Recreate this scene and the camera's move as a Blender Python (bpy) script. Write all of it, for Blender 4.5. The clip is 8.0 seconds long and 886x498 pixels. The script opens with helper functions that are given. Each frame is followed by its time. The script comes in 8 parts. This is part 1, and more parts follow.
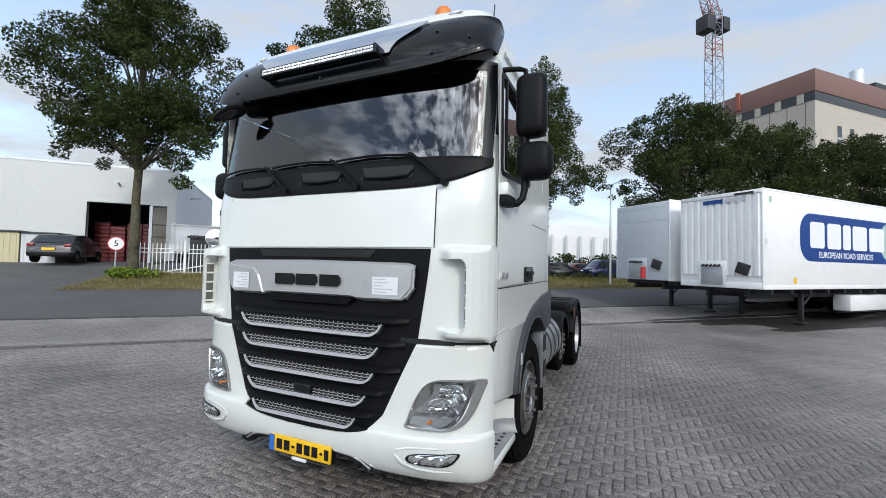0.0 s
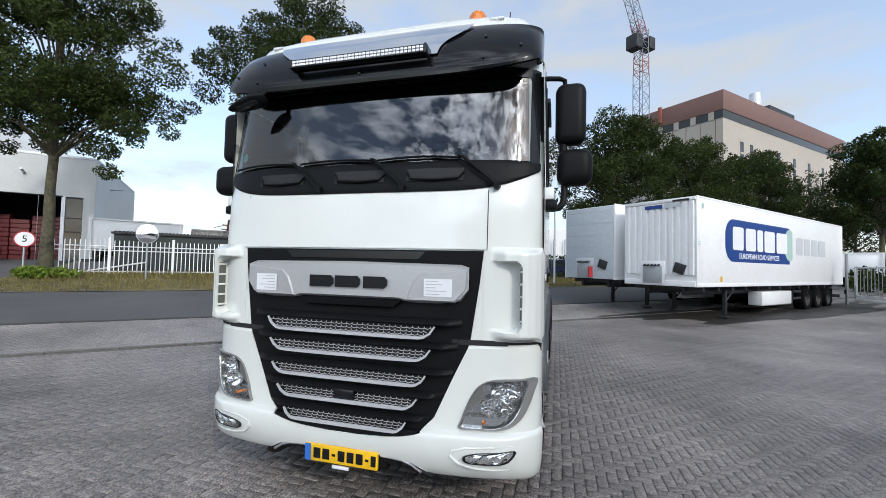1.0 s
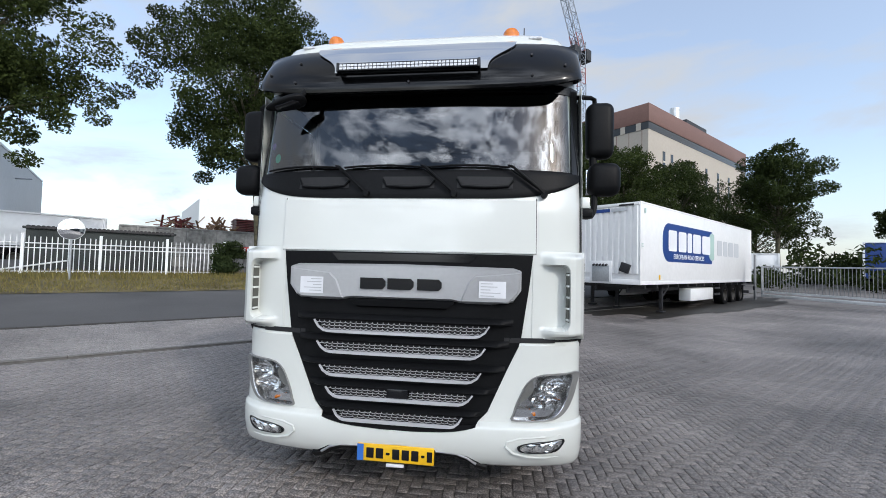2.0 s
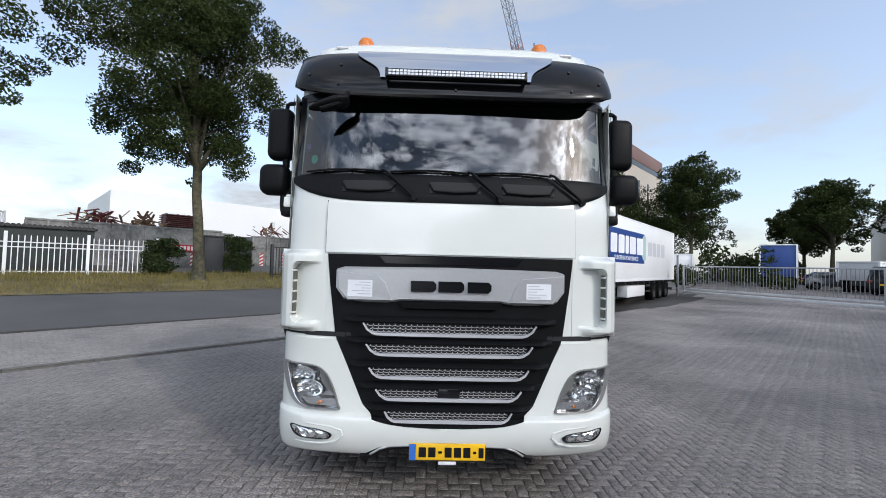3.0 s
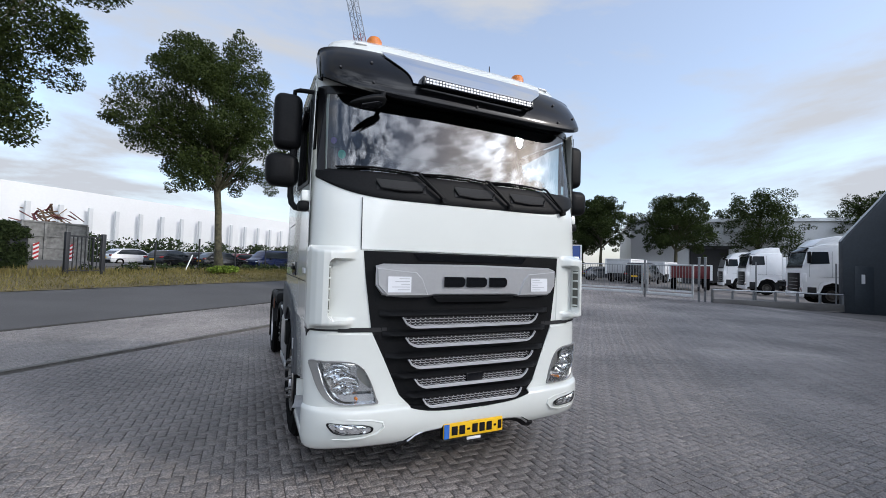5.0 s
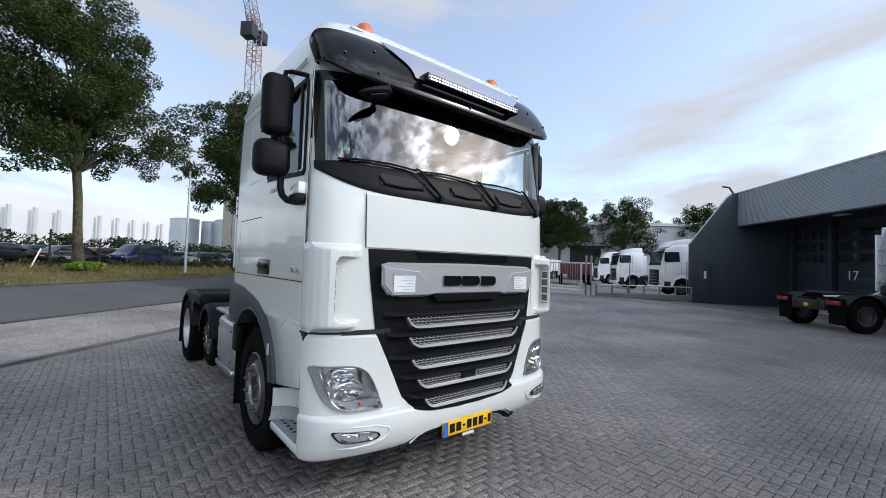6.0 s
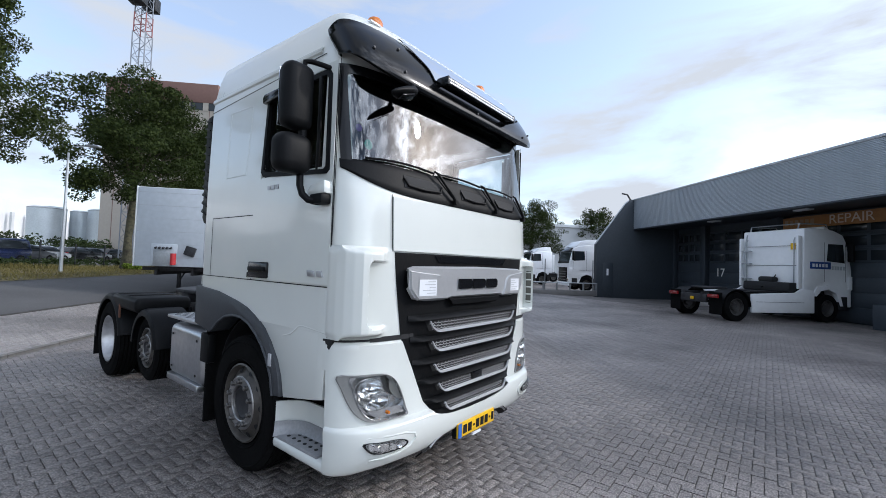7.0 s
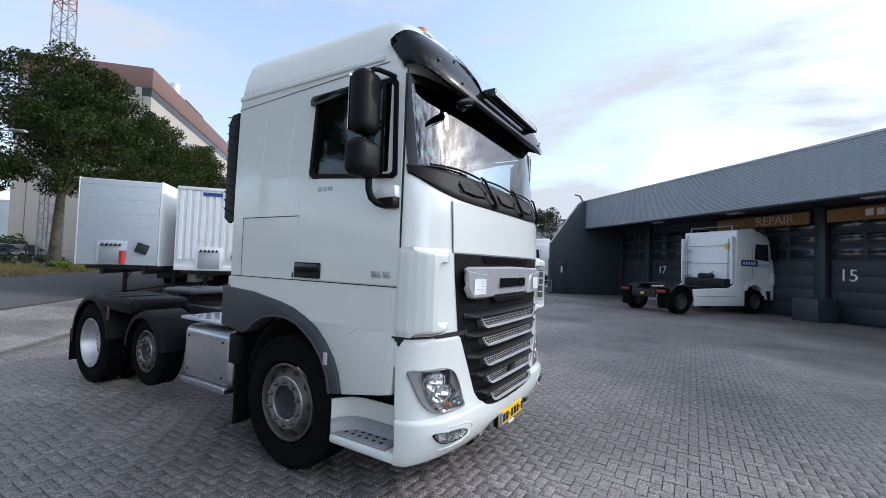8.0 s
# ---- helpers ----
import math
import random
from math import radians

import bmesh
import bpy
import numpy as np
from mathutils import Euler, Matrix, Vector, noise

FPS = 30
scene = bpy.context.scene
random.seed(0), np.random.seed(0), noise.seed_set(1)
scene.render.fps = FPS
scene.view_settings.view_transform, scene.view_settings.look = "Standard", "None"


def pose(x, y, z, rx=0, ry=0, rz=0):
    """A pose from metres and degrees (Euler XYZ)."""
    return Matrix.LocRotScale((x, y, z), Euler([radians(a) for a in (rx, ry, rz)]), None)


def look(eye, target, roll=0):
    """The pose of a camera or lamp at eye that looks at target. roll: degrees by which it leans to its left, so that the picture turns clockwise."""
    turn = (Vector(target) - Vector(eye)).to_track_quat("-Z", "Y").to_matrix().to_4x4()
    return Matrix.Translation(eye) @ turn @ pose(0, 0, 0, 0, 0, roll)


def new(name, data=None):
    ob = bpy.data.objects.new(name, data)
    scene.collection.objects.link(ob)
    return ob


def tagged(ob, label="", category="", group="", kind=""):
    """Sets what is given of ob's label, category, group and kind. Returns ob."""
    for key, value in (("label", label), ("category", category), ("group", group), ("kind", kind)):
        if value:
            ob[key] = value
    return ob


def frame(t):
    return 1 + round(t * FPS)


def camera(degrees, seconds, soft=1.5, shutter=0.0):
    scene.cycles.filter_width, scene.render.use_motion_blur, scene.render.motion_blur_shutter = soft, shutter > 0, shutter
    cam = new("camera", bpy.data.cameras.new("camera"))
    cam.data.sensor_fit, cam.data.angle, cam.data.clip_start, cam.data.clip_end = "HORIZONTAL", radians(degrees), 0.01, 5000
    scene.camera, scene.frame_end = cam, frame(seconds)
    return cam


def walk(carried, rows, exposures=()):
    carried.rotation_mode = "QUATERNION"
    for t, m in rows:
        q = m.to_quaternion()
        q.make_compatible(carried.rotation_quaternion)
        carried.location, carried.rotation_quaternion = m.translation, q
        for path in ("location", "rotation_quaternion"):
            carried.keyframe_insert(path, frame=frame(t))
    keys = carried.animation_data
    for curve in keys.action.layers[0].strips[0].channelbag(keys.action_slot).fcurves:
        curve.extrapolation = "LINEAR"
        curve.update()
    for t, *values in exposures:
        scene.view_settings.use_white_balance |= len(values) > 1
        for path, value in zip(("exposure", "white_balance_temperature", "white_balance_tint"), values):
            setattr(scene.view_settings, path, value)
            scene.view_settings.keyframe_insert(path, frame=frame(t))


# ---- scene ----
cam = camera(94.3, 8.0, soft=0.6)
METRES, EYE, TILT, LEAN, TURN = 6.112, 1.65, 0.0, 0.0, 24.0
ROWS = [
    (0.0, 0.0, 0.0, 0.0, -0.05, 2.17, -1.21),
    (0.5, -0.0568, 0.0038, -0.0055, -4.3, 2.19, -1.28),
    (1.0, -0.1153, 0.0047, 0.0007, -8.48, 2.19, -1.33),
    (1.5, -0.1761, 0.004, 0.0026, -12.61, 2.19, -1.37),
    (3.0, -0.3624, 0.0388, 0.0059, -25.46, 2.17, -1.49),
    (3.5, -0.4252, 0.0591, 0.007, -30.27, 2.15, -1.53),
    (4.0, -0.4894, 0.0753, 0.0037, -35.75, 2.14, -1.57),
    (4.5, -0.5378, 0.1044, 0.0031, -42.05, 2.12, -1.62),
    (6.0, -0.6529, 0.251, 0.0011, -63.5, 2.09, -1.91),
    (6.5, -0.6762, 0.3132, 0.0048, -70.05, 2.1, -1.95),
    (7.0, -0.7005, 0.3702, 0.0044, -75.7, 2.11, -1.99),
    (7.5, -0.7204, 0.4271, 0.0047, -80.07, 2.1, -2.02),
    (8.0, -0.7536, 0.486, 0.0041, -82.81, 1.98, -1.99),
]
walk(cam, [(t, pose(0, 0, EYE, TILT, LEAN, TURN) @ pose(METRES * x, METRES * y, METRES * z, 90 + pitch, roll, yaw)) for t, x, y, z, yaw, pitch, roll in ROWS],
     exposures=[(0.0, 0.75, 6400, 8.5), (4.0, 0.66, 6400, 12), (6.0, 0.74, 6300, 11.5), (8.0, 0.92, 6150, 11)])

# ---- world and sun ----
SUN_DIR = Vector((0.615, -0.63, 0.485)).normalized()
world = bpy.data.worlds.new("sky")
scene.world = world
world.use_nodes = True
wn, wl = world.node_tree.nodes, world.node_tree.links
wn.clear()
w_out = wn.new("ShaderNodeOutputWorld")
w_bg = wn.new("ShaderNodeBackground")
w_bg.inputs["Strength"].default_value = 0.19
w_sky = wn.new("ShaderNodeTexSky")
w_sky.sky_type = "NISHITA"
w_sky.sun_disc = False
w_sky.sun_elevation = math.asin(SUN_DIR.z)
w_sky.sun_rotation = math.atan2(SUN_DIR.x, SUN_DIR.y)
w_sky.dust_density = 1.1
w_tc = wn.new("ShaderNodeTexCoord")
w_map = wn.new("ShaderNodeMapping")
w_map.inputs["Scale"].default_value = (1.0, 1.0, 3.2)
w_noise = wn.new("ShaderNodeTexNoise")
w_noise.inputs["Scale"].default_value = 2.1
w_noise.inputs["Detail"].default_value = 9.0
w_noise.inputs["Roughness"].default_value = 0.58
w_noise.inputs["Distortion"].default_value = 0.35
w_ramp = wn.new("ShaderNodeValToRGB")
w_ramp.color_ramp.elements[0].position = 0.43
w_ramp.color_ramp.elements[1].position = 0.62
w_mix = wn.new("ShaderNodeMix")
w_mix.data_type = "RGBA"
wl.new(w_tc.outputs["Generated"], w_map.inputs["Vector"])
wl.new(w_map.outputs["Vector"], w_noise.inputs["Vector"])
wl.new(w_noise.outputs["Fac"], w_ramp.inputs["Fac"])
w_ramp.color_ramp.elements[0].color = (0.38, 0.38, 0.38, 1)
w_dot = wn.new("ShaderNodeVectorMath")
w_dot.operation = "DOT_PRODUCT"
w_dot.inputs[1].default_value = SUN_DIR
w_max = wn.new("ShaderNodeMath")
w_max.operation = "MAXIMUM"
w_max.inputs[1].default_value = 0.0
w_pow = wn.new("ShaderNodeMath")
w_pow.operation = "POWER"
w_pow.inputs[1].default_value = 40.0
w_mad = wn.new("ShaderNodeMath")
w_mad.operation = "MULTIPLY_ADD"
w_mad.inputs[1].default_value = 0.5
w_mad.inputs[2].default_value = 1.0
w_cloud = wn.new("ShaderNodeVectorMath")
w_cloud.operation = "SCALE"
w_cloud.inputs[0].default_value = (2.02, 2.14, 2.30)
wl.new(w_tc.outputs["Generated"], w_dot.inputs[0])
wl.new(w_dot.outputs["Value"], w_max.inputs[0])
wl.new(w_max.outputs[0], w_pow.inputs[0])
# broken cloud in front of the sun: bright edges and dark bellies
w_noise2 = wn.new("ShaderNodeTexNoise")
w_noise2.inputs["Scale"].default_value = 9.0
w_noise2.inputs["Detail"].default_value = 8.0
w_noise2.inputs["Roughness"].default_value = 0.58
w_range = wn.new("ShaderNodeMapRange")
w_range.inputs["From Min"].default_value = 0.45
w_range.inputs["From Max"].default_value = 0.68
w_range.inputs["To Min"].default_value = 0.0
w_range.inputs["To Max"].default_value = 4.0
w_lit = wn.new("ShaderNodeMath")
w_lit.operation = "MULTIPLY"
wl.new(w_map.outputs["Vector"], w_noise2.inputs["Vector"])
wl.new(w_noise2.outputs["Fac"], w_range.inputs["Value"])
wl.new(w_pow.outputs[0], w_lit.inputs[0])
wl.new(w_range.outputs["Result"], w_lit.inputs[1])
wl.new(w_lit.outputs[0], w_mad.inputs[0])
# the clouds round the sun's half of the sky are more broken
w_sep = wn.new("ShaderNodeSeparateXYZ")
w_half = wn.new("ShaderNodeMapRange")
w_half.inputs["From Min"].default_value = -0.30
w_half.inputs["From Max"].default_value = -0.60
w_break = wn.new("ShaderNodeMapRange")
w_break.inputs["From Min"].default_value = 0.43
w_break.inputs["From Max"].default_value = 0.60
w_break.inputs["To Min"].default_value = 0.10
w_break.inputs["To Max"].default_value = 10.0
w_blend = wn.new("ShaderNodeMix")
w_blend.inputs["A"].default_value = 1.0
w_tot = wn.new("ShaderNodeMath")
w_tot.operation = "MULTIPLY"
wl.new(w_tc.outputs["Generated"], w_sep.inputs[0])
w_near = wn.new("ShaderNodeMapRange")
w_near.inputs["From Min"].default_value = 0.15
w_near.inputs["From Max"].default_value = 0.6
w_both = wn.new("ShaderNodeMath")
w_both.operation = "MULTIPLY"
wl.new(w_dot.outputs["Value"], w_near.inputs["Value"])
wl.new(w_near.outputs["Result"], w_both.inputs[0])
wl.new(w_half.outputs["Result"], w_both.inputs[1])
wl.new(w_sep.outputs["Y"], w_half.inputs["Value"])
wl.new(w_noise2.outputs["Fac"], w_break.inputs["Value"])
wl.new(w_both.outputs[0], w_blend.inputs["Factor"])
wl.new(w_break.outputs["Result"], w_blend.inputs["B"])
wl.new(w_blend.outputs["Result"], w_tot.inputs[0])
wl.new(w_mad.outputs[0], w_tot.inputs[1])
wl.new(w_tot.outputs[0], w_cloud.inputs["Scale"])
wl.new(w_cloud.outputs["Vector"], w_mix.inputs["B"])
# pale haze towards the horizon
w_haze = wn.new("ShaderNodeMapRange")
w_haze.inputs["From Min"].default_value = 0.34
w_haze.inputs["From Max"].default_value = 0.0
w_haze.inputs["To Min"].default_value = 0.0
w_haze.inputs["To Max"].default_value = 0.75
w_cover = wn.new("ShaderNodeMath")
w_cover.operation = "MAXIMUM"
wl.new(w_sep.outputs["Z"], w_haze.inputs["Value"])
wl.new(w_haze.outputs["Result"], w_cover.inputs[0])
wl.new(w_ramp.outputs["Color"], w_cover.inputs[1])
wl.new(w_cover.outputs[0], w_mix.inputs["Factor"])
wl.new(w_sky.outputs["Color"], w_mix.inputs["A"])
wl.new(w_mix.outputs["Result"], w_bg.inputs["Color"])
wl.new(w_bg.outputs["Background"], w_out.inputs["Surface"])

sun_data = bpy.data.lights.new("sun", "SUN")
sun_data.energy = 0.8
sun_data.angle = radians(2.2)
sun_data.color = (1.0, 0.95, 0.87)
sun = new("sun", sun_data)
sun.matrix_world = look(SUN_DIR * 50, (0, 0, 0))


# ---- materials ----
def material(name, color, rough=0.5, metal=0.0, scale=0.0, amount=0.25, bump=0.0, coat=0.0, scale2=0.0, spec=0.5):
    """A principled material whose colour and relief vary at two scales in object space."""
    m = bpy.data.materials.new(name)
    m.use_nodes = True
    nt = m.node_tree
    b = nt.nodes["Principled BSDF"]
    b.inputs["Base Color"].default_value = (*color, 1)
    b.inputs["Roughness"].default_value = rough
    b.inputs["Metallic"].default_value = metal
    b.inputs["Specular IOR Level"].default_value = spec
    b.inputs["Coat Weight"].default_value = coat
    b.inputs["Coat Roughness"].default_value = 0.05
    if scale:
        tc = nt.nodes.new("ShaderNodeTexCoord")
        n1 = nt.nodes.new("ShaderNodeTexNoise")
        n1.inputs["Scale"].default_value = scale
        n1.inputs["Detail"].default_value = 6
        n2 = nt.nodes.new("ShaderNodeTexNoise")
        n2.inputs["Scale"].default_value = scale2 or scale * 0.08
        n2.inputs["Detail"].default_value = 4
        add = nt.nodes.new("ShaderNodeMath")
        add.operation = "ADD"
        rmp = nt.nodes.new("ShaderNodeMapRange")
        rmp.inputs["From Min"].default_value = 0.7
        rmp.inputs["From Max"].default_value = 1.3
        rmp.inputs["To Min"].default_value = 1 - amount
        rmp.inputs["To Max"].default_value = 1 + amount
        mul = nt.nodes.new("ShaderNodeVectorMath")
        mul.operation = "SCALE"
        mul.inputs[0].default_value = color
        for nz in (n1, n2):
            nt.links.new(tc.outputs["Object"], nz.inputs["Vector"])
        nt.links.new(n1.outputs["Fac"], add.inputs[0])
        nt.links.new(n2.outputs["Fac"], add.inputs[1])
        nt.links.new(add.outputs[0], rmp.inputs["Value"])
        nt.links.new(rmp.outputs["Result"], mul.inputs["Scale"])
        nt.links.new(mul.outputs["Vector"], b.inputs["Base Color"])
        if bump:
            bp = nt.nodes.new("ShaderNodeBump")
            bp.inputs["Strength"].default_value = bump
            bp.inputs["Distance"].default_value = 0.01
            nt.links.new(n1.outputs["Fac"], bp.inputs["Height"])
            nt.links.new(bp.outputs["Normal"], b.inputs["Normal"])
    return m


def glass(name, tint, ior=1.5, rough=0.0):
    """A thin pane: clear, tinted, and mirroring more at a slant."""
    m = bpy.data.materials.new(name)
    m.use_nodes = True
    nt = m.node_tree
    nt.nodes.remove(nt.nodes["Principled BSDF"])
    tr = nt.nodes.new("ShaderNodeBsdfTransparent")
    tr.inputs["Color"].default_value = (*tint, 1)
    gl = nt.nodes.new("ShaderNodeBsdfGlossy")
    gl.inputs["Roughness"].default_value = rough
    fr = nt.nodes.new("ShaderNodeFresnel")
    fr.inputs["IOR"].default_value = ior
    mix = nt.nodes.new("ShaderNodeMixShader")
    nt.links.new(fr.outputs["Fac"], mix.inputs["Fac"])
    nt.links.new(tr.outputs["BSDF"], mix.inputs[1])
    nt.links.new(gl.outputs["BSDF"], mix.inputs[2])
    nt.links.new(mix.outputs["Shader"], nt.nodes["Material Output"].inputs["Surface"])
    return m


white_paint = material("white_paint", (0.690, 0.712, 0.678), 0.25, 0, 3.0, 0.02, coat=0.8)
black_plastic = material("black_plastic", (0.0052, 0.0056, 0.0064), 0.5, 0, 60, 0.25, 0.08, spec=0.13)
grey_plastic = material("grey_plastic", (0.042, 0.046, 0.053), 0.55, 0, 60, 0.15, 0.08)
gloss_black = material("gloss_black", (0.006, 0.0065, 0.008), 0.18, spec=0.4)
visor_plastic = material("visor_plastic", (0.005, 0.0052, 0.006), 0.12, 0, 4, 0.2, spec=0.28)
chrome = material("chrome", (0.80, 0.82, 0.85), 0.08, 1.0)
brushed_metal = material("brushed_metal", (0.55, 0.56, 0.58), 0.32, 1.0, 25, 0.12, 0.03)
silver_paint = material("silver_paint", (0.44, 0.445, 0.455), 0.34, 0.4, 40, 0.04)
dark_metal = material("dark_metal", (0.03, 0.03, 0.034), 0.55, 0.3, 20, 0.35, 0.1)
galvanised = material("galvanised", (0.42, 0.44, 0.46), 0.45, 0.7, 14, 0.15, 0.05)
rubber = material("rubber", (0.006, 0.006, 0.0062), 0.9, 0, 40, 0.35, 0.15, spec=0.06)
rim_metal = material("rim_metal", (0.075, 0.068, 0.060), 0.45, 0.25, 18, 0.4, 0.05)
dish_metal = material("dish_metal", (0.42, 0.42, 0.43), 0.34, 0.6, 14, 0.3)
rust_brown = material("rust_brown", (0.12, 0.05, 0.03), 0.7, 0.2, 15, 0.4, 0.1)
screen_glass = glass("screen_glass", (0.56, 0.64, 0.65), 2.1)
side_glass = glass("side_glass", (0.80, 0.86, 0.86), 1.6)
orange_lens = material("orange_lens", (0.62, 0.17, 0.01), 0.2, 0, 20, 0.15, coat=0.5)
red_lens = material("red_lens", (0.22, 0.010, 0.012), 0.2, coat=0.5)
label_white = material("label_white", (0.72, 0.735, 0.76), 0.6, 0, 30, 0.04)
plate_yellow = material("plate_yellow", (0.80, 0.47, 0.01), 0.4, 0, 30, 0.05)
plate_blue = material("plate_blue", (0.03, 0.14, 0.5), 0.4)
logo_blue = material("logo_blue", (0.012, 0.05, 0.22), 0.4, 0, 8, 0.06)
logo_grey = material("logo_grey", (0.48, 0.50, 0.52), 0.5)
logo_green = material("logo_green", (0.36, 0.50, 0.46), 0.5)
interior_dark = material("interior_dark", (0.010, 0.0105, 0.012), 0.75, 0, 30, 0.2)
interior_grey = material("interior_grey", (0.035, 0.035, 0.037), 0.8, 0, 30, 0.15)

# ---- ground shape ----
ROOT2 = math.sqrt(2)


def place(u, n):
    """The yard's plan: u runs along the road, n away from the yard across it."""
    return ((u - n) / ROOT2, (u + n) / ROOT2)


def soft(t, w):
    return w * np.logaddexp(0, np.asarray(t, float) / w)


def ground_z(x, y):
    """The height of the ground: the yard is level, and the land climbs gently past the gutter."""
    x, y = np.asarray(x, float), np.asarray(y, float)
    n, u = (y - x) / ROOT2, (y + x) / ROOT2
    rise = 0.073 * soft(n - 10.0, 0.6) + 0.028 * soft(x - 6.0, 0.8) / (1 + np.exp(np.clip(-(n + 5.5) / 1.5, -40, 40))) * (n < 60)
    k = np.clip((u - 5.0) / 20.0, 0, 1)
    cap = 1.42 - 0.78 * k * k * (3 - 2 * k)
    cap = np.where(n < 8, np.minimum(cap, 0.45), cap)
    return rise - soft(rise - cap, 0.05)


def gz(x, y):
    return float(ground_z(x, y))


# ---- mesh helpers ----
def mesh_of(name, verts, faces, mat, smooth=0.0):
    me = bpy.data.meshes.new(name)
    me.from_pydata([tuple(v) for v in verts], [], [tuple(f) for f in faces])
    me.materials.append(mat)
    if smooth:
        me.shade_smooth()
        me.set_sharp_from_angle(angle=radians(smooth))
    me.update()
    return me


def link(name, me, parent=None, label=""):
    ob = new(name, me)
    if parent is not None:
        ob.parent = parent
    if label:
        ob["label"] = label
    return ob


def empty(name, at, turn, label, category, group="", kind=""):
    ob = new(name)
    ob.empty_display_size = 0.2
    ob.matrix_world = pose(*at, 0, 0, turn)
    return tagged(ob, label, category, group, kind)


def bm_mesh(name, bm, mat, smooth=0.0):
    me = bpy.data.meshes.new(name)
    bmesh.ops.recalc_face_normals(bm, faces=bm.faces)
    bm.to_mesh(me)
    bm.free()
    me.materials.append(mat)
    if smooth:
        me.shade_smooth()
        me.set_sharp_from_angle(angle=radians(smooth))
    return me


def part(name, bm, mat, parent, label="", smooth=35.0):
    return link(name, bm_mesh(name, bm, mat, smooth), parent, label)


def box(x0, x1, y0, y1, z0, z1, bevel=0.0, seg=2, into=None):
    """A box with rounded edges, as a bmesh; into adds it to another."""
    bm = bmesh.new()
    bmesh.ops.create_cube(bm, size=1.0)
    for v in bm.verts:
        v.co = Vector(((x0 + x1) / 2 + v.co.x * (x1 - x0), (y0 + y1) / 2 + v.co.y * (y1 - y0), (z0 + z1) / 2 + v.co.z * (z1 - z0)))
    if bevel:
        bmesh.ops.bevel(bm, geom=bm.edges[:], offset=bevel, segments=seg, affect="EDGES", profile=0.5)
    return merge(into, bm)


def merge(into, bm):
    if into is None:
        return bm
    t = bpy.data.meshes.new("t")
    bm.to_mesh(t)
    bm.free()
    into.from_mesh(t)
    bpy.data.meshes.remove(t)
    return into


def moved(bm, m):
    bmesh.ops.transform(bm, matrix=m, verts=bm.verts)
    return bm


def prism(points, y0, y1, axis="y", bevel=0.0, into=None):
    """An outline swept along an axis, between two depths. Points are (a, b) across that axis: (x, z) for y, (y, z) for x, (x, y) for z."""
    def co(a, b, d):
        return {"y": (a, d, b), "x": (d, a, b), "z": (a, b, d)}[axis]
    bm = bmesh.new()
    lo = [bm.verts.new(co(a, b, y0)) for a, b in points]
    hi = [bm.verts.new(co(a, b, y1)) for a, b in points]
    k = len(points)
    bm.faces.new(lo)
    bm.faces.new(hi[::-1])
    for i in range(k):
        bm.faces.new((lo[i], lo[(i + 1) % k], hi[(i + 1) % k], hi[i]))
    bmesh.ops.recalc_face_normals(bm, faces=bm.faces)
    if bevel:
        bmesh.ops.bevel(bm, geom=bm.edges[:], offset=bevel, segments=2, affect="EDGES", profile=0.5)
    return merge(into, bm)


def facing(bm, way):
    """Turn the faces of a thin pane so that they look one way."""
    way = Vector(way)
    bm.normal_update()
    for f in bm.faces[:]:
        if f.normal.dot(way) < 0:
            f.normal_flip()
    return bm


def tube(points, radius, sides=10, into=None, caps=True):
    """A round bar along a line of points; radius may be a list."""
    bm = bmesh.new()
    pts = [Vector(p) for p in points]
    rads = radius if isinstance(radius, (list, tuple)) else [radius] * len(pts)
    rings = []
    a = None
    for i, p in enumerate(pts):
        d = (pts[min(i + 1, len(pts) - 1)] - pts[max(i - 1, 0)]).normalized()
        if a is None:
            a = d.cross(Vector((0, 0, 1)))
            if a.length < 0.3:
                a = d.cross(Vector((1, 0, 0)))
        else:
            a = a - d * a.dot(d)
        a.normalize()
        b = a.cross(d).normalized()
        rings.append([bm.verts.new(p + (a * math.cos(q) + b * math.sin(q)) * rads[i]) for q in [2 * math.pi * k / sides for k in range(sides)]])
    for r0, r1 in zip(rings, rings[1:]):
        for k in range(sides):
            bm.faces.new((r0[k], r0[(k + 1) % sides], r1[(k + 1) % sides], r1[k]))
    if caps:
        bm.faces.new(rings[0][::-1])
        bm.faces.new(rings[-1])
    return merge(into, bm)


def lathe(profile, axis="x", sides=40, closed=False, into=None, caps=True):
    """A turned body: profile of (along, radius) about an axis."""
    bm = bmesh.new()
    rings = []
    for a, r in profile:
        ring = []
        for k in range(sides):
            q = 2 * math.pi * k / sides
            c, s = r * math.cos(q), r * math.sin(q)
            ring.append(bm.verts.new({"x": (a, c, s), "y": (c, a, s), "z": (c, s, a)}[axis]))
        rings.append(ring)
    pairs = list(zip(rings, rings[1:])) + ([(rings[-1], rings[0])] if closed else [])
    for r0, r1 in pairs:
        for k in range(sides):
            bm.faces.new((r0[k], r0[(k + 1) % sides], r1[(k + 1) % sides], r1[k]))
    if caps and not closed:
        for ring, flip in ((rings[0], True), (rings[-1], False)):
            if (ring[0].co - ring[sides // 2].co).length > 1e-4:
                bm.faces.new(ring[::-1] if flip else ring)
    bmesh.ops.remove_doubles(bm, verts=bm.verts, dist=1e-5)
    return merge(into, bm)


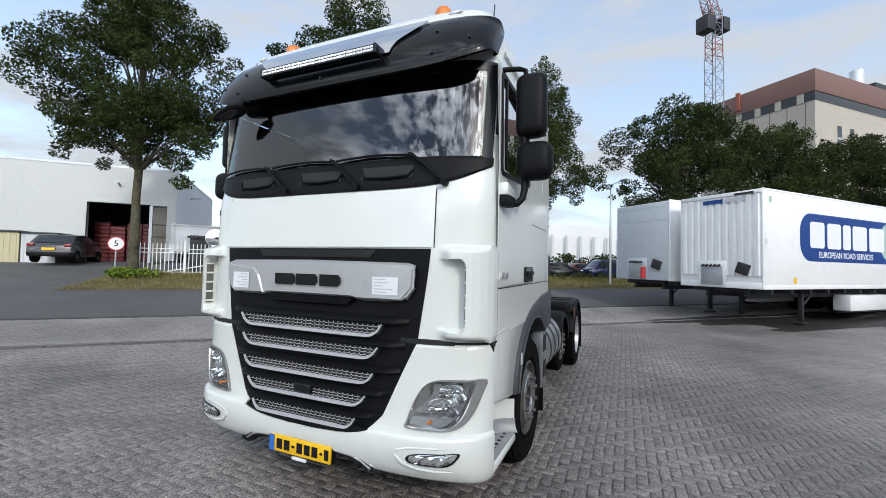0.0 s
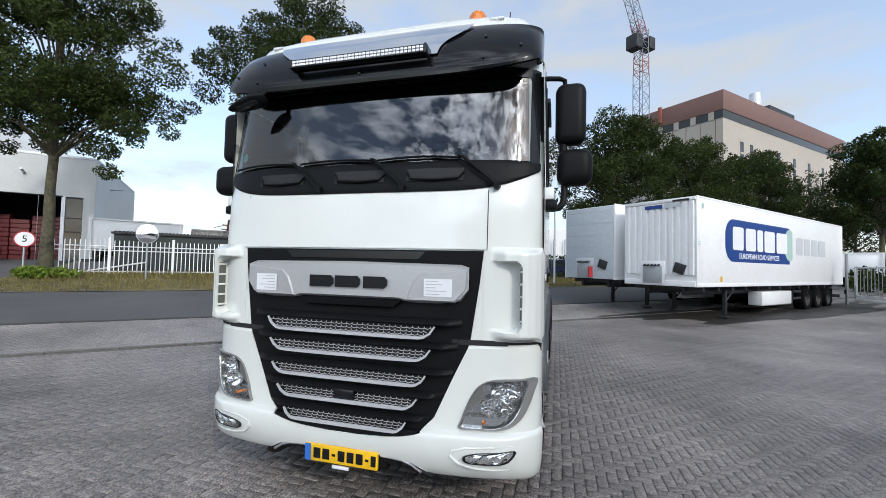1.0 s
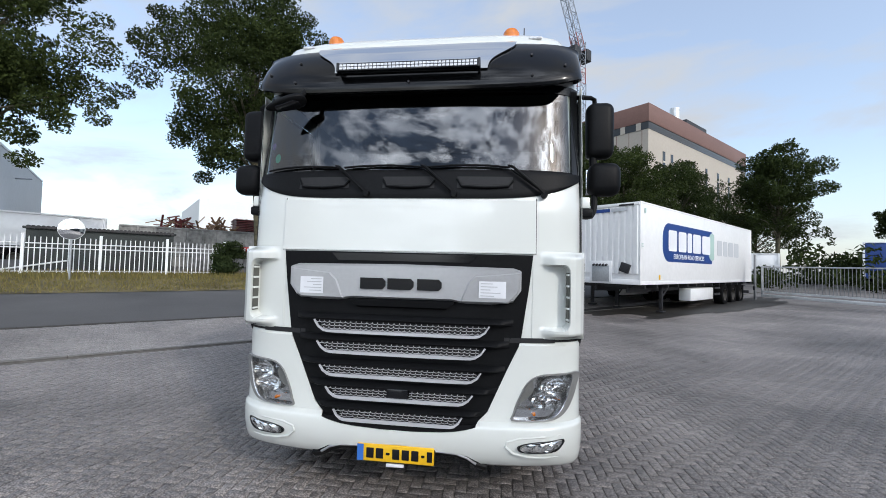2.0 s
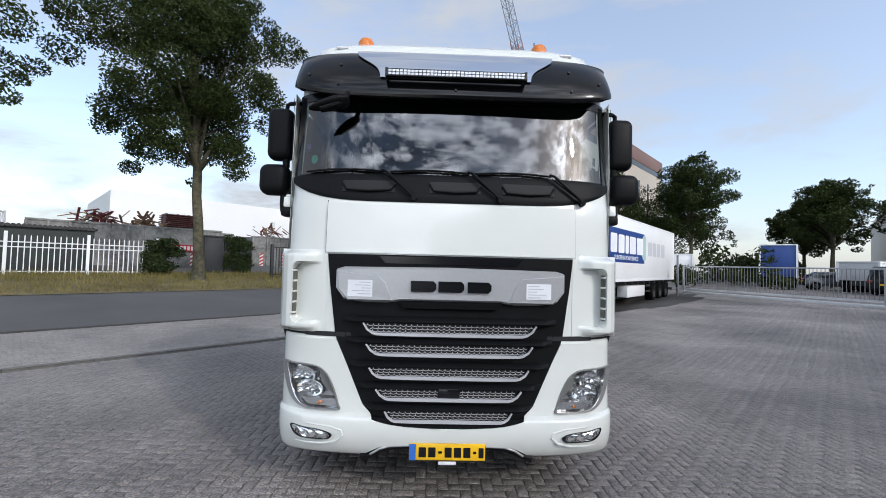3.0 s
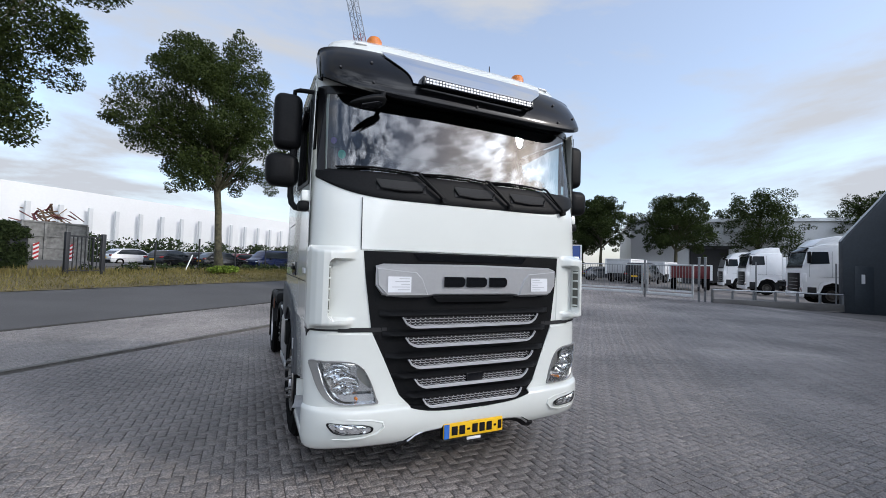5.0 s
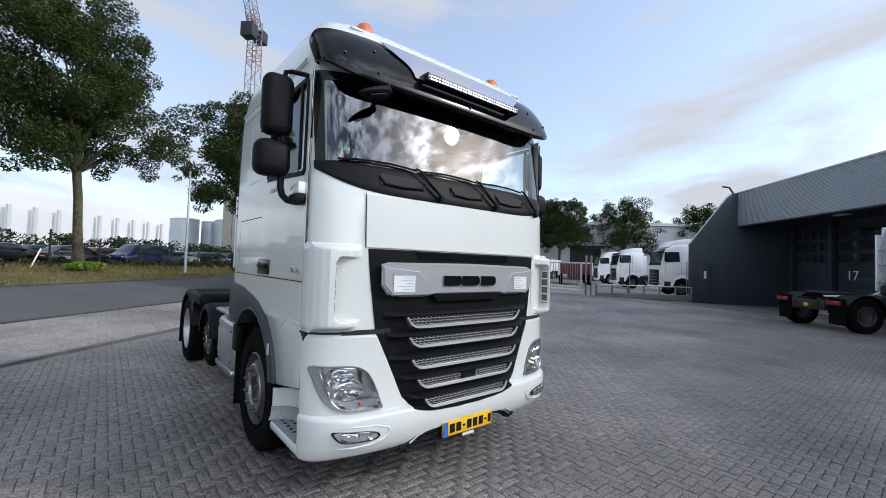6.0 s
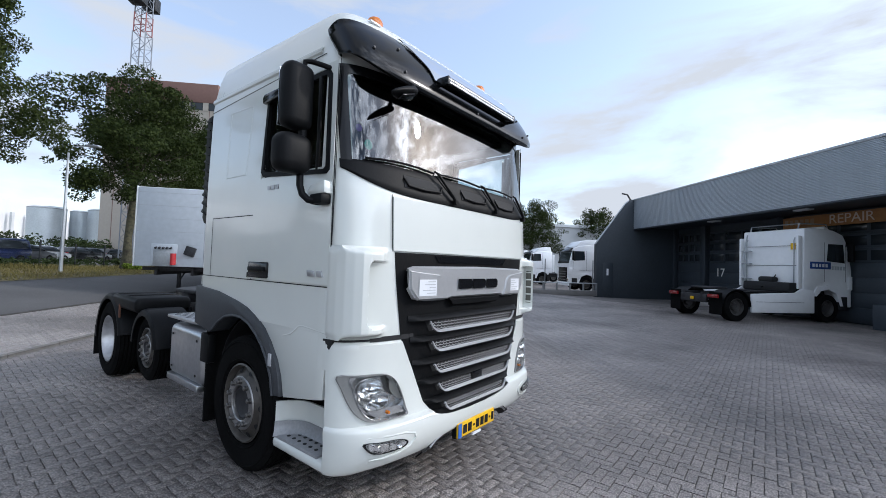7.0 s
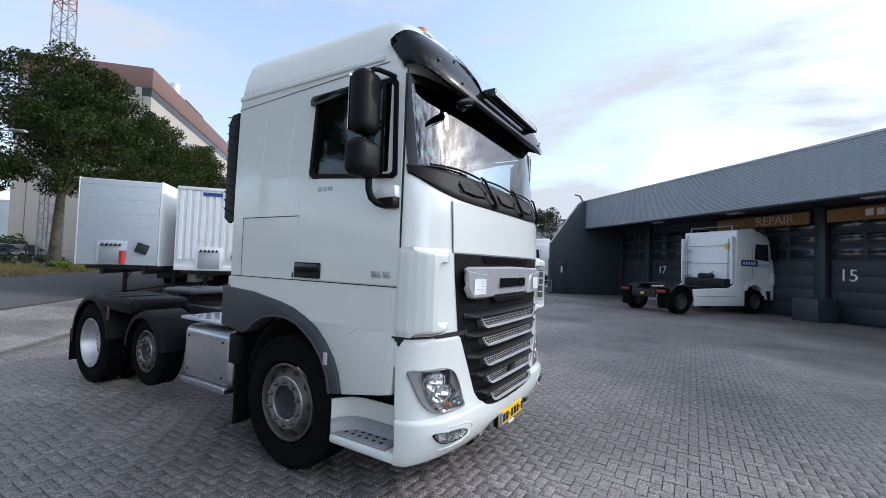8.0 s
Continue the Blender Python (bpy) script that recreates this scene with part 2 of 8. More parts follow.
def sheet(rows, thick=0.0, into=None, closed=False):
    """A skin through rows of points; thick gives it a back, that far inwards along its normals."""
    bm = bmesh.new()
    vs = [[bm.verts.new(p) for p in row] for row in rows]
    for r0, r1 in zip(vs, vs[1:]):
        for k in range(len(r0) - (0 if closed else 1)):
            j = (k + 1) % len(r0)
            if r0[k].co == r0[j].co:
                bm.faces.new((r0[k], r1[j], r1[k]))
            elif r1[k].co == r1[j].co:
                bm.faces.new((r0[k], r0[j], r1[k]))
            else:
                bm.faces.new((r0[k], r0[j], r1[j], r1[k]))
    if thick:
        bm.normal_update()
        if sum(f.normal.dot(f.calc_center_median() - Vector((0, 2.5, 1.2))) * f.calc_area() for f in bm.faces) < 0:
            bmesh.ops.reverse_faces(bm, faces=bm.faces[:])
            bm.normal_update()
        bmesh.ops.solidify(bm, geom=bm.faces[:], thickness=thick)
    return merge(into, bm)


def strip(name, u0, u1, n0, n1, lift, mat, du=1.0, dn=0.5):
    """A piece of paving or turf that lies on the ground."""
    us = np.linspace(u0, u1, max(2, int((u1 - u0) / du) + 1))
    ns = np.linspace(n0, n1, max(2, int((n1 - n0) / dn) + 1))
    verts, faces = [], []
    for n in ns:
        for u in us:
            x, y = place(u, n)
            verts.append((x, y, gz(x, y) + lift))
    k = len(us)
    for i in range(len(ns) - 1):
        for j in range(k - 1):
            faces.append((i * k + j, i * k + j + 1, (i + 1) * k + j + 1, (i + 1) * k + j))
    ob = new(name, mesh_of(name, verts, faces, mat, 60))
    return ob


# ---- ground, road, verge ----
def spread():
    a = [0.0]
    s = 0.9
    while a[-1] < 2500:
        a.append(a[-1] + s)
        if a[-1] > 48:
            s *= 1.25
    return [-v for v in a[:0:-1]] + a


def paving_material(name, base, other, joint, rot, length=0.21, width=0.105):
    """Brick paving seen from afar: courses of slightly different bricks, with stains over them."""
    m = bpy.data.materials.new(name)
    m.use_nodes = True
    nt = m.node_tree
    b = nt.nodes["Principled BSDF"]
    b.inputs["Roughness"].default_value = 0.85
    tc = nt.nodes.new("ShaderNodeTexCoord")
    mp = nt.nodes.new("ShaderNodeMapping")
    mp.inputs["Rotation"].default_value = (0, 0, radians(rot))
    br = nt.nodes.new("ShaderNodeTexBrick")
    br.inputs["Scale"].default_value = 1.0
    br.inputs["Brick Width"].default_value = length
    br.inputs["Row Height"].default_value = width
    br.inputs["Mortar Size"].default_value = 0.006
    br.inputs["Color1"].default_value = (*base, 1)
    br.inputs["Color2"].default_value = (*other, 1)
    br.inputs["Mortar"].default_value = (*joint, 1)
    n1 = nt.nodes.new("ShaderNodeTexNoise")
    n1.inputs["Scale"].default_value = 0.35
    n1.inputs["Detail"].default_value = 7
    n2 = nt.nodes.new("ShaderNodeTexNoise")
    n2.inputs["Scale"].default_value = 60
    n2.inputs["Detail"].default_value = 3
    add = nt.nodes.new("ShaderNodeMath")
    add.operation = "ADD"
    mr = nt.nodes.new("ShaderNodeMapRange")
    mr.inputs["From Min"].default_value = 0.75
    mr.inputs["From Max"].default_value = 1.25
    mr.inputs["To Min"].default_value = 0.68
    mr.inputs["To Max"].default_value = 1.32
    sc = nt.nodes.new("ShaderNodeVectorMath")
    sc.operation = "SCALE"
    bp = nt.nodes.new("ShaderNodeBump")
    bp.inputs["Strength"].default_value = 0.35
    bp.inputs["Distance"].default_value = 0.01
    L = nt.links.new
    L(tc.outputs["Object"], mp.inputs["Vector"])
    L(mp.outputs["Vector"], br.inputs["Vector"])
    L(tc.outputs["Object"], n1.inputs["Vector"])
    L(tc.outputs["Object"], n2.inputs["Vector"])
    L(n1.outputs["Fac"], add.inputs[0])
    L(n2.outputs["Fac"], add.inputs[1])
    L(add.outputs[0], mr.inputs["Value"])
    L(br.outputs["Color"], sc.inputs[0])
    L(mr.outputs["Result"], sc.inputs["Scale"])
    L(sc.outputs["Vector"], b.inputs["Base Color"])
    L(n2.outputs["Fac"], bp.inputs["Height"])
    L(bp.outputs["Normal"], b.inputs["Normal"])
    return m


def brick_material(name, base, var):
    """Single paving bricks: coarse speckled concrete, each brick a little its own shade, with worn tracks and stains that run across many of them."""
    m = material(name, base, 0.5, 0, 95, 0.62, 0.6, scale2=0.35)
    nt = m.node_tree
    b = nt.nodes["Principled BSDF"]
    src = b.inputs["Base Color"].links[0].from_socket
    geo = nt.nodes.new("ShaderNodeNewGeometry")
    info = nt.nodes.new("ShaderNodeObjectInfo")
    add = nt.nodes.new("ShaderNodeMath")
    add.operation = "ADD"
    fr = nt.nodes.new("ShaderNodeMath")
    fr.operation = "FRACT"
    ramp = nt.nodes.new("ShaderNodeValToRGB")
    ramp.color_ramp.elements[0].color = (1 - var, 1 - var, 1 - var * 0.9, 1)
    ramp.color_ramp.elements[1].color = (1 + var, 1 + var * 0.92, 1 + var * 0.85, 1)
    mul = nt.nodes.new("ShaderNodeVectorMath")
    mul.operation = "MULTIPLY"
    for nd in nt.nodes:
        if nd.bl_idname == "ShaderNodeTexCoord":
            for lk in list(nd.outputs["Object"].links):
                nt.links.new(geo.outputs["Position"], lk.to_socket)
    # pale grains in the concrete
    grain = nt.nodes.new("ShaderNodeTexVoronoi")
    grain.inputs["Scale"].default_value = 85
    dots = nt.nodes.new("ShaderNodeMapRange")
    dots.inputs["From Min"].default_value = 0.0
    dots.inputs["From Max"].default_value = 0.75
    dots.inputs["To Min"].default_value = 1.95
    dots.inputs["To Max"].default_value = 0.42
    # worn tracks
    track = nt.nodes.new("ShaderNodeTexNoise")
    track.inputs["Scale"].default_value = 0.55
    track.inputs["Detail"].default_value = 3
    track.inputs["Distortion"].default_value = 1.2
    worn = nt.nodes.new("ShaderNodeMapRange")
    worn.inputs["From Min"].default_value = 0.35
    worn.inputs["From Max"].default_value = 0.68
    worn.inputs["To Min"].default_value = 0.86
    worn.inputs["To Max"].default_value = 1.2
    both = nt.nodes.new("ShaderNodeMath")
    both.operation = "MULTIPLY"
    last = nt.nodes.new("ShaderNodeVectorMath")
    last.operation = "SCALE"
    L = nt.links.new
    L(geo.outputs["Position"], grain.inputs["Vector"])
    L(geo.outputs["Position"], track.inputs["Vector"])
    L(grain.outputs["Distance"], dots.inputs["Value"])
    L(track.outputs["Fac"], worn.inputs["Value"])
    L(dots.outputs["Result"], both.inputs[0])
    L(worn.outputs["Result"], both.inputs[1])
    L(geo.outputs["Random Per Island"], add.inputs[0])
    L(info.outputs["Random"], add.inputs[1])
    L(add.outputs[0], fr.inputs[0])
    L(fr.outputs[0], ramp.inputs["Fac"])
    L(src, mul.inputs[0])
    L(ramp.outputs["Color"], mul.inputs[1])
    L(mul.outputs["Vector"], last.inputs[0])
    L(both.outputs[0], last.inputs["Scale"])
    L(last.outputs["Vector"], b.inputs["Base Color"])
    return m


PAVE = (0.162, 0.148, 0.139)
asphalt = material("asphalt", (0.082, 0.080, 0.080), 0.85, 0, 120, 0.25, 0.35, scale2=0.5)
far_land = material("far_land", (0.11, 0.115, 0.075), 0.95, 0, 3, 0.35, 0.3, scale2=0.05)
turf = material("turf", (0.135, 0.112, 0.055), 0.95, 0, 45, 0.6, 0.6, scale2=0.7)
lot_asphalt = material("lot_asphalt", (0.11, 0.108, 0.106), 0.9, 0, 60, 0.2, 0.25, scale2=0.3)
far_paving = paving_material("far_paving", PAVE, (0.156, 0.145, 0.140), (0.105, 0.098, 0.095), 0)
light_paving = paving_material("light_paving", (0.16, 0.149, 0.143), (0.147, 0.138, 0.132), (0.115, 0.108, 0.104), -45)
kerb_stone = material("kerb_stone", (0.16, 0.155, 0.15), 0.85, 0, 50, 0.25, 0.4, scale2=1.5)
soil = material("soil", (0.075, 0.06, 0.045), 0.95, 0, 35, 0.4, 0.6, scale2=1.0)

ax = spread()
gv = [(x + 2, y + 8, gz(x + 2, y + 8) - 0.06) for y in ax for x in ax]
gf = [(i * len(ax) + j, i * len(ax) + j + 1, (i + 1) * len(ax) + j + 1, (i + 1) * len(ax) + j) for i in range(len(ax) - 1) for j in range(len(ax) - 1)]
tagged(new("ground", mesh_of("ground", gv, gf, far_land, 60)), "flat grassy land reaching the horizon", "ground", kind="structure")
yard = tagged(strip("pavement", -45, 60, -45, 9.5, -0.016, far_paving), "grey brick paving of the yard, stained and worn", "pavement", kind="structure")
apron = tagged(strip("pavement_apron", -45, 60, 9.68, 12.5, -0.016, light_paving), "paler dry brick strip beside the road", "pavement", kind="structure")
road = tagged(strip("road", -90, 130, 12.5, 17.3, -0.004, asphalt), "worn grey asphalt road past the yard", "road", kind="structure")
tagged(strip("verge", -7.2, 90, 17.3, 23.5, 0.012, turf), "dry grass verge along the road", "verge", kind="structure")
tagged(strip("driveway", -60, -7.2, 17.3, 32, -0.006, asphalt), "asphalt entry to the warehouse", "driveway", kind="structure")
tagged(strip("car_park", -6.5, 110, 23.5, 62, -0.008, lot_asphalt), "pale asphalt car park behind the fence", "car park", kind="structure")


def edge_line(name, u0, u1, n, width, lift, mat, label, piece=1.0):
    """A row of long edging stones, each a piece of its own."""
    root = tagged(new(name), label, "kerb", kind="structure")
    me = bm_mesh("edging_stone", box(0.004, piece - 0.004, -width / 2, width / 2, -0.12, 0.0, 0.008, 1), mat)
    k = int((u1 - u0) / piece)
    for i in range(k):
        u = u0 + i * piece
        x0, y0 = place(u, n)
        x1, y1 = place(u + piece, n)
        z0, z1 = gz(x0, y0) + lift, gz(x1, y1) + lift
        ob = link("edging_stone", me, root)
        ob.matrix_basis = pose(x0, y0, z0 + random.uniform(-0.004, 0.004), 0, -math.degrees(math.atan2(z1 - z0, piece)), 45)


tar_joint = material("tar_joint", (0.042, 0.039, 0.036), 0.9, 0, 30, 0.5, 0.4, scale2=1.2)
tagged(strip("gutter_bed", -16, 24, 9.545, 9.655, 0.010, tar_joint), "dark dirty joint beside the edging stones", "joint", kind="structure")
pale_edging = material("pale_edging", (0.15, 0.143, 0.135), 0.85, 0, 40, 0.3, 0.4, scale2=1.5)
edge_line("gutter", -16, 24, 9.60, 0.075, 0.024, pale_edging, "row of narrow raised concrete edging stones")
def soil_shade_patch(u0, u1, n0, n1, seed):
    """Dark damp soil over the paving, with a ragged rim, and painted trailer shade."""
    rng = np.random.default_rng(seed)
    k = 40
    q = np.linspace(0, 2 * math.pi, k, endpoint=False)
    r = 1 + 0.16 * np.sin(3 * q + rng.uniform(0, 6)) + 0.10 * np.sin(7 * q + rng.uniform(0, 6)) + rng.normal(size=k) * 0.05
    pts = [place((u0 + u1) / 2 + (u1 - u0) / 2 * a * math.cos(b), (n0 + n1) / 2 + (n1 - n0) / 2 * a * math.sin(b)) for a, b in zip(r, q)]
    mid = place((u0 + u1) / 2, (n0 + n1) / 2)
    rings = [(mid[0] + (x - mid[0]) * f, mid[1] + (y - mid[1]) * f) for f in (0.35, 0.7, 1.0) for x, y in pts]
    verts = [(*mid, gz(*mid) + 0.010)] + [(x, y, gz(x, y) + 0.010) for x, y in rings]
    faces = [(0, 1 + i, 1 + (i + 1) % k) for i in range(k)] + [(1 + j * k + i, 1 + (j + 1) * k + i, 1 + (j + 1) * k + (i + 1) % k, 1 + j * k + (i + 1) % k) for j in range(2) for i in range(k)]
    tagged(new("soil_shade_patch", mesh_of("soil_shade_patch", verts, faces, soil_and_shade, 60)), "dark damp soil and painted trailer shade over the paving bricks", "dirt", "dirt patches", "structure")


# soil colour, kept this dark to paint in the shade beneath the trailers too
soil_and_shade = material("soil_and_shade", (0.022, 0.019, 0.015), 0.6, 0, 25, 0.6, 0.5, scale2=1.1)
soil_shade_patch(11.0, 21.5, 8.2, 10.2, 3)
soil_shade_patch(13.5, 28.0, 6.4, 8.6, 4)
edge_line("kerb", -24, 40, 12.44, 0.12, 0.010, tar_joint, "flush kerb between bricks and asphalt")


# ---- leaves and trees ----
def leaf_cloud(rng, centers, radii, count, size):
    """Many small leaves, gathered in uneven clumps; arrays of corners, four a leaf."""
    centers, radii = np.asarray(centers, float), np.asarray(radii, float)
    w = radii ** 2
    pick = rng.choice(len(centers), count, p=w / w.sum())
    d = rng.normal(size=(count, 3))
    d /= np.linalg.norm(d, axis=1)[:, None]
    p = centers[pick] + d * (radii[pick] * rng.uniform(0.35, 1.08, count) ** 0.6)[:, None] * np.array([1, 1, 0.72])
    a = rng.normal(size=(count, 3)) + d * 0.2
    a /= np.linalg.norm(a, axis=1)[:, None]
    b = np.cross(a, rng.normal(size=(count, 3)) + np.array([0, 0, 0.6]))
    b /= np.linalg.norm(b, axis=1)[:, None]
    s = (size * rng.uniform(0.55, 1.25, count))[:, None]
    return np.stack([p - a * s, p + b * s * 0.45, p + a * s, p - b * s * 0.45], axis=1)


def leaves_mesh(name, quads, mat):
    me = bpy.data.meshes.new(name)
    k = len(quads)
    me.vertices.add(4 * k)
    me.vertices.foreach_set("co", np.ascontiguousarray(quads.reshape(-1), dtype=np.float32))
    me.loops.add(4 * k)
    me.loops.foreach_set("vertex_index", np.arange(4 * k, dtype=np.int32))
    me.polygons.add(k)
    me.polygons.foreach_set("loop_start", np.arange(0, 4 * k, 4, dtype=np.int32))
    me.polygons.foreach_set("loop_total", np.full(k, 4, dtype=np.int32))
    me.materials.append(mat)
    me.update(calc_edges=True)
    me.validate()
    return me


def leaf_material(name, color, light):
    m = material(name, color, 0.65, 0, 1.3, 0.35, scale2=0.3, spec=0.08)
    nt = m.node_tree
    b = nt.nodes["Principled BSDF"]
    src = b.inputs["Base Color"].links[0].from_socket
    geo = nt.nodes.new("ShaderNodeNewGeometry")
    ramp = nt.nodes.new("ShaderNodeValToRGB")
    ramp.color_ramp.elements[0].color = (0.70, 0.74, 0.74, 1)
    ramp.color_ramp.elements[1].color = (1.38, 1.28, 1.05, 1)
    mul = nt.nodes.new("ShaderNodeVectorMath")
    mul.operation = "MULTIPLY"
    nt.links.new(geo.outputs["Random Per Island"], ramp.inputs["Fac"])
    nt.links.new(src, mul.inputs[0])
    nt.links.new(ramp.outputs["Color"], mul.inputs[1])
    nt.links.new(mul.outputs["Vector"], b.inputs["Base Color"])
    tr = nt.nodes.new("ShaderNodeBsdfTranslucent")
    tr.inputs["Color"].default_value = (*light, 1)
    mix = nt.nodes.new("ShaderNodeMixShader")
    mix.inputs["Fac"].default_value = 0.14
    out = nt.nodes["Material Output"]
    nt.links.new(b.outputs["BSDF"], mix.inputs[1])
    nt.links.new(tr.outputs["BSDF"], mix.inputs[2])
    nt.links.new(mix.outputs["Shader"], out.inputs["Surface"])
    return m


leaf_green = leaf_material("leaf_green", (0.032, 0.046, 0.015), (0.046, 0.070, 0.014))
leaf_dark = leaf_material("leaf_dark", (0.028, 0.041, 0.014), (0.040, 0.062, 0.013))
leaf_hedge = leaf_material("leaf_hedge", (0.032, 0.048, 0.022), (0.045, 0.075, 0.02))
leaf_pale = leaf_material("leaf_pale", (0.15, 0.22, 0.04), (0.2, 0.3, 0.05))
bark = material("bark", (0.062, 0.057, 0.034), 0.9, 0, 7, 0.75, 0.9, scale2=1.2)


def tree(x, y, height, spread_r, clear, seed, leaves, size, mat, trunk_r=0.21, label="", lean_x=0.0):
    """A street tree: tapered trunk, forking limbs and a ragged crown of leaf clumps."""
    rng = np.random.default_rng(seed)
    root = empty("street_tree", (x, y, gz(x, y) - 0.03), 0, label or "leafy green street tree with a bare lower trunk", "tree", "trees along the road")
    crown_h = height - clear
    top = [Vector((0, 0, 0))]
    line = [(0, 0, -0.1)]
    rad = [trunk_r * 1.45]
    for k in range(1, 9):
        f = k / 8
        zz = f * (clear + crown_h * 0.55)
        line.append((lean_x * f + rng.normal() * 0.05 * f, rng.normal() * 0.05 * f, zz))
        rad.append(trunk_r * (1.10 - 0.62 * f + 0.05 * rng.normal()))
    bm = tube(line, rad, 14)
    part("trunk", bm, bark, root, smooth=60)
    centers, radii = [], []
    count = 64
    for i in range(count):
        h = (i + 0.5) / count
        zz = clear + crown_h * (0.03 + 0.94 * h)
        prof = math.sin(math.pi * min(1, 0.16 + 0.80 * h ** 0.85)) ** 0.6
        q = i * 2.39996 + rng.uniform(-0.4, 0.4)
        r = spread_r * prof * rng.uniform(0.4, 1.0)
        c = np.array([lean_x + r * math.cos(q), r * math.sin(q), zz + rng.normal() * 0.25])
        centers.append(c)
        radii.append(rng.uniform(0.5, 1.2) * spread_r * 0.215)
        if i % 2 == 0:
            f = min(0.98, 0.5 + 0.4 * h)
            base = Vector(line[int(f * 8)])
            start = Vector((base.x, base.y, min(base.z, clear * 0.92 + crown_h * 0.45 * h)))
            mid = start.lerp(Vector(c), 0.5) + Vector((0, 0, 0.12 * spread_r))
            if leaves > 9000 or i % 6 == 0:
                part("limb", tube([start, mid, c], [trunk_r * (0.42 - 0.25 * h), trunk_r * 0.2, 0.012], 6), bark, root, smooth=60)
    for i in range(16):
        zz = clear + crown_h * rng.uniform(0.2, 0.85)
        centers.append(np.array([lean_x + rng.normal() * spread_r * 0.33, rng.normal() * spread_r * 0.33, zz]))
        radii.append(spread_r * 0.30)
    # stray sprigs at the rim
    for i in range(60):
        k = rng.integers(0, count)
        c = centers[k]
        o = c + (c - np.array([0, 0, clear + crown_h * 0.45])) * rng.uniform(0.08, 0.27) + np.array([0, 0, rng.normal() * 0.25 - 0.15])
        centers.append(o)
        radii.append(spread_r * rng.uniform(0.05, 0.12))
    crown = link("crown", leaves_mesh("crown", leaf_cloud(rng, centers, radii, leaves, size), mat), root)
    return root


TREES = [(-19.4, 10.75, 12.6, 3.8, 5.0, 0.19), (-11.85, 16.75, 13.2, 4.3, 4.9, 0.21), (-5.15, 24.7, 12.2, 4.2, 4.8, 0.20), (3.0, 31.6, 12.0, 4.4, 4.4, 0.24), (10.4, 39.2, 11.9, 4.6, 4.0, 0.24), (17.9, 46.8, 12.6, 4.9, 4.0, 0.25)]
for i, (x, y, h, r, c, tr) in enumerate(TREES):
    tree(x, y, h, r, c, 20 + i, (78000, 92000, 92000)[i] if i < 3 else 48000, 0.074 if i < 3 else 0.105, leaf_green if i % 2 == 0 else leaf_dark, tr, lean_x=(0.2, -0.6, -0.5, 0.3, 0, 0)[i])
for i, (x, y, h, r, c) in enumerate(((24.5, 41.0, 12.8, 3.9, 4.4), (37, 38.6, 10.5, 3.7, 4.2), (41, 46, 9.5, 3.6, 3.6), (42.5, 32.2, 10.5, 4.2, 4.0), (53, 28.8, 11.5, 5.2, 3.6), (25.5, 60, 12, 5, 3), (62, 22, 11, 4.6, 3), (75, 40, 11, 6, 2.5), (29, 52, 13, 5.4, 3.5))):
    tree(x, y, h, r, c, 60 + i, 30000, 0.125, leaf_dark, 0.2, "distant dark green tree behind the yard fence")


# ---- the white tractor unit ----
TX, TY = -1.985, 2.25
HALF, NOSE, POW = 1.235, 0.35, 3.2
BACK = 2.2


def bluff(z):
    """How square the nose is in plan: the roof is squarer than the screen."""
    return float(np.interp(z, [2.9, 3.25], [POW, 5.0]))


def nose_y(x, z0, w=HALF, deep=NOSE, power=POW):
    """The depth of the rounded front at x, for a front that stands at z0 on its middle line."""
    a = min(abs(x) / w, 1.0)
    return z0 + deep * (1 - (1 - a ** power) ** (1 / power))


def lean(z):
    """How far the cab's front leans back at height z, on its middle line."""
    return float(np.interp(z, [0.3, 0.5, 0.75, 1.2, 1.75, 2.12, 2.33, 3.0, 3.12, 3.3, 3.42, 3.49, 3.53, 3.55], [0.0, -0.03, -0.01, 0.0, 0.0, 0.02, 0.065, 0.155, 0.185, 0.245, 0.305, 0.40, 0.55, 0.80]))


def wide(z):
    return float(np.interp(z, [0.3, 1.2, 2.3, 3.02, 3.12, 3.3, 3.42, 3.49, 3.53, 3.55], [1.24, 1.24, 1.24, 1.225, 1.215, 1.175, 1.13, 1.06, 0.95, 0.78]))


def skin(x, z, out=0.0):
    """A point on the cab's front, moved out by some metres along the plan's normal."""
    w, y0 = wide(z), lean(z)
    q = bluff(z)
    y = nose_y(x, y0, w, NOSE, q)
    e = 1e-3
    xa, xb = max(-w, x - e), min(w, x + e)
    dy = (nose_y(xb, y0, w, NOSE, q) - nose_y(xa, y0, w, NOSE, q)) / (xb - xa)
    k = math.hypot(1, dy)
    return (x + out * dy / k, y - out / k, z)


def round_xs(x0, x1, count, w=HALF):
    """Steps across the front that crowd together where it turns into the sides."""
    a0, a1 = math.asin(max(-1, min(1, x0 / w))), math.asin(max(-1, min(1, x1 / w)))
    return [w * math.sin(a0 + (a1 - a0) * i / (count - 1)) for i in range(count)]


def patch(left, right, zs, out, thick=0.02, count=24, into=None):
    """A panel on the cab's front between two borders, each a function of height."""
    rows = []
    for z in zs:
        rows.append([skin(x, z, out if not callable(out) else out(x, z)) for x in round_xs(left(z), right(z), count, wide(z) + 1e-4)])
    return sheet(rows, thick, into)


def borders(points):
    """A border as x over z, from its (x, z) corners."""
    pts = sorted(points, key=lambda p: p[1])
    return lambda z: float(np.interp(z, [p[1] for p in pts], [p[0] for p in pts]))


def steps(a, b, count):
    return [a + (b - a) * i / (count - 1) for i in range(count)]


truck = empty("tractor_unit", (TX, TY, 0), 0, "white three-axle tractor unit parked on the brick yard", "truck")


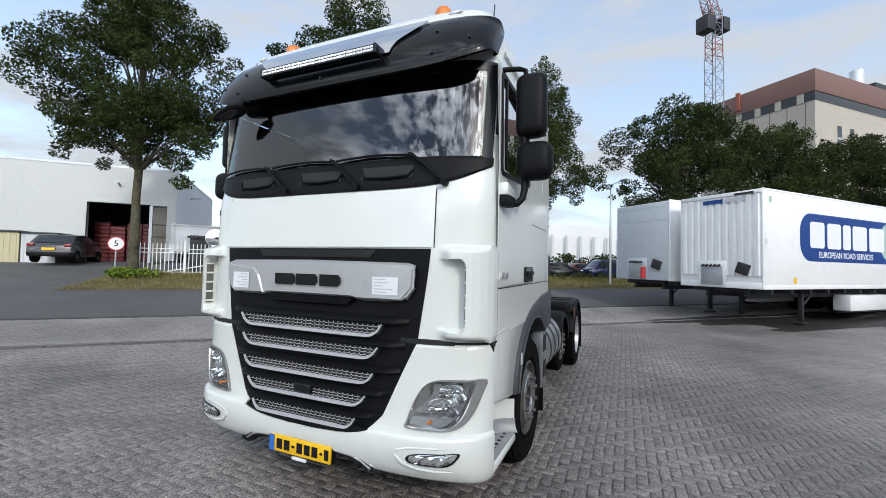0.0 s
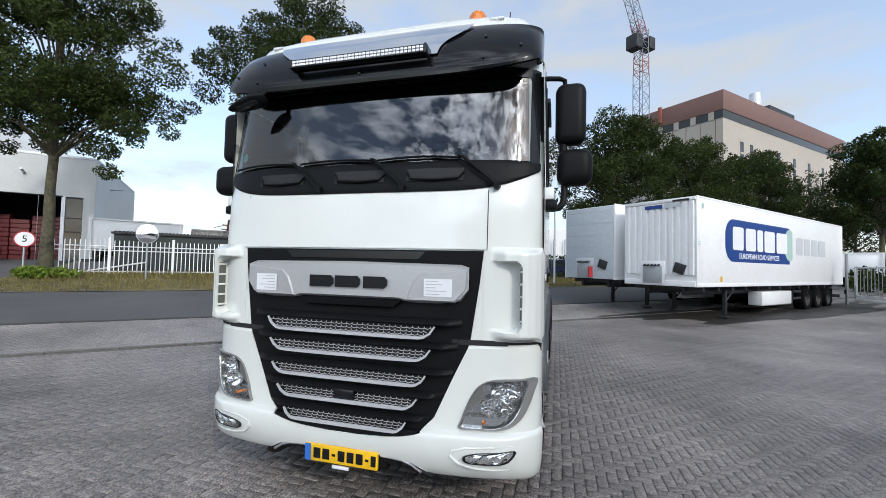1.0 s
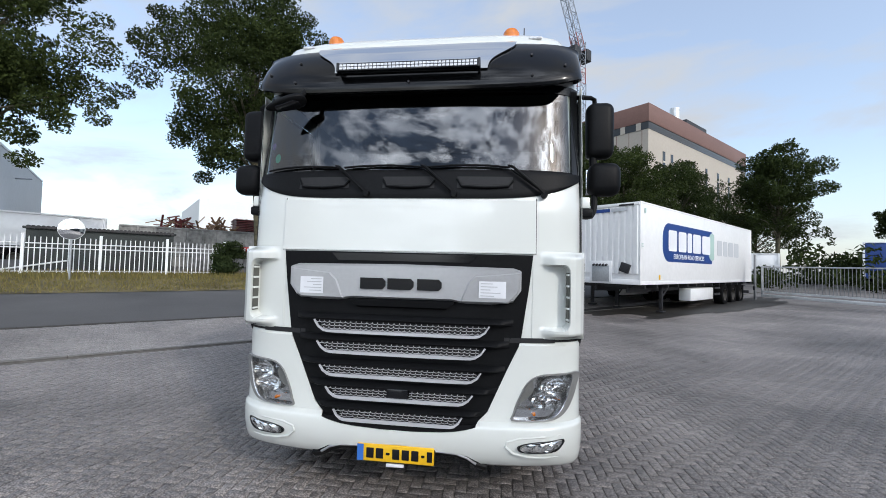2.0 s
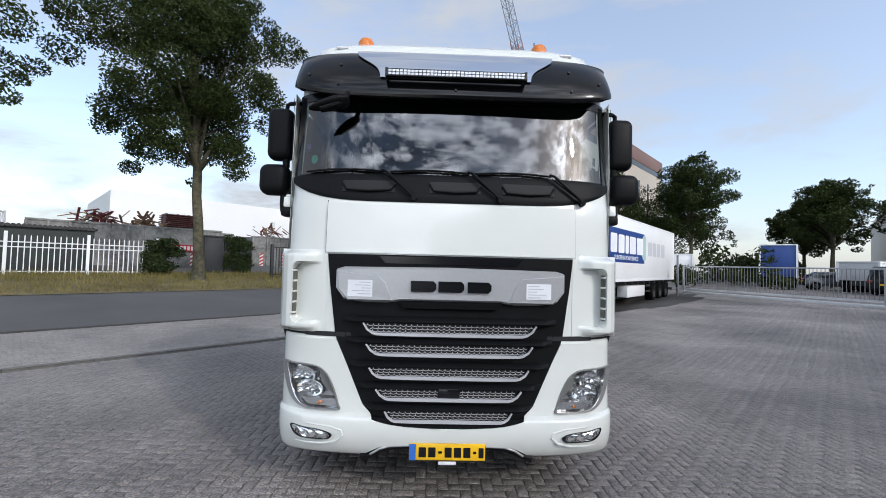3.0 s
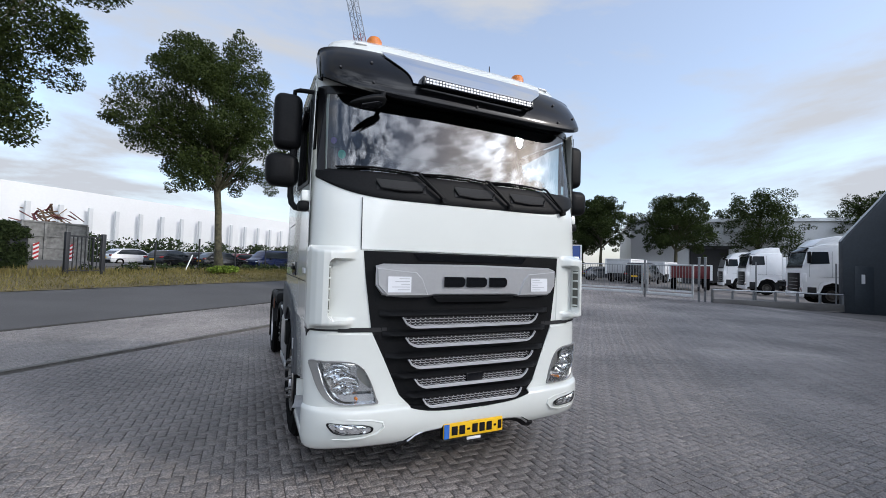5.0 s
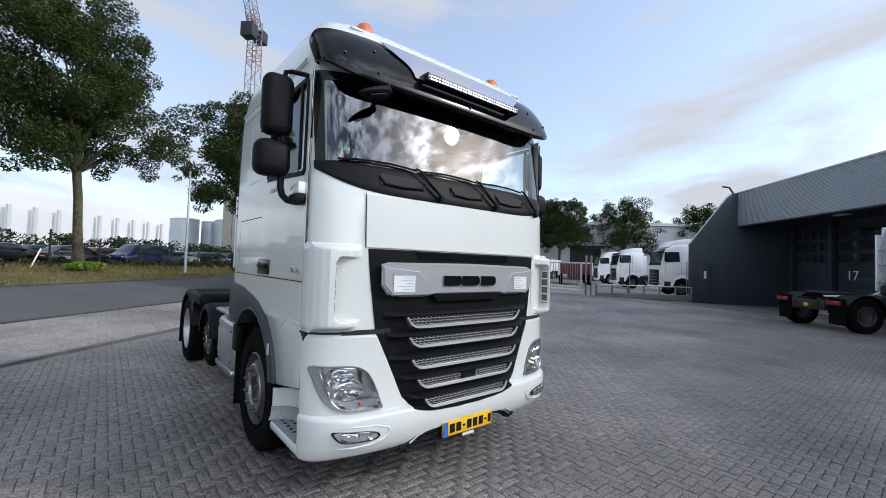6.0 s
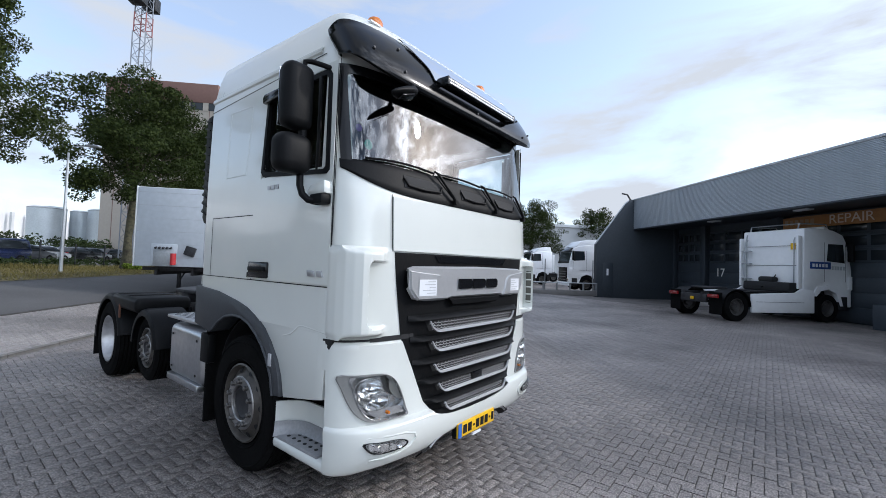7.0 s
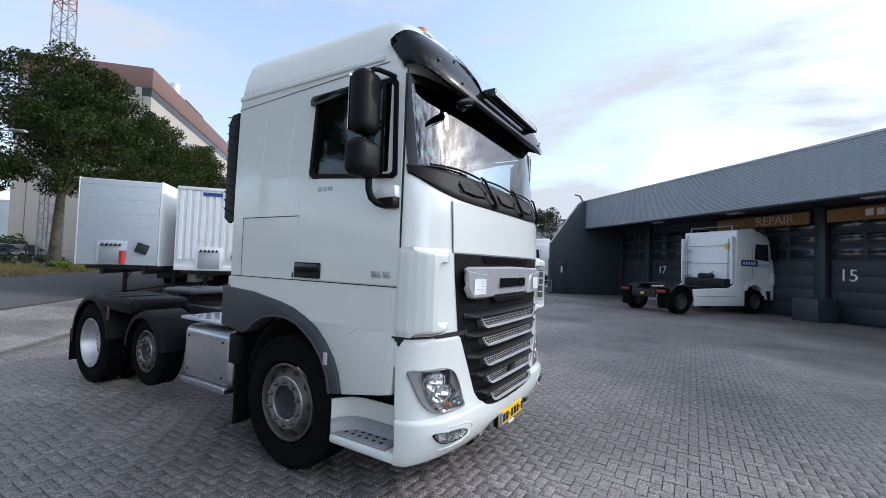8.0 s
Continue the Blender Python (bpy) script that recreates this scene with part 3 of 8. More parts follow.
def cab_shell():
    """The cab's white skin with its openings for the screen and the side windows."""
    zs = [0.98, 1.2, 1.5, 1.75, 2.0, 2.12, 2.2, 2.28, 2.33, 2.5, 2.65, 2.8, 2.95, 3.02, 3.08, 3.12, 3.2, 3.3, 3.37, 3.42, 3.46, 3.49, 3.51, 3.53, 3.54, 3.55]
    ys = [0.30, 0.40, 0.7, 1.0, 1.13, 1.5, 1.9, 2.15]
    rows = []
    for z in zs:
        w, y0 = wide(z), lean(z)
        front = [(x, nose_y(x, y0, w, NOSE, bluff(z)), z) for x in round_xs(-w, w, 33, w)]
        s0 = y0 + NOSE
        side = [max(s0 + 0.02 * (i + 1), y) for i, y in enumerate(ys)]
        side = [y if y > s0 + 0.02 * (i + 1) else s0 + 0.02 * (i + 1) for i, y in enumerate(side)]
        left = [(-w, y, z) for y in side]
        right = [(w, y, z) for y in side]
        back = [(-w + 0.05, BACK, z), (0, BACK, z), (w - 0.05, BACK, z)]
        row = left[::-1] + front + right + back[::-1]
        k = max(0.0, (z - 3.1) / 0.45)
        rows.append([(px, py, pz + k * (0.05 * min(1.0, py / 2.0) - 0.015)) for px, py, pz in row])
    bm = bmesh.new()
    vs = [[bm.verts.new(p) for p in r] for r in rows]
    k = len(rows[0])
    for i in range(len(rows) - 1):
        z0, z1 = zs[i], zs[i + 1]
        for j in range(k):
            a, b = rows[i][j], rows[i][(j + 1) % k]
            mx, my, mz = (a[0] + b[0]) / 2, (a[1] + b[1]) / 2, (z0 + z1) / 2
            if 2.33 <= z0 and z1 <= 2.96 and abs(mx) < 1.13 and my < 0.45:
                continue
            if 2.27 <= z0 and z1 <= 2.96 and abs(mx) > 1.15 and 0.30 < my < 1.13 and a[1] > 0.29 and b[1] > 0.29:
                continue
            if mz < 1.2 and my > 0.33:
                continue
            bm.faces.new((vs[i][j], vs[i][(j + 1) % k], vs[i + 1][(j + 1) % k], vs[i + 1][j]))
    bm.faces.new([v for v in vs[-1]])
    part("cab_body", bm, white_paint, truck, "glossy white cab shell", 32)


cab_shell()

# hood, cowl, screen
part("hood_panel", patch(lambda z: -0.90, lambda z: 0.90, steps(1.755, 2.118, 6), 0.014, 0.012), white_paint, truck)
rows = []
for f in steps(0, 1, 9):
    row = []
    for x in round_xs(-1.205, 1.205, 44, 1.24):
        zb = 2.128 + 0.145 * (abs(x) / 1.2) ** 6
        row.append(skin(x, zb + (2.34 - zb) * f, 0.016 - (0.010 if f in (0, 1) else 0)))
    rows.append(row)
part("cowl", sheet(rows, 0.012), black_plastic, truck, "matt black plastic cowl below the windscreen")
screen = part("windscreen", facing(patch(lambda z: -1.165, lambda z: 1.165, steps(2.335, 2.975, 12), 0.006, 0.0, 40), (0, -1, 0.1)), screen_glass, truck, "curved windscreen that mirrors the clouds")
screen.visible_shadow = False

for sx in (-1, 1):
    part("hood_seam", sheet([[skin(sx * x, z, 0.0045) for x in (0.901, 0.9065)] for z in steps(1.75, 2.135, 8)], 0.0), interior_dark, truck)

grey_lens = material("grey_lens", (0.45, 0.46, 0.48), 0.3)
# ---- grille ----
GRILLE = [(-0.885, 1.745), (-0.865, 1.55), (-0.81, 1.16), (-0.72, 0.97), (-0.60, 0.70), (-0.50, 0.60)]
g_left = borders(GRILLE)
grille = part("grille", patch(lambda z: g_left(z), lambda z: -g_left(z), steps(0.575, 1.745, 24), 0.006, 0.004, 20), black_plastic, truck, "black plastic radiator grille")
part("grille_slot", patch(lambda z: -0.52 + (1.74 - z), lambda z: 0.52 - (1.74 - z), steps(1.685, 1.735, 3), 0.013, 0.004, 12), gloss_black, grille)


def badge_bar():
    """The silver bar with a plain dark mark on it, and the two paper labels."""
    rows = []
    for k, f in enumerate((0.0, 0.06, 0.5, 0.94, 1.0)):
        row = []
        for x in steps(-0.8, 0.8, 33):
            zb = float(np.interp(abs(x), [0, 0.36, 0.42, 0.62, 0.76, 0.80], [1.425, 1.425, 1.41, 1.41, 1.43, 1.50]))
            zt = float(np.interp(abs(x), [0, 0.78, 0.80], [1.665, 1.655, 1.64]))
            z = zb + (zt - zb) * f
            row.append(skin(x, z, 0.055 if 0 < k < 4 else 0.03))
        rows.append(row)
    bar = part("badge_bar", sheet(rows, 0.02), silver_paint, grille, "brushed silver bar with a dark maker's mark")
    rows = [[skin(x, z, o) for x in steps(-0.36 - w, 0.36 + w, 15)] for z, o, w in ((1.365, 0.03, -0.06), (1.375, 0.045, -0.04), (1.41, 0.05, 0.0), (1.424, 0.03, 0.0))]
    part("bar_lip", sheet(rows, 0.01), black_plastic, grille)
    for sx in (-1, 1):
        edge = [(0.80, 1.63), (0.50, 1.60), (0.45, 1.55), (0.40, 1.42), (0.72, 1.42), (0.79, 1.50)]
        bm = bmesh.new()
        top = [bm.verts.new(skin(sx * (0.61 + (x - 0.61) * 0.93), 1.52 + (z - 1.52) * 0.90, 0.066)) for x, z in edge]
        bot = [bm.verts.new(skin(sx * x, z, 0.05)) for x, z in edge]
        bm.faces.new(top)
        for i in range(6):
            bm.faces.new((top[i], top[(i + 1) % 6], bot[(i + 1) % 6], bot[i]))
        end = part("bar_end", bm, silver_paint, grille, smooth=0.0)
        x0, x1, z0, z1 = (0.545, 0.715, 1.45, 1.565) if sx < 0 else (0.525, 0.70, 1.455, 1.565)
        bm = bmesh.new()
        bm.faces.new([bm.verts.new(skin(sx * x, z, 0.0685)) for x, z in ((x0, z0), (x1, z0), (x1, z1), (x0, z1))])
        note = part("paper_label", bm, label_white, grille, "white printed paper label taped on")
        bm = bmesh.new()
        for k in range(5):
            zz = z1 - 0.018 - k * 0.020
            xa, xb = x0 + 0.012, x0 + (0.09, 0.12, 0.075, 0.14, 0.10)[k]
            bm.faces.new([bm.verts.new(skin(sx * x, z, 0.0705)) for x, z in ((xa, zz), (xb, zz), (xb, zz + 0.005), (xa, zz + 0.005))])
        part("print", bm, grey_lens, grille)
    for x0, x1 in ((-0.28, -0.105), (-0.09, 0.09), (0.115, 0.28)):
        bm = bmesh.new()
        k = 0.02
        pts = ((x0, 1.492), (x1 - k, 1.492), (x1, 1.512), (x1, 1.548), (x1 - k, 1.568), (x0, 1.568))
        f = bm.faces.new([bm.verts.new(skin(x, z, 0.059)) for x, z in pts])
        r = bmesh.ops.extrude_face_region(bm, geom=[f])
        bmesh.ops.translate(bm, vec=(0, -0.012, 0), verts=[v for v in r["geom"] if isinstance(v, bmesh.types.BMVert)])
        part("badge_mark", bm, gloss_black, grille)


badge_bar()

SLATS = [(1.27, 1.195, 0.60, 0.55), (1.125, 1.055, 0.575, 0.525), (0.965, 0.90, 0.55, 0.505), (0.82, 0.755, 0.50, 0.45), (0.675, 0.612, 0.435, 0.395)]
mesh_metal = material("mesh_metal", (0.48, 0.48, 0.49), 0.35, 0.4, 40, 0.2)


def slat(zt, zb, xt, xb, k):
    # the scoop above and round the opening
    rows = []
    for f, o in ((-0.66, 0.012), (-0.5, 0.045), (-0.16, 0.066), (-0.02, 0.056)):
        z = zt - f * (zt - zb) * 0.9
        xx = min(-g_left(z) - 0.01, xt + 0.16)
        rows.append([skin(x, z, o if abs(x) < xx - 0.08 else 0.012 + (o - 0.012) * max(0, (xx - abs(x)) / 0.08)) for x in round_xs(-xx, xx, 31, 1.3)])
    scoop = part("slat", sheet(rows, 0.012), black_plastic, grille)
    # dark back of the opening
    rows = [[skin(x, z, 0.012) for x in steps(-xw, xw, 9)] for z, xw in ((zb - 0.005, xb), (zt, xt))]
    part("slat_back", sheet(rows), interior_dark, scoop)
    # honeycomb
    bm = bmesh.new()
    cell = 0.038
    nrow = 3
    for r in range(nrow):
        z0 = zb + 0.012 + r * (zt - zb - 0.012) / nrow
        h = (zt - zb - 0.012) / nrow
        xw = xb + (xt - xb) * (r + 0.5) / nrow - 0.02
        count = int(2 * xw / cell)
        off = 0.5 * cell * (r % 2)
        for c in range(count + 1):
            x = -xw + c * cell + off
            if abs(x) > xw or (k == 3 and abs(x - 0.0) < 0.075):
                continue
            for (xa, za), (xc, zc) in (((x, z0 + h * 0.25), (x, z0 + h * 0.78)), ((x, z0 + h * 0.25), (x + cell / 2, z0)), ((x, z0 + h * 0.25), (x - cell / 2, z0))):
                a, b = Vector(skin(xa, za, 0.052)), Vector(skin(max(-xw - 0.02, min(xw + 0.02, xc)), zc, 0.052))
                d = (b - a).normalized()
                s = Vector((d.z, 0, -d.x)) * 0.0021
                bm.faces.new([bm.verts.new(q) for q in (a - s, b - s, b + s, a + s)])
    tagged(part("honeycomb", bm, mesh_metal, scoop, "grey honeycomb mesh"), kind="stuff")
    # bright trim along the lower edge, turned up at both ends
    pts = []
    for x in steps(-1, 1, 41):
        a = abs(x)
        xx = math.copysign(xb * min(a / 0.93, 1) + (xt - xb) * (max(0, (a - 0.93) / 0.07)) ** 0.7, x)
        z = zb + (zt - zb) * max(0, (a - 0.86) / 0.14) ** 2.0
        pts.append(skin(xx, z, 0.066))
    bm = bmesh.new()
    rows = []
    for i, p in enumerate(pts):
        q = Vector(pts[min(i + 1, 40)]) - Vector(pts[max(i - 1, 0)])
        nrm = Vector((-q.z, 0, q.x)).normalized()
        c = Vector(p)
        t = 0.0125 * (0.45 + 0.55 * (1 - (abs(i - 20) / 20) ** 6))
        rows.append([c - nrm * t, c - nrm * t * 0.8 + Vector((0, -0.012, 0)), c + nrm * t * 0.8 + Vector((0, -0.012, 0)), c + nrm * t])
    part("slat_trim", sheet(rows, 0.004), chrome_trim, scoop, "bright silver trim strip")


chrome_trim = material("chrome_trim", (0.70, 0.71, 0.73), 0.25, 0.5)
for k, row in enumerate(SLATS):
    slat(*row, k)
part("radar_cover", prism([(-0.075, 0.83), (0.075, 0.83), (0.072, 0.765), (0.045, 0.745), (-0.045, 0.745), (-0.072, 0.765)], -0.075, 0.0, bevel=0.008), gloss_black, grille)
part("grille_foot", patch(lambda z: -0.50 + (0.612 - z) * 1.4, lambda z: 0.50 - (0.612 - z) * 1.4, steps(0.56, 0.625, 4), 0.05, 0.03, 16), black_plastic, grille)


# ---- bumper and lamps ----

def mirror_rows(rows, side):
    return [[(side * p[0], p[1], p[2]) for p in row] for row in rows]


def smooth_loop(points, k=4):
    """A closed outline through the corners given, rounded between them."""
    out = []
    m = len(points)
    for i in range(m):
        p0, p1, p2, p3 = (Vector(points[(i + j) % m]) for j in (-1, 0, 1, 2))
        for q in range(k):
            t = q / k
            out.append(tuple(0.5 * ((2 * p1) + (p2 - p0) * t + (2 * p0 - 5 * p1 + 4 * p2 - p3) * t * t + (3 * p1 - p0 - 3 * p2 + p3) * t ** 3)))
    return out


def span(loop, z):
    """Where a level line enters and leaves an outline."""
    xs = []
    for (xa, za), (xb, zb) in zip(loop, loop[1:] + loop[:1]):
        if (za - z) * (zb - z) <= 0 and za != zb:
            xs.append(xa + (xb - xa) * (z - za) / (zb - za))
    return (min(xs), max(xs)) if len(xs) > 1 else (0.0, 0.0)


LAMP = smooth_loop([(1.207, 0.958), (1.12, 0.959), (1.0, 0.957), (0.94, 0.949), (0.89, 0.928), (0.85, 0.89), (0.815, 0.83), (0.785, 0.76), (0.766, 0.70), (0.753, 0.655), (0.85, 0.650), (0.95, 0.650), (1.02, 0.656), (1.08, 0.68), (1.13, 0.73), (1.165, 0.80), (1.19, 0.88)], 3)


def lamp_inset(f):
    """The lamp's outline drawn in, most of all on its outer side; f runs from the rim to the glass."""
    return [(x + f * (0.770 + (x - 0.752) * 0.83 - x), z + f * (0.661 + (z - 0.650) * 0.925 - z)) for x, z in LAMP]


def bumper(side):
    zs = [0.335, 0.345, 0.37, 0.42, 0.47, 0.53, 0.555, 0.57, 0.58, 0.595, 0.607, 0.616, 0.624, 0.631, 0.639] + steps(0.648, 0.966, 30) + [0.985, 1.02, 1.06, 1.11, 1.14, 1.155, 1.165]
    hole = lamp_inset(0.55)
    bm = bmesh.new()
    rows = []
    for z in zs:
        if z > 0.62:
            xi = -g_left(z)
        else:
            xi = float(np.interp(z, [0.335, 0.37, 0.42, 0.46, 0.47, 0.555, 0.57, 0.58, 0.60, 0.62], [0.62, 0.56, 0.47, 0.38, 0.0, 0.0, 0.30, 0.39, 0.48, 0.535]))
        out = float(np.interp(z, [0.335, 0.36, 0.45, 0.56, 0.600, 0.616, 0.626, 0.639, 1.02, 1.14, 1.165], [-0.03, 0.02, 0.050, 0.060, 0.060, 0.056, 0.044, 0.010, 0.012, 0.016, -0.01]))
        w = wide(z) + 1e-4
        row = []
        for x in round_xs(xi, 0.9965 * w, 64, w):
            f = max(0.0, (abs(x) - 1.0) / 0.24)
            p = skin(x, z, out * (1 - 0.72 * f))
            row.append((bm.verts.new((side * p[0], p[1], p[2])), x))
        rows.append(row)
    for z0, z1, r0, r1 in zip(zs, zs[1:], rows, rows[1:]):
        lo, hi = span(hole, (z0 + z1) / 2)
        for k in range(63):
            mid = (r0[k][1] + r0[k + 1][1] + r1[k][1] + r1[k + 1][1]) / 4
            if not lo < mid < hi:
                bm.faces.new((r0[k][0], r0[k + 1][0], r1[k + 1][0], r1[k][0]))
    bmesh.ops.recalc_face_normals(bm, faces=bm.faces)
    bmesh.ops.solidify(bm, geom=bm.faces[:], thickness=0.012)
    return part("bumper_corner", bm, white_paint, truck)


bowl_metal = material("bowl_metal", (0.90, 0.91, 0.92), 0.10, 0.95)
clear_lens = glass("clear_lens", (0.96, 0.97, 0.97), 1.45)


def dish(side, x, z, rx, rz, deep, sink):
    """A hollow mirror that looks along the front's normal at one place."""
    c = Vector(skin(side * x, z, sink))
    n = (Vector(skin(side * x, z, sink + 0.01)) - c).normalized()
    n = (n + Vector((-side * 0.12, -0.35, 0.0))).normalized()
    a = n.cross(Vector((0, 0, 1))).normalized()
    up = a.cross(n).normalized()
    rows = [[c - n * deep * (1 - f * f) + a * (rx * f * math.cos(q)) + up * (rz * f * math.sin(q)) for q in [2 * math.pi * k / 24 for k in range(24)]] for f in (0.08, 0.3, 0.5, 0.7, 0.85, 1.0)]
    return sheet(rows, 0.0, closed=True), c - n * deep * 0.6


def headlamp(side):
    bumper(side)

    def loop_rows(levels):
        return [[skin(side * x, z, o) for x, z in lamp_inset(f)] for f, o in levels]

    def fill(f, out, count=16, lo=0.0, hi=1.0):
        edge = lamp_inset(f)
        z0, z1 = min(p[1] for p in edge) + 0.002, max(p[1] for p in edge) - 0.004
        rows = []
        for z in steps(z0 + (z1 - z0) * lo, z0 + (z1 - z0) * hi, 14):
            a, b = span(edge, z)
            rows.append([skin(side * x, z, out) for x in steps(a, b, count)])
        return rows

    lamp = part("headlamp", sheet(loop_rows(((0.0, 0.004), (0.02, 0.020), (0.12, 0.024), (0.80, 0.022), (0.92, 0.018))), 0.0, closed=True), silver_bezel, truck, "clear glass headlamp in a grey bezel", 30)
    part("lamp_rim", sheet(loop_rows(((0.90, 0.020), (0.93, 0.026), (1.0, 0.024), (1.02, 0.014))), 0.0, closed=True), bright_rim, lamp)
    part("lamp_wall", sheet(loop_rows(((1.0, 0.016), (1.06, -0.045))), 0.0, closed=True), bowl_back, lamp)
    part("lamp_back", sheet(fill(1.04, -0.045)), bowl_back, lamp)
    for x, z, rx, rz, deep in ((1.035, 0.868, 0.088, 0.062, 0.05), (0.985, 0.782, 0.098, 0.060, 0.05)):
        bm, mid = dish(side, x, z, rx, rz, deep, 0.000)
        bowl = part("reflector", bm, bowl_metal, lamp, "polished hollow reflector")
        part("bulb_cap", moved(lathe([(-0.03, 0.001), (-0.028, 0.012), (0.0, 0.016)], "y", 16), Matrix.Translation(mid)), chrome, bowl)
        rim = []
        for q in range(25):
            rim.append(Vector(skin(side * (x + rx * math.cos(q * math.pi / 12)), z + rz * math.sin(q * math.pi / 12), 0.002)))
        part("reflector_rim", tube(rim, 0.004, 6, caps=False), bright_rim, bowl)
    # folded mirror strip with the indicator at the bottom
    rows = []
    for k, z in enumerate(steps(0.674, 0.722, 5)):
        a, b = span(lamp_inset(1.02), z)
        rows.append([skin(side * x, z, -0.004 + 0.010 * ((i + k) % 2)) for i, x in enumerate(steps(a + 0.006, b - 0.03, 15))])
    part("indicator", sheet(rows), bowl_metal, lamp, "faceted clear indicator strip", )
    part("amber_bulb", moved(lathe([(-0.016, 0.001), (-0.012, 0.010), (0.004, 0.012)], "y", 12), Matrix.Translation(skin(side * 0.905, 0.695, 0.006))), orange_lens, lamp)
    # grey cheek on the inner upper corner
    rows = []
    for z in steps(0.765, 0.93, 8):
        a, b = span(lamp_inset(1.0), z)
        rows.append([skin(side * x, z, 0.010) for x in steps(a + 0.001, a + 0.018 + 0.05 * math.sin(math.pi * min(1.0, (z - 0.765) / 0.15)), 5)])
    part("lamp_cheek", sheet(rows, 0.004), silver_bezel, lamp)
    lens = part("lamp_lens", facing(sheet(fill(0.98, 0.022, 20)), (side * 0.3, -1, 0)), clear_lens, lamp)
    lens.visible_shadow = False
    # fog lamp in its pressed recess
    def low(x, z, o):
        return skin(side * x, z, o * (1 - 0.72 * max(0.0, (x - 1.0) / 0.24)))
    brow = [low(x, z, 0.0545) for x, z in ((1.12, 0.572), (1.05, 0.574), (0.95, 0.568), (0.80, 0.556), (0.725, 0.535), (0.715, 0.505), (0.76, 0.462), (0.85, 0.44), (0.96, 0.434), (1.05, 0.436))]
    part("bumper_crease", tube(brow, [0.002, 0.007, 0.009, 0.009, 0.009, 0.009, 0.009, 0.009, 0.007, 0.002], 8), white_paint, truck)
    shape = smooth_loop([(1.075, 0.545), (0.97, 0.540), (0.87, 0.531), (0.805, 0.512), (0.80, 0.490), (0.83, 0.474), (0.93, 0.470), (1.02, 0.478), (1.06, 0.505)], 3)
    cx, cz = 0.94, 0.508
    ring = [[low(cx + (x - cx) * f, cz + (z - cz) * f, o) for x, z in shape] for f, o in ((1.07, 0.056), (1.05, 0.068), (0.96, 0.066), (0.94, 0.052))]
    fog = part("fog_lamp", sheet(ring, 0.0, closed=True), gloss_black, truck, "slim clear fog lamp set in the white bumper")
    rows = []
    for k, z in enumerate(steps(0.476, 0.540, 5)):
        a, b = span(shape, z)
        rows.append([low(x, z, 0.0635 + 0.006 * math.sin(i * 1.9 + k)) for i, x in enumerate(steps(a + 0.008, b - 0.008, 13))])
    part("reflector", sheet(rows), bowl_metal, fog)
    rows = []
    for z in steps(0.474, 0.543, 6):
        a, b = span(shape, z)
        rows.append([low(x, z, 0.072) for x in steps(a, b, 8)])
    pane = part("fog_glass", facing(sheet(rows), (side * 0.3, -1, 0)), clear_lens, fog)
    pane.visible_shadow = False


silver_bezel = material("silver_bezel", (0.23, 0.23, 0.225), 0.42, 0.3, 40, 0.06)
bright_rim = material("bright_rim", (0.7, 0.71, 0.73), 0.2, 0.9)
bowl_back = material("bowl_back", (0.78, 0.785, 0.79), 0.16, 0.9, 12, 0.15)
headlamp(1)
headlamp(-1)
# dark strips on the skin paint in the shaded gap above the bumper
for sx in (-1, 1):
    part("gap_shade", sheet([[skin(sx * x, z, 0.006) for x in steps(0.70, 1.04, 14)] for z in (1.158, 1.19)], 0.004), interior_dark, truck)
    part("gap_shade", sheet([[skin(sx * x, z, 0.004) for x in round_xs(1.03, 1.239, 14, 1.24)] for z in (1.164, 1.178)], 0.003), interior_dark, truck)

# lower lip with its bright strip, and the number plate
pts = [skin(x, z, 0.03) for x, z in ((-0.60, 0.345), (-0.53, 0.365), (-0.47, 0.405), (-0.40, 0.428), (-0.28, 0.435), (0.0, 0.437), (0.28, 0.435), (0.40, 0.428), (0.47, 0.405), (0.53, 0.365), (0.60, 0.345))]
part("lip_trim", tube(pts[1:-1], 0.009, 8), brushed_metal, truck, "bright strip along the bumper's lower lip")
part("lip_skirt", sheet([[(p[0], p[1] + d, p[2] + e) for p in pts] for d, e in ((0.02, 0.03), (0.0, 0.0), (0.06, -0.05))], 0.01), black_plastic, truck)
part("bumper_middle", sheet([[skin(x, z, o) for x in steps(-0.5, 0.5, 18)] for z, o in ((0.437, 0.03), (0.455, 0.046), (0.50, 0.05), (0.56, 0.049), (0.578, 0.04))], 0.02), white_paint, truck)
plate = part("number_plate", box(-0.26, 0.26, -0.085, -0.065, 0.352, 0.462, 0.006), plate_yellow, truck, "yellow number plate with dark characters as bars")
part("plate_band", box(-0.258, -0.215, -0.088, -0.084, 0.354, 0.460), plate_blue, plate)
for xa, xb in ((-0.195, -0.145), (-0.13, -0.08), (-0.062, -0.036), (-0.018, 0.03), (0.046, 0.094), (0.11, 0.158), (0.176, 0.198), (0.214, 0.248)):
    hgt = 0.008 if xb - xa < 0.03 else 0.033
    part("plate_bar", box(xa, xb, -0.088, -0.084, 0.407 - hgt, 0.407 + hgt, 0.003), gloss_black, plate)
part("plate_holder", box(-0.265, 0.265, -0.066, -0.03, 0.345, 0.468, 0.004), black_plastic, plate)
part("dealer_tag", box(-0.06, 0.06, -0.086, -0.07, 0.322, 0.342, 0.004), label_white, plate)


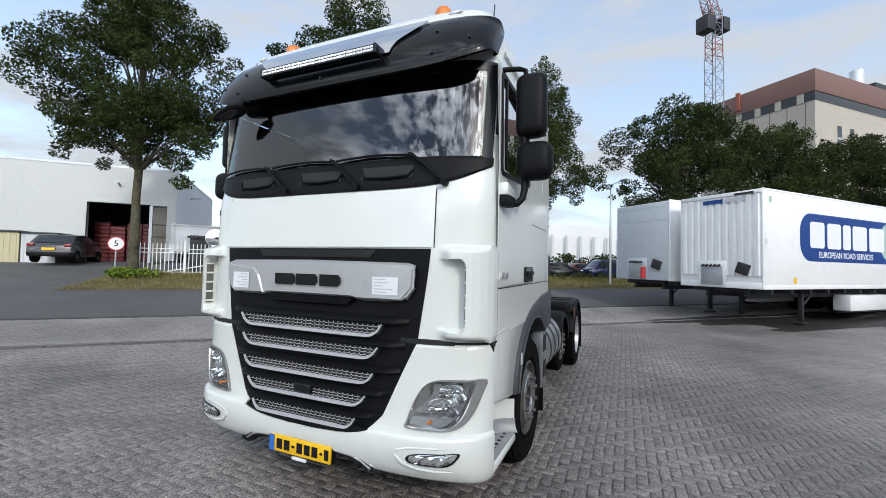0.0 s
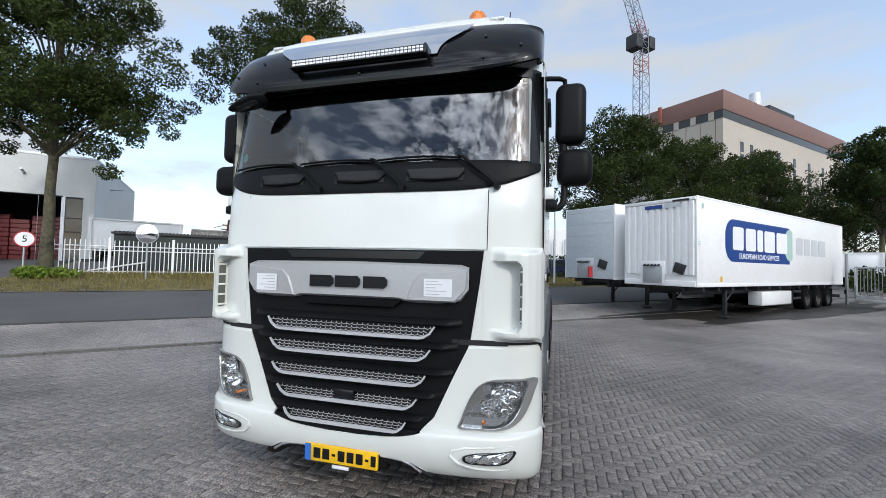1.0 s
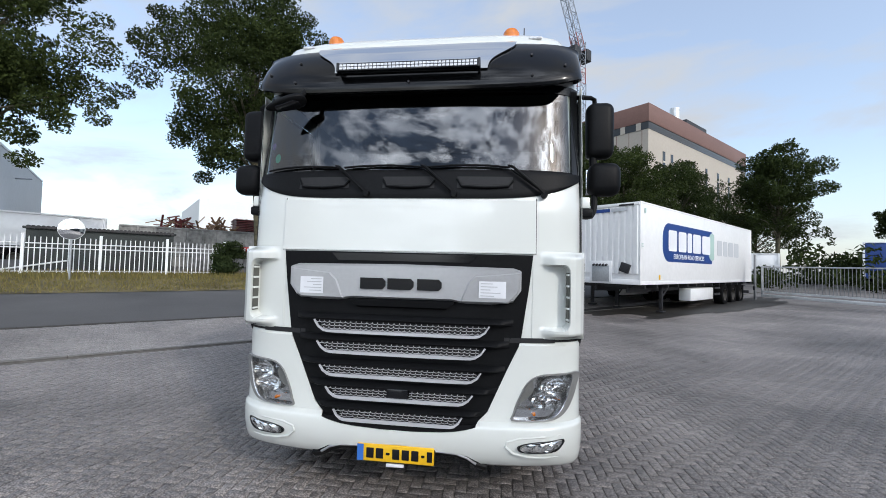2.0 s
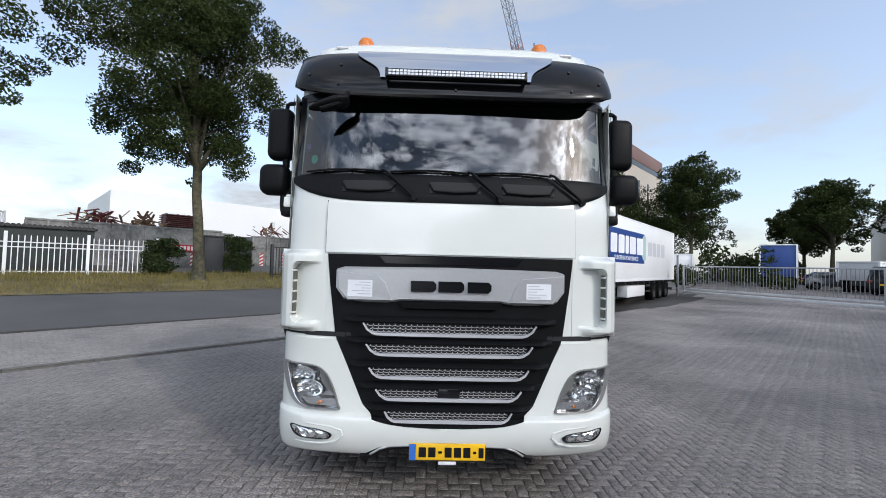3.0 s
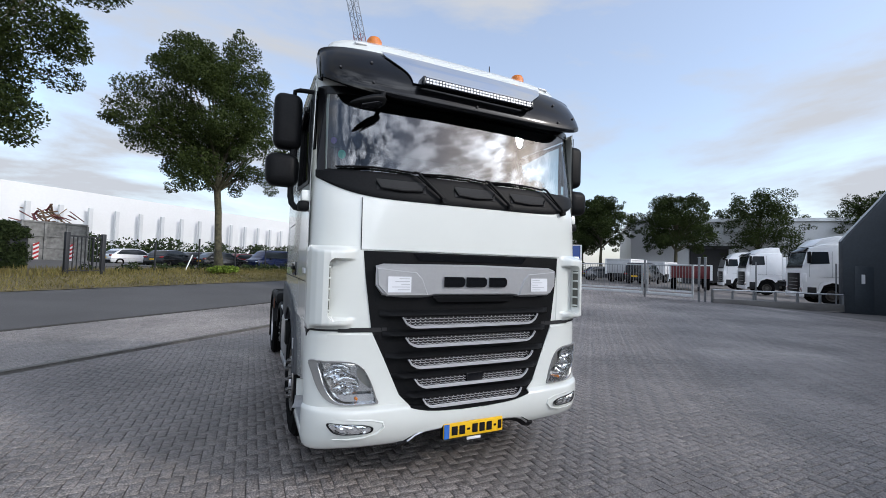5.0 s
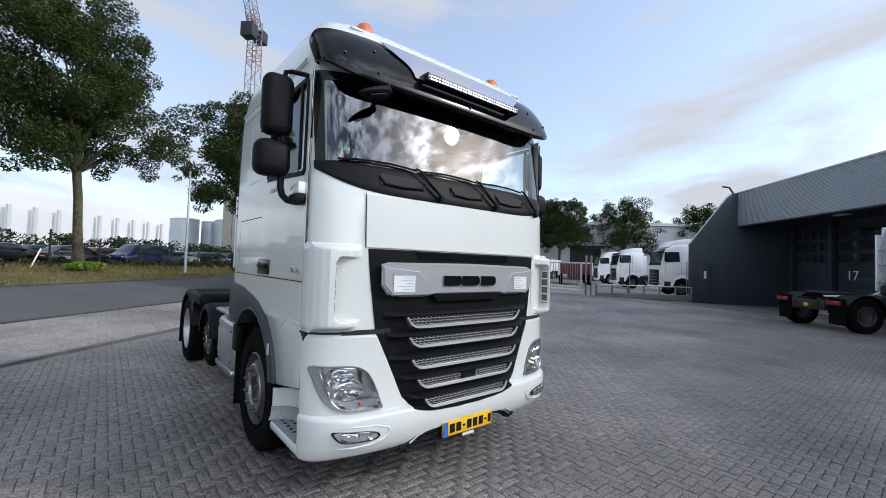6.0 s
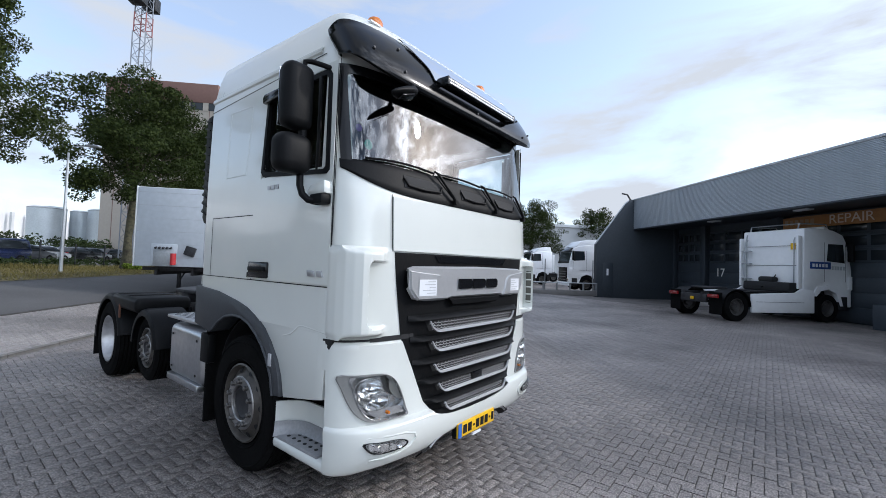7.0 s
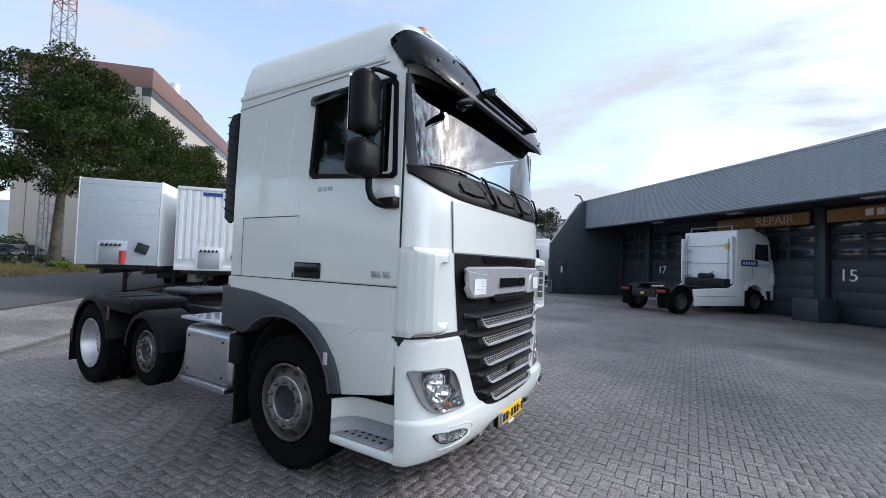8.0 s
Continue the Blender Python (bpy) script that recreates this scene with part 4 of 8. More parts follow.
# ---- corner air deflectors ----
def deflector(side):
    """A blown-out corner panel with a C-shaped air slot that opens towards the middle of the truck."""
    def ease(t):
        t = max(0.0, min(1.0, t))
        return t * t * (3 - 2 * t)

    ridge = [(0.885, 0.012), (0.96, 0.004), (1.05, -0.002), (1.12, 0.004), (1.165, 0.022), (1.205, 0.060), (1.235, 0.112), (1.252, 0.175), (1.256, 0.235), (1.252, 0.262)]
    way = [0.0]
    for a, b in zip(ridge, ridge[1:]):
        way.append(way[-1] + math.dist(a, b))

    def point(g, z):
        # g runs along the panel from the grille to the door
        x, y = (float(np.interp(g * way[-1], way, [p[i] for p in ridge])) for i in (0, 1))
        s = min(x, 1.2395)
        base = Vector(skin(s, z, 0.004))
        if y > base.y and x < 1.2:
            y = base.y
        if g > 0.55:
            # flat side behind the corner
            back = max(0.0, (g - 0.55) / 0.45)
            base = base.lerp(Vector((1.242, 0.02 + 0.245 * back, z)), ease((g - 0.55) / 0.25))
        dx, dz = x - 1.075, abs(z - 1.468) - 0.162
        d = math.hypot(max(dx, 0), max(dz, 0)) - 0.045 + min(max(dx, dz), 0)
        rise = ease((d + 0.003) / 0.014) * ease((x - 0.915) / 0.12)
        fade = ease((0.300 - abs(z - 1.478)) / 0.05)
        return base.lerp(Vector((x, y, z)), rise * fade)

    zs = steps(1.182, 1.775, 74)
    gs = steps(0.0, 0.30, 14)[:-1] + steps(0.30, 0.58, 54)[:-1] + steps(0.58, 1.0, 28)
    ob = part("air_deflector", sheet(mirror_rows([[point(g, z) for g in gs] for z in zs], side), 0.003), white_paint, truck, "white air deflector on the cab corner", 50)
    # slot in the inner wall, with its louvres
    wall = Matrix.Translation((side * 1.117, 0.052, 1.470)) @ Matrix.Rotation(side * 0.17, 4, "Z")
    part("air_slot", moved(box(-0.003, 0.003, -0.027, 0.027, -0.165, 0.165, 0.002), wall), vent_grey, ob)
    for k in range(5):
        z = -0.15 + 0.075 * k
        part("louvre", moved(box(-0.007, 0.007, -0.028, 0.028, z - 0.007, z + 0.007, 0.002), wall), white_paint, ob)
    part("panel_gap", sheet([[(side * (1.2435 + e), y, z) for e, y in ((0.0, 0.247), (0.002, 0.252), (0.0, 0.258))] for z in (1.19, 1.5, 2.2, 2.95)], 0.0), interior_dark, ob)


vent_grey = material("vent_grey", (0.10, 0.10, 0.085), 0.6)
deflector(1)
deflector(-1)


# ---- visor, light bar, beacons ----
VIS = [(0.035, 2.892), (0.012, 2.896), (0.005, 2.93), (0.03, 3.03), (0.07, 3.12), (0.13, 3.22), (0.20, 3.30), (0.235, 3.325)]
VIS_END = [(0.292, 3.040), (0.290, 3.042), (0.300, 3.062), (0.335, 3.105), (0.375, 3.16), (0.405, 3.205), (0.415, 3.24), (0.375, 3.262)]
VIS_W = 1.224


def visor_point(x, k, out=0.0):
    """A point of the visor: its section on the middle line turns into the narrow tip at each end."""
    i, f = int(k), k - int(k)
    j = min(i + 1, len(VIS) - 1)
    y0, z0 = (VIS[i][c] + (VIS[j][c] - VIS[i][c]) * f for c in (0, 1))
    y1, z1 = (VIS_END[i][c] + (VIS_END[j][c] - VIS_END[i][c]) * f for c in (0, 1))
    q = min(1.0, abs(x) / VIS_W)
    b = 1 - (1 - q ** 4.2) ** (1 / 4.2)
    c = 0.5 * b + 0.5 * q ** 6
    return (x, y0 + (y1 - y0) * b - out * 0.7, z0 + (z1 - z0) * c + out * 0.7)


def visor_row(k):
    xs = round_xs(-VIS_W, VIS_W, 57, VIS_W)
    row = [visor_point(x, k) for x in xs]
    tip = row[-1]
    ends = [(1.212, tip[1] + 0.02, tip[2]), (1.185, tip[1] + 0.03, tip[2])]
    return [(-x, y, z) for x, y, z in ends[::-1]] + row + ends


visor = part("sun_visor", sheet([visor_row(k) for k in (0, 1, 1.5, 2, 2.5, 3, 3.5, 4, 4.5, 5, 5.5, 6, 6.5, 7)], 0.012), visor_plastic, truck, "smoked dark sun visor over the windscreen")
rows = []
for k in steps(3.0, 6.8, 16):
    w = 0.55 + 0.21 / (1 + math.exp(-(k - 4.6) * 2.6))
    rows.append([visor_point(x, k, 0.016) for x in steps(-w, w, 25)])
part("visor_plate", sheet(rows, 0.006), chrome, visor, "polished steel plate on the visor")
for x, k in ((-0.86, 2.4), (-0.86, 4.4), (0.86, 2.4), (0.86, 4.4), (-1.09, 3.2), (1.09, 3.2), (0.0, 2.2)):
    p = visor_point(x, k, 0.006)
    part("visor_screw", moved(lathe([(-0.008, 0.008), (0.004, 0.011)], "y", 10), Matrix.Translation(p)), dark_metal, visor)
light_bar = part("light_bar", box(-0.497, 0.497, -0.125, -0.065, 3.0, 3.058, 0.006), gloss_black, truck, "black light bar with two rows of clear lamps")
led_lens = material("led_lens", (0.66, 0.67, 0.69), 0.15, 0.3, 60, 0.35)
led_mesh = bm_mesh("led", box(-0.0115, 0.0115, -0.129, -0.124, -0.009, 0.009, 0.003, 1), led_lens, 30)
for i in range(36):
    for z in (3.0185, 3.0395):
        ob = link("led", led_mesh, light_bar)
        ob.location = (-0.473 + i * 0.02703, 0, z)
light_bar.location = (0, 0.06, 0.012)
for sx in (-1, 1):
    part("bracket", box(sx * 0.497 - 0.010, sx * 0.497 + 0.010, -0.128, 0.0, 2.997, 3.062, 0.004), gloss_black, light_bar)
for x in (-0.745, 0.725):
    beacon = part("beacon_lamp", moved(lathe([(3.50, 0.075), (3.535, 0.075), (3.54, 0.068), (3.595, 0.066), (3.622, 0.05), (3.63, 0.001)], "z", 24), Matrix.Translation((x, 0.50, -0.055))), orange_lens, truck, "orange rotating beacon on the cab roof")
    part("beacon_foot", moved(lathe([(3.44, 0.085), (3.52, 0.082), (3.53, 0.07)], "z", 24), Matrix.Translation((x, 0.50, -0.055))), dark_metal, beacon)
for sx in (-1, 1):
    lamp = part("marker_lamp", moved(box(-0.05, 0.05, -0.03, 0.03, -0.012, 0.012, 0.010), Matrix.Translation((sx * 0.90, 0.335, 3.40))), led_lens, truck, "clear marker lamp on the roof edge")
part("aerial", tube([(0.86, 1.25, 3.5), (0.875, 1.30, 4.05)], [0.009, 0.006], 6), dark_metal, truck, "thin whip aerial")


# ---- doors, windows, side panels ----
def side_part(name, outline, x0, x1, mat, side, bevel=0.0, label="", parent=None):
    bm = prism(outline, side * x0, side * x1, "x", bevel)
    return part(name, bm, mat, parent or truck, label)


def door(side):
    ys = [0.262, 0.31, 0.38, 0.6, 0.85, 1.06, 1.13, 1.20]
    zs = [1.515, 1.8, 2.1, 2.25, 2.29, 2.5, 2.75, 2.91, 2.955, 2.985]
    bm = bmesh.new()
    grid = []
    for z in zs:
        w = wide(z) + 0.009
        rear = float(np.interp(z, [1.5, 2.1, 2.95], [0.052, 0.060, -0.045]))
        grid.append([bm.verts.new((side * w, y + (rear + 0.005) * max(0.0, (y - 0.5) / 0.7), z)) for y in ys])
    for i in range(len(zs) - 1):
        for j in range(len(ys) - 1):
            if 2.28 < zs[i] and zs[i + 1] < 2.96 and 0.37 < (ys[j] + ys[j + 1]) / 2 + 0.01 and ys[j + 1] < 1.135:
                continue
            bm.faces.new((grid[i][j], grid[i][j + 1], grid[i + 1][j + 1], grid[i + 1][j]))
    bmesh.ops.recalc_face_normals(bm, faces=bm.faces)
    bmesh.ops.solidify(bm, geom=bm.faces[:], thickness=0.006)
    d = part("cab_door", bm, white_paint, truck, "white cab door with a black-framed window")
    seam = bmesh.new()
    for a, b in (((0.252, 1.50), (0.252, 2.99)), ((0.252, 1.503), (1.295, 1.503)), ((1.262, 1.50), (1.272, 2.10)), ((1.272, 2.10), (1.168, 2.95)), ((1.27, 2.012), (2.0, 2.012)), ((2.0, 1.50), (2.0, 2.016)), ((1.262, 1.503), (2.19, 1.503))):
        t = (Vector(b) - Vector(a)).normalized() * 0.0035
        q = [(a[0] - t.y, a[1] + t.x), (a[0] + t.y, a[1] - t.x), (b[0] + t.y, b[1] - t.x), (b[0] - t.y, b[1] + t.x)]
        seam.faces.new([seam.verts.new((side * (wide(z) + 0.0015), y, z)) for y, z in q])
    part("door_seal", seam, interior_dark, d)
    # window: black surround, quarter glass bar and pane
    outer = [(0.292, 2.262), (0.325, 2.238), (1.13, 2.298), (1.168, 2.335), (1.135, 2.90), (1.10, 2.935), (0.35, 2.945), (0.318, 2.90)]
    inner = [(0.335, 2.288), (0.36, 2.272), (1.10, 2.332), (1.132, 2.355), (1.102, 2.87), (1.075, 2.90), (0.38, 2.91), (0.358, 2.88)]
    bm = bmesh.new()
    lo, li, ho, hi = [], [], [], []
    for (ya, za), (yb, zb) in zip(outer, inner):
        lo.append(bm.verts.new((side * (wide(za) + 0.010), ya, za)))
        ho.append(bm.verts.new((side * (wide(za) + 0.016), ya + (0.006 if ya < 0.7 else -0.006), za)))
        hi.append(bm.verts.new((side * (wide(zb) + 0.015), yb, zb)))
        li.append(bm.verts.new((side * (wide(zb) - 0.02), yb, zb)))
    for i in range(8):
        j = (i + 1) % 8
        for r0, r1 in ((lo, ho), (ho, hi), (hi, li)):
            bm.faces.new((r0[i], r0[j], r1[j], r1[i]))
    part("window_frame", bm, black_plastic, d)
    part("window_bar", box(*sorted((side * 1.232, side * 1.250)), 0.425, 0.455, 2.27, 2.915, 0.004), black_plastic, d)
    bm = bmesh.new()
    bm.faces.new([bm.verts.new((side * 1.219, y, z)) for y, z in inner])
    pane = part("window_pane", facing(bm, (side, 0, 0)), side_glass, d)
    pane.visible_shadow = False
    part("rain_deflector", prism([(0.70, 2.905), (1.10, 2.862), (1.165, 2.872), (1.175, 2.915), (1.15, 2.945), (0.7, 2.955)], side * 1.225, side * 1.268, "x", 0.010), visor_plastic, d, "dark wind deflector over the window")
    # handle and badge
    part("handle_cup", box(*sorted((side * 1.246, side * 1.262)), 0.99, 1.28, 1.525, 1.645, 0.012), gloss_black, d)
    part("door_handle", box(*sorted((side * 1.258, side * 1.278)), 1.02, 1.26, 1.575, 1.61, 0.008), black_plastic, d, "black pull handle")
    part("keyhole_mark", box(*sorted((side * 1.247, side * 1.252)), 1.303, 1.313, 1.52, 1.56), gloss_black, d)
    for y0, y1 in ((0.40, 0.49), (0.315, 0.385)):
        bm = prism([(y0, 1.565), (y1 - 0.012, 1.565), (y1, 1.605), (y0 + 0.012, 1.605)], side * 1.248, side * 1.258, "x", 0.002)
        part("badge_mark", bm, dish_metal, d)
    for y0 in (0.90, 0.955, 1.01):
        part("badge_mark", prism([(y0, 2.19), (y0 + 0.042, 2.19), (y0 + 0.047, 2.222), (y0 + 0.005, 2.222)], side * 1.248, side * 1.253, "x"), dish_metal, d)


def cab_side(side):
    door(side)
    arch_o = [(2.235, 1.405), (1.80, 1.378), (1.64, 1.352), (1.45, 1.322), (1.28, 1.283), (1.14, 1.225), (1.017, 1.155), (0.92, 1.068), (0.826, 0.955), (0.775, 0.85), (0.742, 0.71)]
    wing = side_part("wing_panel", [(0.255, 1.496), (2.195, 1.496), (2.2, 1.412)] + [(y, z - 0.006) for y, z in arch_o[1:]] + [(0.40, 0.762), (0.29, 0.785), (0.262, 1.1)], 1.10, 1.237, white_paint, side, 0.012, "white panel below the door")
    part("wing_crease", tube([(side * 1.234, y, z) for y, z in ((0.27, 1.208), (0.40, 1.220), (0.52, 1.228), (0.575, 1.222), (0.63, 1.185), (0.68, 1.155), (0.80, 1.128))], [0.006, 0.008, 0.008, 0.008, 0.008, 0.007, 0.003], 8), white_paint, wing)
    part("corner_gap", prism([(0.235, 1.115), (0.262, 1.13), (0.285, 1.178), (0.20, 1.178)], side * 1.20, side * 1.2385, "x"), interior_dark, wing)
    arch_i = [(0.838, 0.70), (0.87, 0.83), (0.943, 0.953), (1.02, 1.035), (1.107, 1.102), (1.22, 1.165), (1.344, 1.20), (1.48, 1.205), (1.629, 1.18), (1.76, 1.12), (1.86, 1.045), (1.92, 1.01), (2.235, 1.06)]
    fender = side_part("wheel_arch", arch_o + arch_i, 1.08, 1.262, grey_plastic, side, 0.012, "grey plastic wheel arch")
    part("arch_lip", tube([(side * 1.258, y, z) for y, z in arch_i[:11]], 0.012, 8), grey_plastic, fender)
    part("side_marker", box(*sorted((side * 1.25, side * 1.27)), 0.865, 0.905, 0.90, 0.99, 0.006), grey_lens, fender)
    # inner arch, mud flap
    rows = [[(side * x, 1.40 + 0.645 * math.cos(q), 0.55 + 0.645 * math.sin(q)) for q in steps(-0.15, math.pi + 0.15, 20)] for x in (0.62, 1.10)]
    part("arch_liner", sheet(rows, 0.01), interior_dark, fender)
    part("mud_flap", box(*sorted((side * 0.85, side * 1.22)), 2.03, 2.055, 0.19, 1.12, 0.006), rubber, fender, "black rubber mud flap")
    # entry step
    plan = [(1.07, 0.30), (1.07, 0.64), (1.08, 0.70), (1.11, 0.755), (1.16, 0.80), (1.225, 0.835)]
    step = part("entry_step", sheet([[(side * x, y, z) for x, y in plan] for z in (0.41, 0.52, 0.64, 0.652)], 0.015), white_paint, truck, "white entry step with a grey tread")
    part("step_curb", sheet([[(side * (x + o), y - o, z) for x, y in plan] for z, o in ((0.425, 0.035), (0.45, 0.016), (0.49, 0.010), (0.515, 0.009))], 0.006), grey_tread, step, "grey plastic curb of the tread")
    part("step_lip", box(*sorted((side * 0.95, side * 1.24)), 0.22, 0.85, 0.335, 0.413, 0.03, 3), white_paint, step)
    part("step_tread", box(*sorted((side * 1.0, side * 1.232)), 0.32, 0.84, 0.405, 0.428, 0.008), grey_tread, step)
    hole = bm_mesh("tread_hole", lathe([(0.0, 0.014), (0.003, 0.014)], "z", 8), interior_dark)
    for i in range(6):
        for j in range(3):
            ob = link("tread_hole", hole, step)
            ob.location = (side * (1.06 + j * 0.06), 0.40 + i * 0.065 + 0.02 * (j % 2), 0.4275)
    part("step_hinge", box(*sorted((side * 1.08, side * 1.13)), 0.27, 0.31, 0.56, 0.74, 0.012), gloss_black, step)
    part("inner_panel", box(*sorted((side * 0.85, side * 0.955)), 0.35, 0.75, 0.36, 1.1), interior_dark, step)
    # ribbed side flap behind the cab
    rows = [[(side * x, y, z) for x, y in ((1.19, 2.17), (1.215, 2.20), (1.20, 2.34), (1.14, 2.47), (1.10, 2.48))] for z in (1.99, 2.04, 2.5, 2.96, 3.0)]
    for k, dy in ((0, 0.12), (4, 0.06)):
        rows[k] = [(p[0], 2.17 + (p[1] - 2.17) * (1 - dy * 2), p[2]) for p in rows[k]]
    flap = part("side_flap", sheet(rows, 0.03), black_plastic, truck, "black ribbed rubber flap behind the cab")
    for z in steps(2.06, 2.94, 12):
        part("rib", tube([(side * 1.222, 2.21, z), (side * 1.21, 2.34, z + 0.04), (side * 1.152, 2.465, z + 0.08)], 0.006, 6), black_plastic, flap)
    # shallow pressed frame of the rear side wall
    for y0, z0, y1, z1 in ((1.43, 2.353, 1.385, 2.915), (1.78, 2.353, 1.765, 2.925), (1.385, 2.915, 1.765, 2.925), (1.43, 2.353, 1.78, 2.353)):
        part("side_pressing", tube([(side * (wide(z) - 0.0035), y, z) for y, z in ((y0, z0), ((y0 + y1) / 2, (z0 + z1) / 2), (y1, z1))], 0.0055, 8), white_paint, truck)
    part("roof_seam", sheet([[(side * (wide(z) + 0.0015), y, z + e) for y, z in ((0.42, 3.072), (1.2, 3.042), (2.17, 3.004))] for e in (0.0, 0.007)], 0.0), interior_dark, truck)
    part("rear_seam", sheet([[(side * (wide(z) + 0.0015), y + e, z) for z in (3.11, 3.2, 3.3, 3.4, 3.46)] for y, e in ((2.0, 0.0), (2.0, 0.005))], 0.0), interior_dark, truck)
    rows = [[(side * (wide(z) + o), y, z) for y in steps(0.47, 2.16, 6)] for z, o in ((3.09, 0.0), (3.10, 0.012), (3.125, 0.014), (3.14, 0.004))]
    part("roof_bead", sheet(rows, 0.004), white_paint, truck)


grey_tread = material("grey_tread", (0.30, 0.305, 0.315), 0.5, 0.2, 50, 0.15, 0.1)
cab_side(-1)
cab_side(1)


# ---- mirrors, wipers, stickers ----
def mirrors(side):
    """Two black housings, one above the other, on a tubular arm beside the door."""
    def at(x0, x1, y0, y1, z0, z1, bevel):
        return box(*sorted((side * x0, side * x1)), y0, y1, z0, z1, bevel, 4)
    m = part("main_mirror", at(1.305, 1.51, 0.385, 0.535, 2.505, 2.935, 0.062), black_plastic, truck, "black door mirror with two housings on a tubular arm")
    a, b = sorted((side * 1.325, side * 1.49))
    part("mirror_glass", box(a, b, 0.533, 0.538, 2.53, 2.91, 0.002), chrome, m)
    w = part("wide_mirror", at(1.318, 1.555, 0.355, 0.525, 2.215, 2.468, 0.070), black_plastic, m)
    part("mirror_glass", box(a, b, 0.523, 0.528, 2.24, 2.44, 0.002), chrome, w)
    part("mirror_neck", tube([(side * 1.36, 0.45, 2.45), (side * 1.36, 0.45, 2.53)], 0.028, 10), black_plastic, m)
    part("arm_upper", tube([(side * 1.21, 0.345, 2.945), (side * 1.26, 0.37, 2.955), (side * 1.33, 0.42, 2.97), (side * 1.365, 0.445, 2.965), (side * 1.37, 0.45, 2.90)], 0.017, 10), black_plastic, m)
    part("arm_lower", tube([(side * 1.37, 0.44, 2.24), (side * 1.37, 0.435, 2.15), (side * 1.36, 0.42, 2.095), (side * 1.335, 0.39, 2.06), (side * 1.295, 0.35, 2.05), (side * 1.235, 0.32, 2.06)], 0.023, 10), black_plastic, m)
    part("arm_foot", prism([(0.262, 2.10), (0.44, 2.095), (0.46, 2.12), (0.42, 2.165), (0.27, 2.185)], side * 1.235, side * 1.305, "x", 0.012), white_paint, m)
    part("arm_socket", box(*sorted((side * 1.245, side * 1.325)), 0.265, 0.40, 2.032, 2.10, 0.015), black_plastic, m)


mirrors(-1)
mirrors(1)
fm_pose = pose(-0.905, -0.005, 2.815, 62, -18, 12)
drop = bmesh.new()
bmesh.ops.create_uvsphere(drop, u_segments=24, v_segments=14, radius=1.0)
for v in drop.verts:
    q = v.co.x
    full = 0.72 + 0.28 * q
    v.co = Vector((q * 0.15, math.copysign(abs(v.co.y) ** 0.7, v.co.y) * 0.036 * full, math.copysign(abs(v.co.z) ** 0.8, v.co.z) * 0.080 * full))
fm = part("front_mirror", moved(drop, fm_pose), black_plastic, truck, "black drop-shaped front mirror hung from the visor")
part("mirror_glass", moved(prism([(-0.075, -0.026), (0.06, -0.040), (0.095, -0.02), (0.095, 0.02), (0.06, 0.040), (-0.075, 0.026)], -0.037, -0.031, "y", 0.001), fm_pose), gloss_black, fm)
part("mirror_stalk", tube([(-0.83, 0.0, 2.84), (-0.79, 0.02, 2.89), (-0.77, 0.05, 2.95)], 0.020, 8), black_plastic, fm)


def wiper(x_tip, x_end, pivot_x):
    w = part("wiper", tube([skin(x, 2.352 + 0.014 * math.sin((x - x_tip) / (x_end - x_tip) * math.pi), 0.03) for x in steps(x_tip, x_end, 8)], 0.008, 6), black_plastic, truck, "black windscreen wiper at rest")
    xm = x_tip + (x_end - x_tip) * 0.97
    part("wiper_arm", tube([skin(xm, 2.362, 0.05), skin(xm + 0.03, 2.35, 0.06), skin(pivot_x - 0.04, 2.20, 0.05), skin(pivot_x, 2.165, 0.035)], [0.008, 0.01, 0.012, 0.016], 8), black_plastic, w)
    part("wiper_rod", tube([skin(xm + 0.02, 2.335, 0.04), skin(pivot_x - 0.03, 2.19, 0.035)], 0.005, 6), black_plastic, w)
    part("wiper_pivot", moved(lathe([(-0.02, 0.02), (0.02, 0.024)], "y", 12), Matrix.Translation(skin(pivot_x, 2.16, 0.03))), black_plastic, w)


wiper(-1.08, -0.50, -0.28)
wiper(-0.46, 0.12, 0.34)
wiper(0.14, 0.72, 0.95)
for xa, xb in ((-0.80, -0.42), (-0.17, 0.20), (0.36, 0.74)):
    vent = part("cowl_vent", patch(lambda z: xa - (2.27 - z) * 0.0, lambda z: xb, steps(2.20, 2.285, 4), 0.021, 0.003, 10), interior_dark, truck)
    part("vent_lip", tube([skin(xa, 2.265, 0.022), skin(xa + 0.03, 2.215, 0.028), skin((xa + xb) / 2, 2.205, 0.03), skin(xb - 0.03, 2.215, 0.028), skin(xb, 2.255, 0.022)], 0.009, 8), black_plastic, vent)
for x, z, r, mat in ((-1.045, 2.455, 0.036, "sticker_green"), (-1.10, 2.56, 0.027, "sticker_purple")):
    c = (0.02, 0.30, 0.22) if mat.endswith("green") else (0.10, 0.04, 0.22)
    bm = bmesh.new()
    bm.faces.new([bm.verts.new(skin(x + r * math.cos(q) * (0.75 if r < 0.04 else 1), z + r * math.sin(q), 0.001)) for q in [2 * math.pi * k / 16 for k in range(16)]])
    part("sticker", bm, material(mat, c, 0.5), screen, "small coloured windscreen sticker")
part("screen_edge", sheet([[skin(x, z, 0.014) for x in (1.15, 1.17, 1.185, 1.20)] for z in steps(2.33, 2.975, 8)], 0.003), gloss_black, screen)
part("screen_edge", sheet([[skin(-x, z, 0.014) for x in (1.15, 1.17, 1.185, 1.20)] for z in steps(2.33, 2.975, 8)], 0.003), gloss_black, screen)
part("screen_edge", sheet([[skin(x, z, 0.013) for x in round_xs(-1.2, 1.2, 40, 1.24)] for z in (2.925, 2.985)], 0.003), gloss_black, screen)

